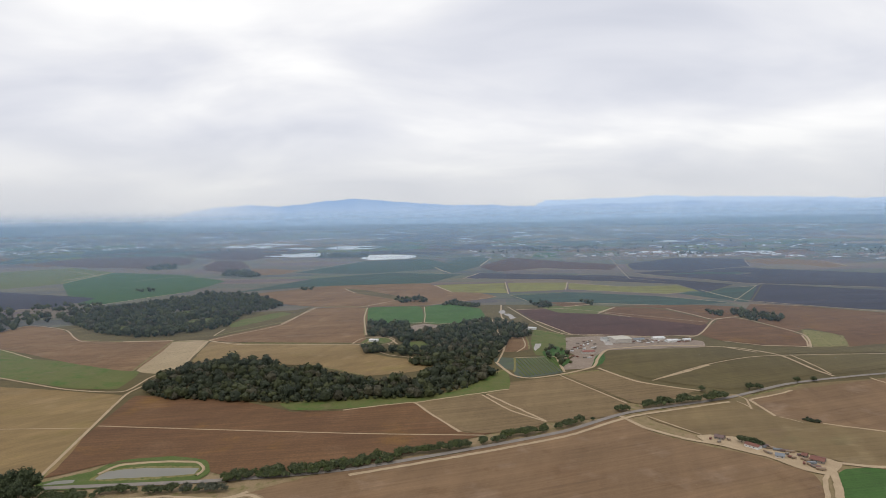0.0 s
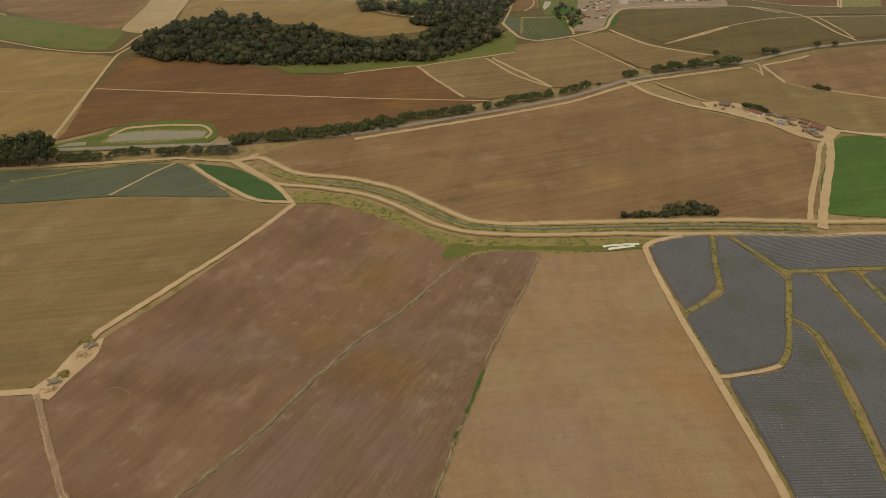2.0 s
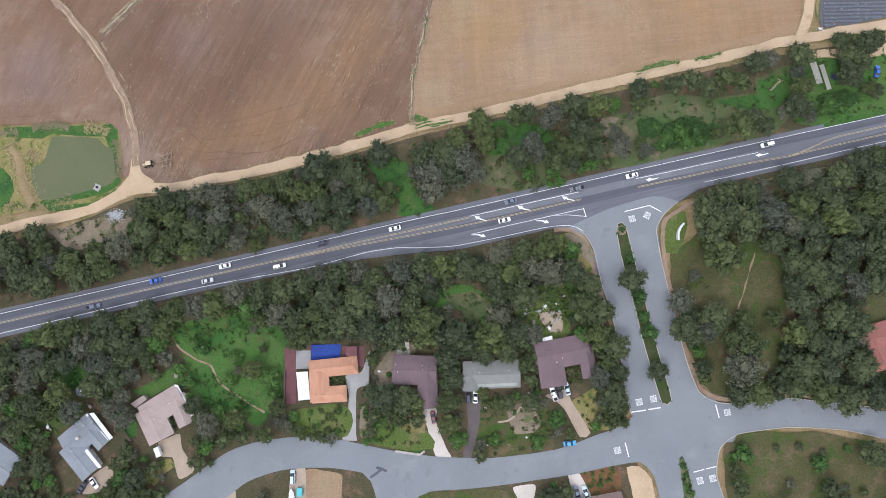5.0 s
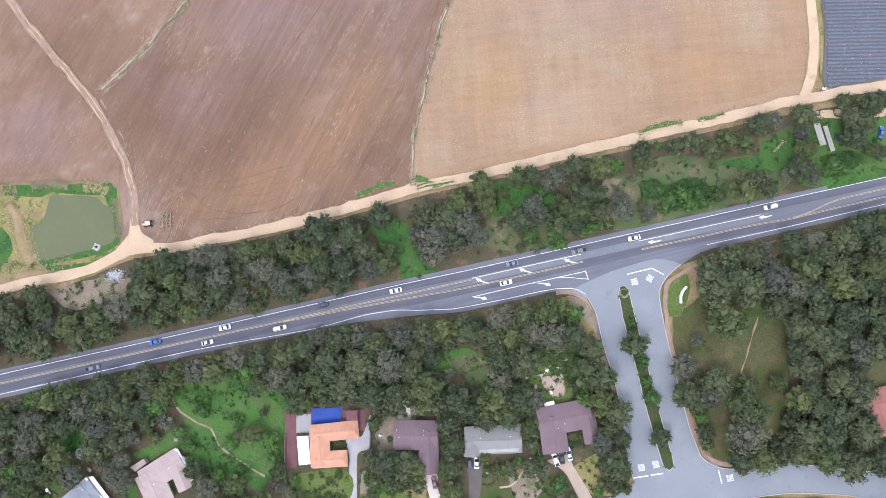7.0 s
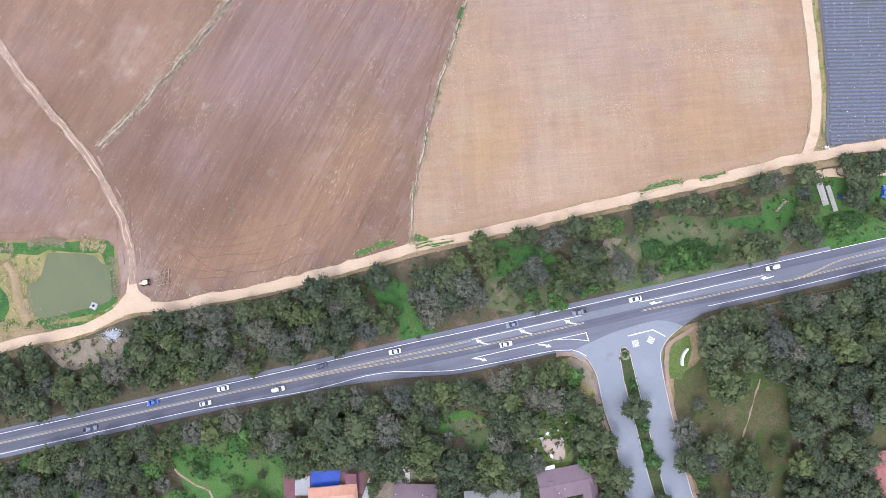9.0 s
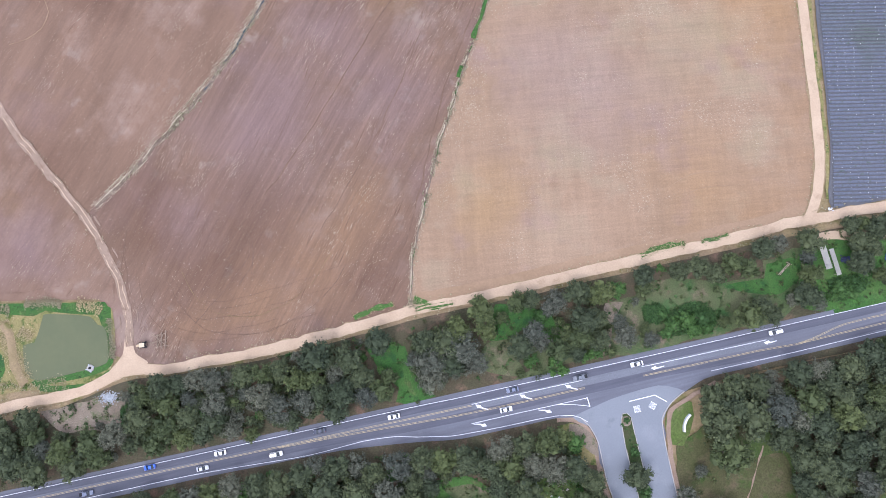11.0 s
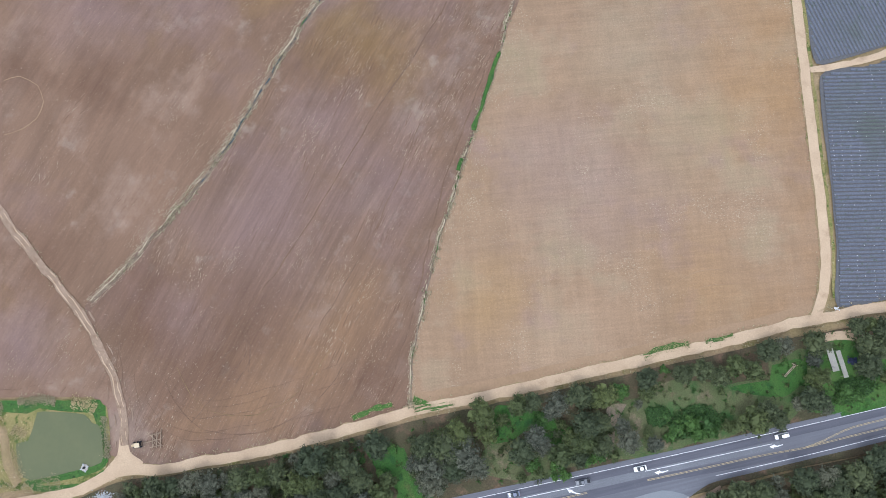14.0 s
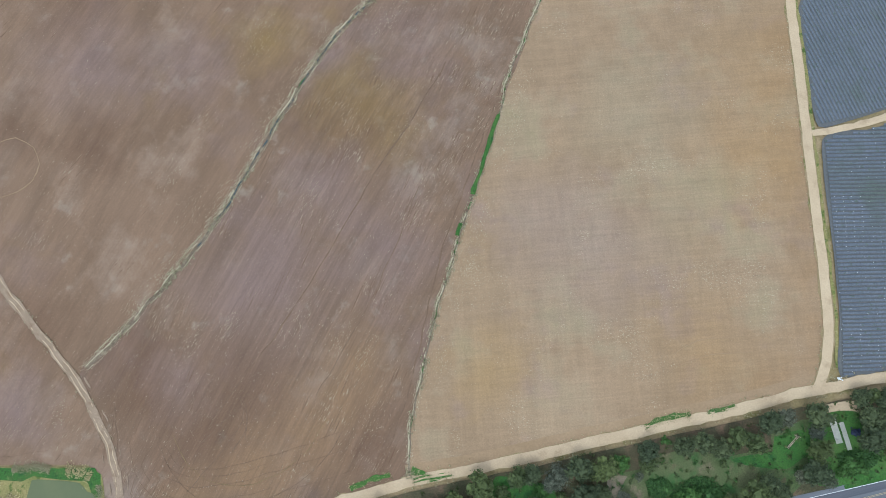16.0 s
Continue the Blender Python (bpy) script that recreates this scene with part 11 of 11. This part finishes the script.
# ---- far woods, tree rows, hills and haze ----
def wood(region, count, seed, small, large, label, material="leaf_far", clumps=40, gaps=()):
    """A far wood: many small rough crowns in one mesh."""
    rng = np.random.default_rng(seed)
    xs, ys = [p[0] for p in region], [p[1] for p in region]
    spots = np.zeros((0, 3))
    for _ in range(count * 12):
        if len(spots) >= count:
            break
        x, y, r = rng.uniform(min(xs), max(xs)), rng.uniform(min(ys), max(ys)), small + (large - small) * rng.random() ** 1.6
        if inside(x, y, region) and not any(inside(x, y, g) for g in gaps) and (((spots[:, 0] - x) ** 2 + (spots[:, 1] - y) ** 2) > ((spots[:, 2] + r) * 0.52) ** 2).all():
            spots = np.concatenate((spots, [[x, y, r]]))
    kinds = ("leaf_far", "leaf_far_olive", "leaf_far_brown") if material == "leaf_far" else (material,)
    which = rng.choice(len(kinds), len(spots), p=(0.55, 0.3, 0.15) if len(kinds) == 3 else None)
    for k, leaf in enumerate(kinds):
        verts, faces, base = [], [], 0
        for x, y, r in spots[which == k]:
            base_point = lay(x, y)
            o = np.array(base_point[:])
            r *= math.hypot(base_point.x - CX, base_point.y - CY) / max(1.0, math.hypot(x - CX, y - CY))
            tall = rng.uniform(0.75, 1.35)
            rise = r * 0.8 * tall + r * 0.5 * max(0.0, noise.noise((x * 0.012, y * 0.012, 3.0)))
            core = ICO1_V * (1 + rng.normal(0, 0.14, (len(ICO1_V), 1))) * np.array([r * 0.86, r * 0.86, r * 0.8 * tall]) + o + (0, 0, rise)
            verts.append(core)
            faces += (ICO1_F + base).tolist()
            base += len(core)
            d = rng.normal(0, 1, (clumps, 3))
            d[:, 2] = np.abs(d[:, 2]) - 0.2
            d /= np.linalg.norm(d, axis=1, keepdims=True)
            p, f = leaf_cards(rng, d * r * np.array([0.98, 0.98, 0.9 * tall]) + o + (0, 0, rise), d, r * 0.2, 1, r * 0.06)
            verts.append(p)
            faces += (f + base).tolist()
            base += len(p)
        if not verts:
            continue
        me = bpy.data.meshes.new("wood")
        me.from_pydata(np.concatenate(verts).tolist(), [], faces)
        me.materials.append(M[leaf])
        LAID.add(tagged(new("wood", me), label, "wood", "", "stuff"))


WOOD_GAPS = [[(-60, 1229), (-51, 1299), (-24, 1319), (11, 1285), (6, 1243), (-27, 1226), (-41, 1195)], [(-57, 1080), (-28, 1110), (-0, 1054), (-30, 1018)], [(126, 1349), (134, 1356), (133, 1171), (125, 1159)], [(-716, 1318), (-699, 1361), (-662, 1299), (-677, 1266)], [(-687, 1533), (-635, 1586), (-596, 1522), (-644, 1463)], [(-586, 1389), (-542, 1451), (-512, 1388), (-553, 1338)], [(-720, 1463), (-700, 1496), (-670, 1440), (-685, 1408)]]
wood([(-395, 777), (-350, 741), (-248, 724), (-180, 715), (-94, 724), (-7, 729), (47, 774), (92, 847), (72, 906), (18, 896), (-16, 835), (-55, 800), (-105, 816), (-183, 882), (-232, 886), (-269, 942), (-334, 972), (-393, 928), (-405, 850)], 1300, 21, 2.2, 9.5, "dark dense oak wood with a bumpy canopy")
wood([(-143, 1287), (-64, 1293), (-35, 1188), (35, 1247), (128, 1349), (189, 1224), (189, 1135), (137, 1083), (107, 987), (91, 897), (27, 895), (-7, 905), (-8, 962), (-68, 989), (-80, 1022), (-51, 1074), (-79, 1149), (-132, 1166)], 1000, 22, 2.2, 9, "dark oak wood round a clearing", gaps=WOOD_GAPS)
wood([(-951, 1489), (-933, 1582), (-877, 1648), (-798, 1792), (-732, 1935), (-623, 1934), (-490, 1775), (-417, 1633), (-445, 1552), (-476, 1461), (-462, 1313), (-530, 1218), (-609, 1189), (-730, 1264), (-844, 1377)], 2000, 23, 2.4, 9.5, "dark oak wood on a low hill", gaps=WOOD_GAPS)
wood([(-1496, 1630), (-1193, 1634), (-1058, 1567), (-916, 1459), (-916, 1347), (-947, 1279), (-1248, 1345)], 120, 24, 6, 11, "dark trees round scattered houses")
wood([(-132, 1056), (-98, 1058), (-86, 1013), (-118, 1002)], 40, 25, 4, 7, "clump of oaks by a farm drive")
wood([(-41, 931), (0, 936), (5, 904), (-27, 899)], 22, 26, 4, 7, "clump of oaks in a field")
for k, (region, count) in enumerate((([(304, 4613), (1270, 4815), (1051, 3966), (270, 4081)], 60), ([(-847, 4224), (-473, 4547), (-401, 4024), (-740, 3768)], 45), ([(-1939, 5421), (-1672, 5325), (-1543, 4906), (-1752, 4890)], 16), ([(-4682, 6659), (-4292, 10669), (-2165, 11158), (-1605, 8252), (-3122, 7739), (-3875, 5496)], 90), ([(-2075, 10689), (2288, 7670), (1681, 5608), (-1381, 7092)], 70), ([(1759, 5872), (3250, 4848), (2486, 3686), (1203, 3985)], 50))):
    wood(region, count, 200 + k, 5, 11, "scattered trees round far farmsteads in a valley", clumps=8)
for k, (region, n) in enumerate((([(-119, 1749), (-28, 1749), (-21, 1650), (-105, 1661)], 30), ([(686, 1368), (729, 1407), (779, 1306), (738, 1249), (684, 1263)], 55), ([(651, 1408), (675, 1378), (654, 1337), (638, 1365)], 12),
                                ([(-1491, 3115), (-1549, 3442), (-1474, 3468), (-1302, 3074), (-1408, 3028)], 90), ([(-931, 2630), (-994, 2875), (-890, 2885), (-758, 2650), (-757, 2519)], 110), ([(257, 1601), (309, 1594), (298, 1510), (258, 1515)], 18), ([(-428, 2102), (-467, 2055), (-446, 2002), (-404, 2028)], 10),
                                ([(-744, 3824), (-786, 4206), (-626, 4225), (-529, 3878), (-595, 3728)], 130), ([(-524, 3763), (-544, 4132), (-454, 4171), (-430, 3792)], 50), ([(-327, 4271), (-316, 4576), (-277, 4482), (-266, 4182)], 20), ([(-1062, 2132), (-996, 2140), (-955, 2047), (-1017, 2057)], 12), ([(186, 995), (215, 1031), (227, 991), (218, 906), (197, 885), (188, 921)], 9), ([(13, 1589), (44, 1653), (118, 1575), (110, 1544), (43, 1596)], 40), ([(393, 1629), (422, 1590), (406, 1537)], 8),
                                ([(-1171, 1720), (-980, 1754), (-898, 1629), (-1065, 1578)], 40))):
    wood(region, n * 2, 40 + k, 2.5, 7.5, "distant clump of dark trees", clumps=14)
# scattered trees over the valley floor
for k, (region, n) in enumerate((([(-3376, 4429), (-4207, 6481), (-4897, 8796), (-3841, 6882), (-3497, 5373), (-2962, 3876)], 160), ([(-4060, 7279), (-3679, 9135), (-2862, 7088), (-3526, 6755)], 110), ([(418, 4248), (608, 4504), (1375, 5220), (1181, 4468), (715, 4149), (427, 3964)], 150),
                                ([(1104, 4325), (1739, 5307), (1564, 4503), (1170, 3996)], 60), ([(1454, 3767), (1631, 3774), (1703, 3623), (1382, 3489)], 50), ([(71, 7545), (740, 7623), (684, 6421), (92, 6068)], 50), ([(2486, 3686), (2927, 3974), (2841, 3700), (2507, 3425)], 30),
                                ([(-3835, 4310), (-2614, 7690), (822, 7117), (3477, 4738), (3559, 3728), (2397, 3236), (436, 3714), (-1516, 4428), (-3099, 3466)], 160))):
    wood(region, n, 61 + k, 4, 8, "scattered dark trees and hedges over the valley floor", clumps=6)

ROW_RNG = random.Random(17)


def tree_row(line, gap, r, kinds=("oak", "oak", "olive"), off=3.0, group="roadside trees"):
    total = sum(math.dist(a, b) for a, b in zip(line, line[1:]))
    s = 0.0
    while s < total:
        p, way = on_line(line, s)
        kind = ROW_RNG.choice(kinds)
        (plant if kind == "gum" else join_in)(kind, p.x + ROW_RNG.uniform(-off, off), p.y + ROW_RNG.uniform(-off, off), r * ROW_RNG.uniform(0.7, 1.25), group)
        s += gap * ROW_RNG.uniform(0.7, 1.3)


tree_row([(-186.3, 483.7), (-154.9, 491.0), (-109.3, 497.8), (-68.9, 513.5), (-37.2, 526.1), (-4.1, 539.3), (39.2, 552.7)], 4.6, 5.6)
tree_row([(-184.6, 478.6), (-108.0, 491.2), (-67.9, 505.1), (-36.7, 518.9)], 6, 4.6)
tree_row([(51.2, 558.5), (79.2, 573.7), (108.3, 587.8), (127, 598)], 5.5, 5.8)
tree_row([(135, 601), (153, 611), (168, 620)], 6, 5.4)
tree_row([(222, 656), (236, 664)], 6, 5.5)
tree_row([(257, 672), (286, 680), (325, 689), (369, 701)], 6, 7.2, ("oak",))
for spot, r in zip([(182, 625), (353, 736), (416, 737), (428, 739), (432, 739), (498, 768), (524, 773), (123, 602)], (3, 5.5, 6.5, 6, 5, 5.5, 5, 4)):
    plant("oak", *spot, r, "roadside trees")
tree_row([(-430, 439), (-402, 440), (-373, 440), (-351, 441), (-332, 442)], 5, 9.5, ("gum",), 5)
tree_row([(-437, 449), (-408, 448), (-378, 448), (-356, 449), (-340, 449)], 6, 10.5, ("gum",), 6)
tree_row([(-325, 444), (-308, 445), (-286, 449)], 4.0, 4.4, ("oak", "olive"))
tree_row([(-329, 451), (-308, 455), (-295, 457)], 6.0, 4.0, ("oak", "olive"))
tree_row([(-285, 458), (-255, 460)], 4.0, 4.4, ("oak",), 2)
tree_row([(-245, 456), (-220.1, 460.1)], 4.0, 4.8, ("oak",), 2)
tree_row([(-215.6, 456.4), (-197.8, 458.0), (-176.1, 460.6)], 4.0, 4.6, ("olive", "grey"), 3)
wood([(133.9, 336.6), (153.7, 340.9), (163.5, 338.9), (170.4, 347.1), (194.1, 354.1), (207.2, 347.6), (204.8, 337.6), (177.8, 338.4), (164.4, 335.6)], 170, 71, 1.4, 3.2, "dark thicket of willows beside a canal", clumps=20)
for spot in [(314, 549), (317, 546), (320, 542), (323, 539), (326, 535)]:
    plant("oak", *spot, 5.0, "farm yard trees")


wood([(414, 615), (422, 617), (430, 605), (426, 601), (419, 605)], 60, 90, 1.0, 2.4, "row of low dark brush on a field edge", clumps=14)


grow_thickets()


def ridge(heights, radius, foot, material, label, seed):
    """A line of far hills, as (bearing in degrees, height over the eye) pairs with a rough crest."""
    verts, faces, rows = [], [], 7
    b0, b1 = heights[0][0], heights[-1][0]
    count = int((b1 - b0) * 8)
    for i in range(count + 1):
        b = b0 + (b1 - b0) * i / count
        h = float(np.interp(b, [p[0] for p in heights], [p[1] for p in heights]))
        h += 7 * noise.noise((b * 0.6, seed, 0)) + 3.0 * noise.noise((b * 2.3, seed, 5)) + 1.2 * noise.noise((b * 7, seed, 9))
        for j in range(rows):
            t = j / (rows - 1)
            r = radius - 90 * (1 - t) + 25 * noise.noise((b * 1.7, j * 0.9, seed))
            z = EYE + foot + (h - foot) * t**0.8 + (5 * noise.noise((b * 1.1, t * 3, seed)) if 0 < j < rows - 1 else 0)
            verts.append(tuple(LAND_TOP + WIDEN * (np.array((CX + r * math.sin(radians(b)), CY + r * math.cos(radians(b)), z)) - PLAN_TOP)))
        if i:
            a, c = (i - 1) * rows, i * rows
            faces += [(a + j, c + j, c + j + 1, a + j + 1) for j in range(rows - 1)]
    me = bpy.data.meshes.new("far_hills")
    me.from_pydata(verts, [], faces)
    for p in me.polygons:
        p.use_smooth = True
    me.materials.append(M[material])
    LAID.add(tagged(new("backdrop", me), label, "hills", "", "structure"))


def haze_glow_material(name, low, high):
    """Far hills seen through miles of air: the haze is painted into their glow."""
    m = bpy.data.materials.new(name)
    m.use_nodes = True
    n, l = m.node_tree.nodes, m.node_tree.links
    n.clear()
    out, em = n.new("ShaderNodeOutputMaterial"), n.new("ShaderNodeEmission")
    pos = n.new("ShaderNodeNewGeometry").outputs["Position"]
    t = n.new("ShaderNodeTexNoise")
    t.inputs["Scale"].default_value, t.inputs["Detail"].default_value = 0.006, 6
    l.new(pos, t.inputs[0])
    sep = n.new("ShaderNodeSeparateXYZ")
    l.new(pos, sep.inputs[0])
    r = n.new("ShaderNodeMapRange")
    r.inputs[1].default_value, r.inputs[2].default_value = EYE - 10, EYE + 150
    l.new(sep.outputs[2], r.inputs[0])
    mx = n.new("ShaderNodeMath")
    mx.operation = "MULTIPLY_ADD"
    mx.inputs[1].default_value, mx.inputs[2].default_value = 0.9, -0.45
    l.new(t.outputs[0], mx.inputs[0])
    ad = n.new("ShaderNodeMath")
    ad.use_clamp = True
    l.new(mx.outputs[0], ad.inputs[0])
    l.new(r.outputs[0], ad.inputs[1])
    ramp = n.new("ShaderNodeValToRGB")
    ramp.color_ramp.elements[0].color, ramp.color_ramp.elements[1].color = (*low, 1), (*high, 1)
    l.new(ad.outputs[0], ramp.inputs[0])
    # the western end fades to a painted pale haze colour
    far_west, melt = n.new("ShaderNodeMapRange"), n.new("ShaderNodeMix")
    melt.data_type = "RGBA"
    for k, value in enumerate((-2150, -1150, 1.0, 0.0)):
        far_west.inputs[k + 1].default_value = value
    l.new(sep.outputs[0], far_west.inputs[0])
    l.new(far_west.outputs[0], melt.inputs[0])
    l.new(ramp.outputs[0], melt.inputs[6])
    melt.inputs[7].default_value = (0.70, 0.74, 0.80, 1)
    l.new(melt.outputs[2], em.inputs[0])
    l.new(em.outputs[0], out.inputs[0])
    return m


# pale blue haze is already mixed into these glow colours
M["hills_near"] = haze_glow_material("hills_near", (0.50, 0.62, 0.80), (0.33, 0.47, 0.70))
M["hills_far"] = haze_glow_material("hills_far", (0.46, 0.59, 0.79), (0.50, 0.64, 0.84))
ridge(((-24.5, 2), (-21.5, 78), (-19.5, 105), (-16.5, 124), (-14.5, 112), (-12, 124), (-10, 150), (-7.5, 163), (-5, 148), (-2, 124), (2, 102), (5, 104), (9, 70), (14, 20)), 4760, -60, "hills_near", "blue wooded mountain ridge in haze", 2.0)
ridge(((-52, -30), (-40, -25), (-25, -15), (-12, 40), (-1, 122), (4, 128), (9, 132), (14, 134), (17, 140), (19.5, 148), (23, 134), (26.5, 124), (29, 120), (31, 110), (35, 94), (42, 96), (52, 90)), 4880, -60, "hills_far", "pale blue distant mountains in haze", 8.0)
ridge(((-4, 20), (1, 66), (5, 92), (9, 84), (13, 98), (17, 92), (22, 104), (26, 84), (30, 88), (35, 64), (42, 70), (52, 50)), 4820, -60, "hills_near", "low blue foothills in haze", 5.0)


# ---- haze over the valley: added see-through sheets stand in for it, thickest far off ----
def haze_veil_material(name, share, foot, full):
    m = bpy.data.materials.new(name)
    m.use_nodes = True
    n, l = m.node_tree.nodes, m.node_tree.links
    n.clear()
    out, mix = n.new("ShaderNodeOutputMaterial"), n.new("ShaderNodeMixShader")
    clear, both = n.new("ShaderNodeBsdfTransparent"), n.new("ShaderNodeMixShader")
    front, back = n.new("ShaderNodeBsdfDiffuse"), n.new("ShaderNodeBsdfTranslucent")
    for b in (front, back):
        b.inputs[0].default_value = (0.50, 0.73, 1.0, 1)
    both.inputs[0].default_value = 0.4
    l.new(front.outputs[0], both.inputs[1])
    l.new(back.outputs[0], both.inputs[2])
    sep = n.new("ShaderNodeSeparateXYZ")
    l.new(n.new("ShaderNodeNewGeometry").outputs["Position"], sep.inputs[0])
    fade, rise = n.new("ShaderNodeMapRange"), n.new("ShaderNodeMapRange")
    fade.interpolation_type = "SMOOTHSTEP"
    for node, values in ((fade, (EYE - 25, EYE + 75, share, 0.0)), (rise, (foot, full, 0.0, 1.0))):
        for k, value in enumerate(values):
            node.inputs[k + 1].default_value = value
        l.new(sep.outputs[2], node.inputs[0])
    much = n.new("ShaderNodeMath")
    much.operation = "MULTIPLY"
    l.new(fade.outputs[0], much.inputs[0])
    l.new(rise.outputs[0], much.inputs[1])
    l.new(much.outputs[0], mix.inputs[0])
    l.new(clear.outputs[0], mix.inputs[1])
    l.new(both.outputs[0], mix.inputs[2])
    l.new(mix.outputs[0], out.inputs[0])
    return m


def foot_at(radius):
    d = radius if radius <= LEVEL else LEVEL * (RIM - LEVEL) / (RIM - radius)
    s = 1.0 if d <= LEVEL else (LEVEL + (RIM - LEVEL) * (1 - LEVEL / d)) / d
    return EYE * (1 - s)


# one curved sheet; its blue colour and fading opacity imitate haze
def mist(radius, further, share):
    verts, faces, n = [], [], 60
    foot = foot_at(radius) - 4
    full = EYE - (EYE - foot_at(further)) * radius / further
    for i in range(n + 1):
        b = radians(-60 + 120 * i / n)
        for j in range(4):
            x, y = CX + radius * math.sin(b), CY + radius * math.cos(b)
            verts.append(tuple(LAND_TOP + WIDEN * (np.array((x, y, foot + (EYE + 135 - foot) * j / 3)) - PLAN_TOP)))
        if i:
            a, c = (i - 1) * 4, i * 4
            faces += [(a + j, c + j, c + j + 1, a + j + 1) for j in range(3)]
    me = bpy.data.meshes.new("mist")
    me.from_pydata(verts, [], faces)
    me.materials.append(haze_veil_material("mist", share, foot, full))
    LAID.add(tagged(new("backdrop", me), "added see-through blue veil standing in for valley haze", "mist", "", "structure"))


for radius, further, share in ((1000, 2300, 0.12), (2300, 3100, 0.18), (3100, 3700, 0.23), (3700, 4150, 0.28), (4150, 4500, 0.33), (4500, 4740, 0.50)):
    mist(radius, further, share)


import collections

# ---- everything that was set out on the level plan comes to rest on the sloping land ----
UPRIGHT = {"house", "patio roof", "porch", "shed", "pool cover", "tank", "float"}


def settle():
    kids = collections.defaultdict(list)
    for ob in bpy.data.objects:
        if ob.parent is not None:
            kids[ob.parent].append(ob)

    def family(ob):
        return [ob] + [k for c in kids[ob] for k in family(c)]

    for ob in [o for o in bpy.data.objects if o.parent is None and o.type in ("MESH", "EMPTY") and o not in LAID]:
        at = ob.matrix_basis.translation.copy()
        if at.length > 0.01:
            x, y = at.x, at.y
            tilt = Matrix.Identity(4)
            if ob.get("category", "") not in UPRIGHT | {"tree", "bush"}:
                a, b, c, d = (lay(x + i, y + j) for i, j in ((-2, 0), (2, 0), (0, -2), (0, 2)))
                up = (b - a).cross(d - c).normalized()
                tilt = Vector((0, 0, 1)).rotation_difference(up).to_matrix().to_4x4()
            turned = ob.matrix_basis.copy()
            turned.translation = (0, 0, 0)
            ob.matrix_basis = Matrix.Translation(lay(x, y, at.z)) @ tilt @ turned
            continue
        meshes = [o.data for o in family(ob) if o.type == "MESH"]
        if not meshes:
            continue
        spots = []
        for me in meshes:
            co = np.empty(len(me.vertices) * 3)
            me.vertices.foreach_get("co", co)
            spots.append(co.reshape(-1, 3))
        if ob.get("category", "") in UPRIGHT:
            every = np.concatenate(spots)
            mid = (every[:, :2].min(0) + every[:, :2].max(0)) / 2
            ob.matrix_basis = Matrix.Translation(Vector((lay_all(mid)[0] - (*mid, 0.0)).tolist()))
            continue
        for me, co in zip(meshes, spots):
            me.vertices.foreach_set("co", lay_all(co[:, :2], co[:, 2]).ravel())
            me.update()


settle()
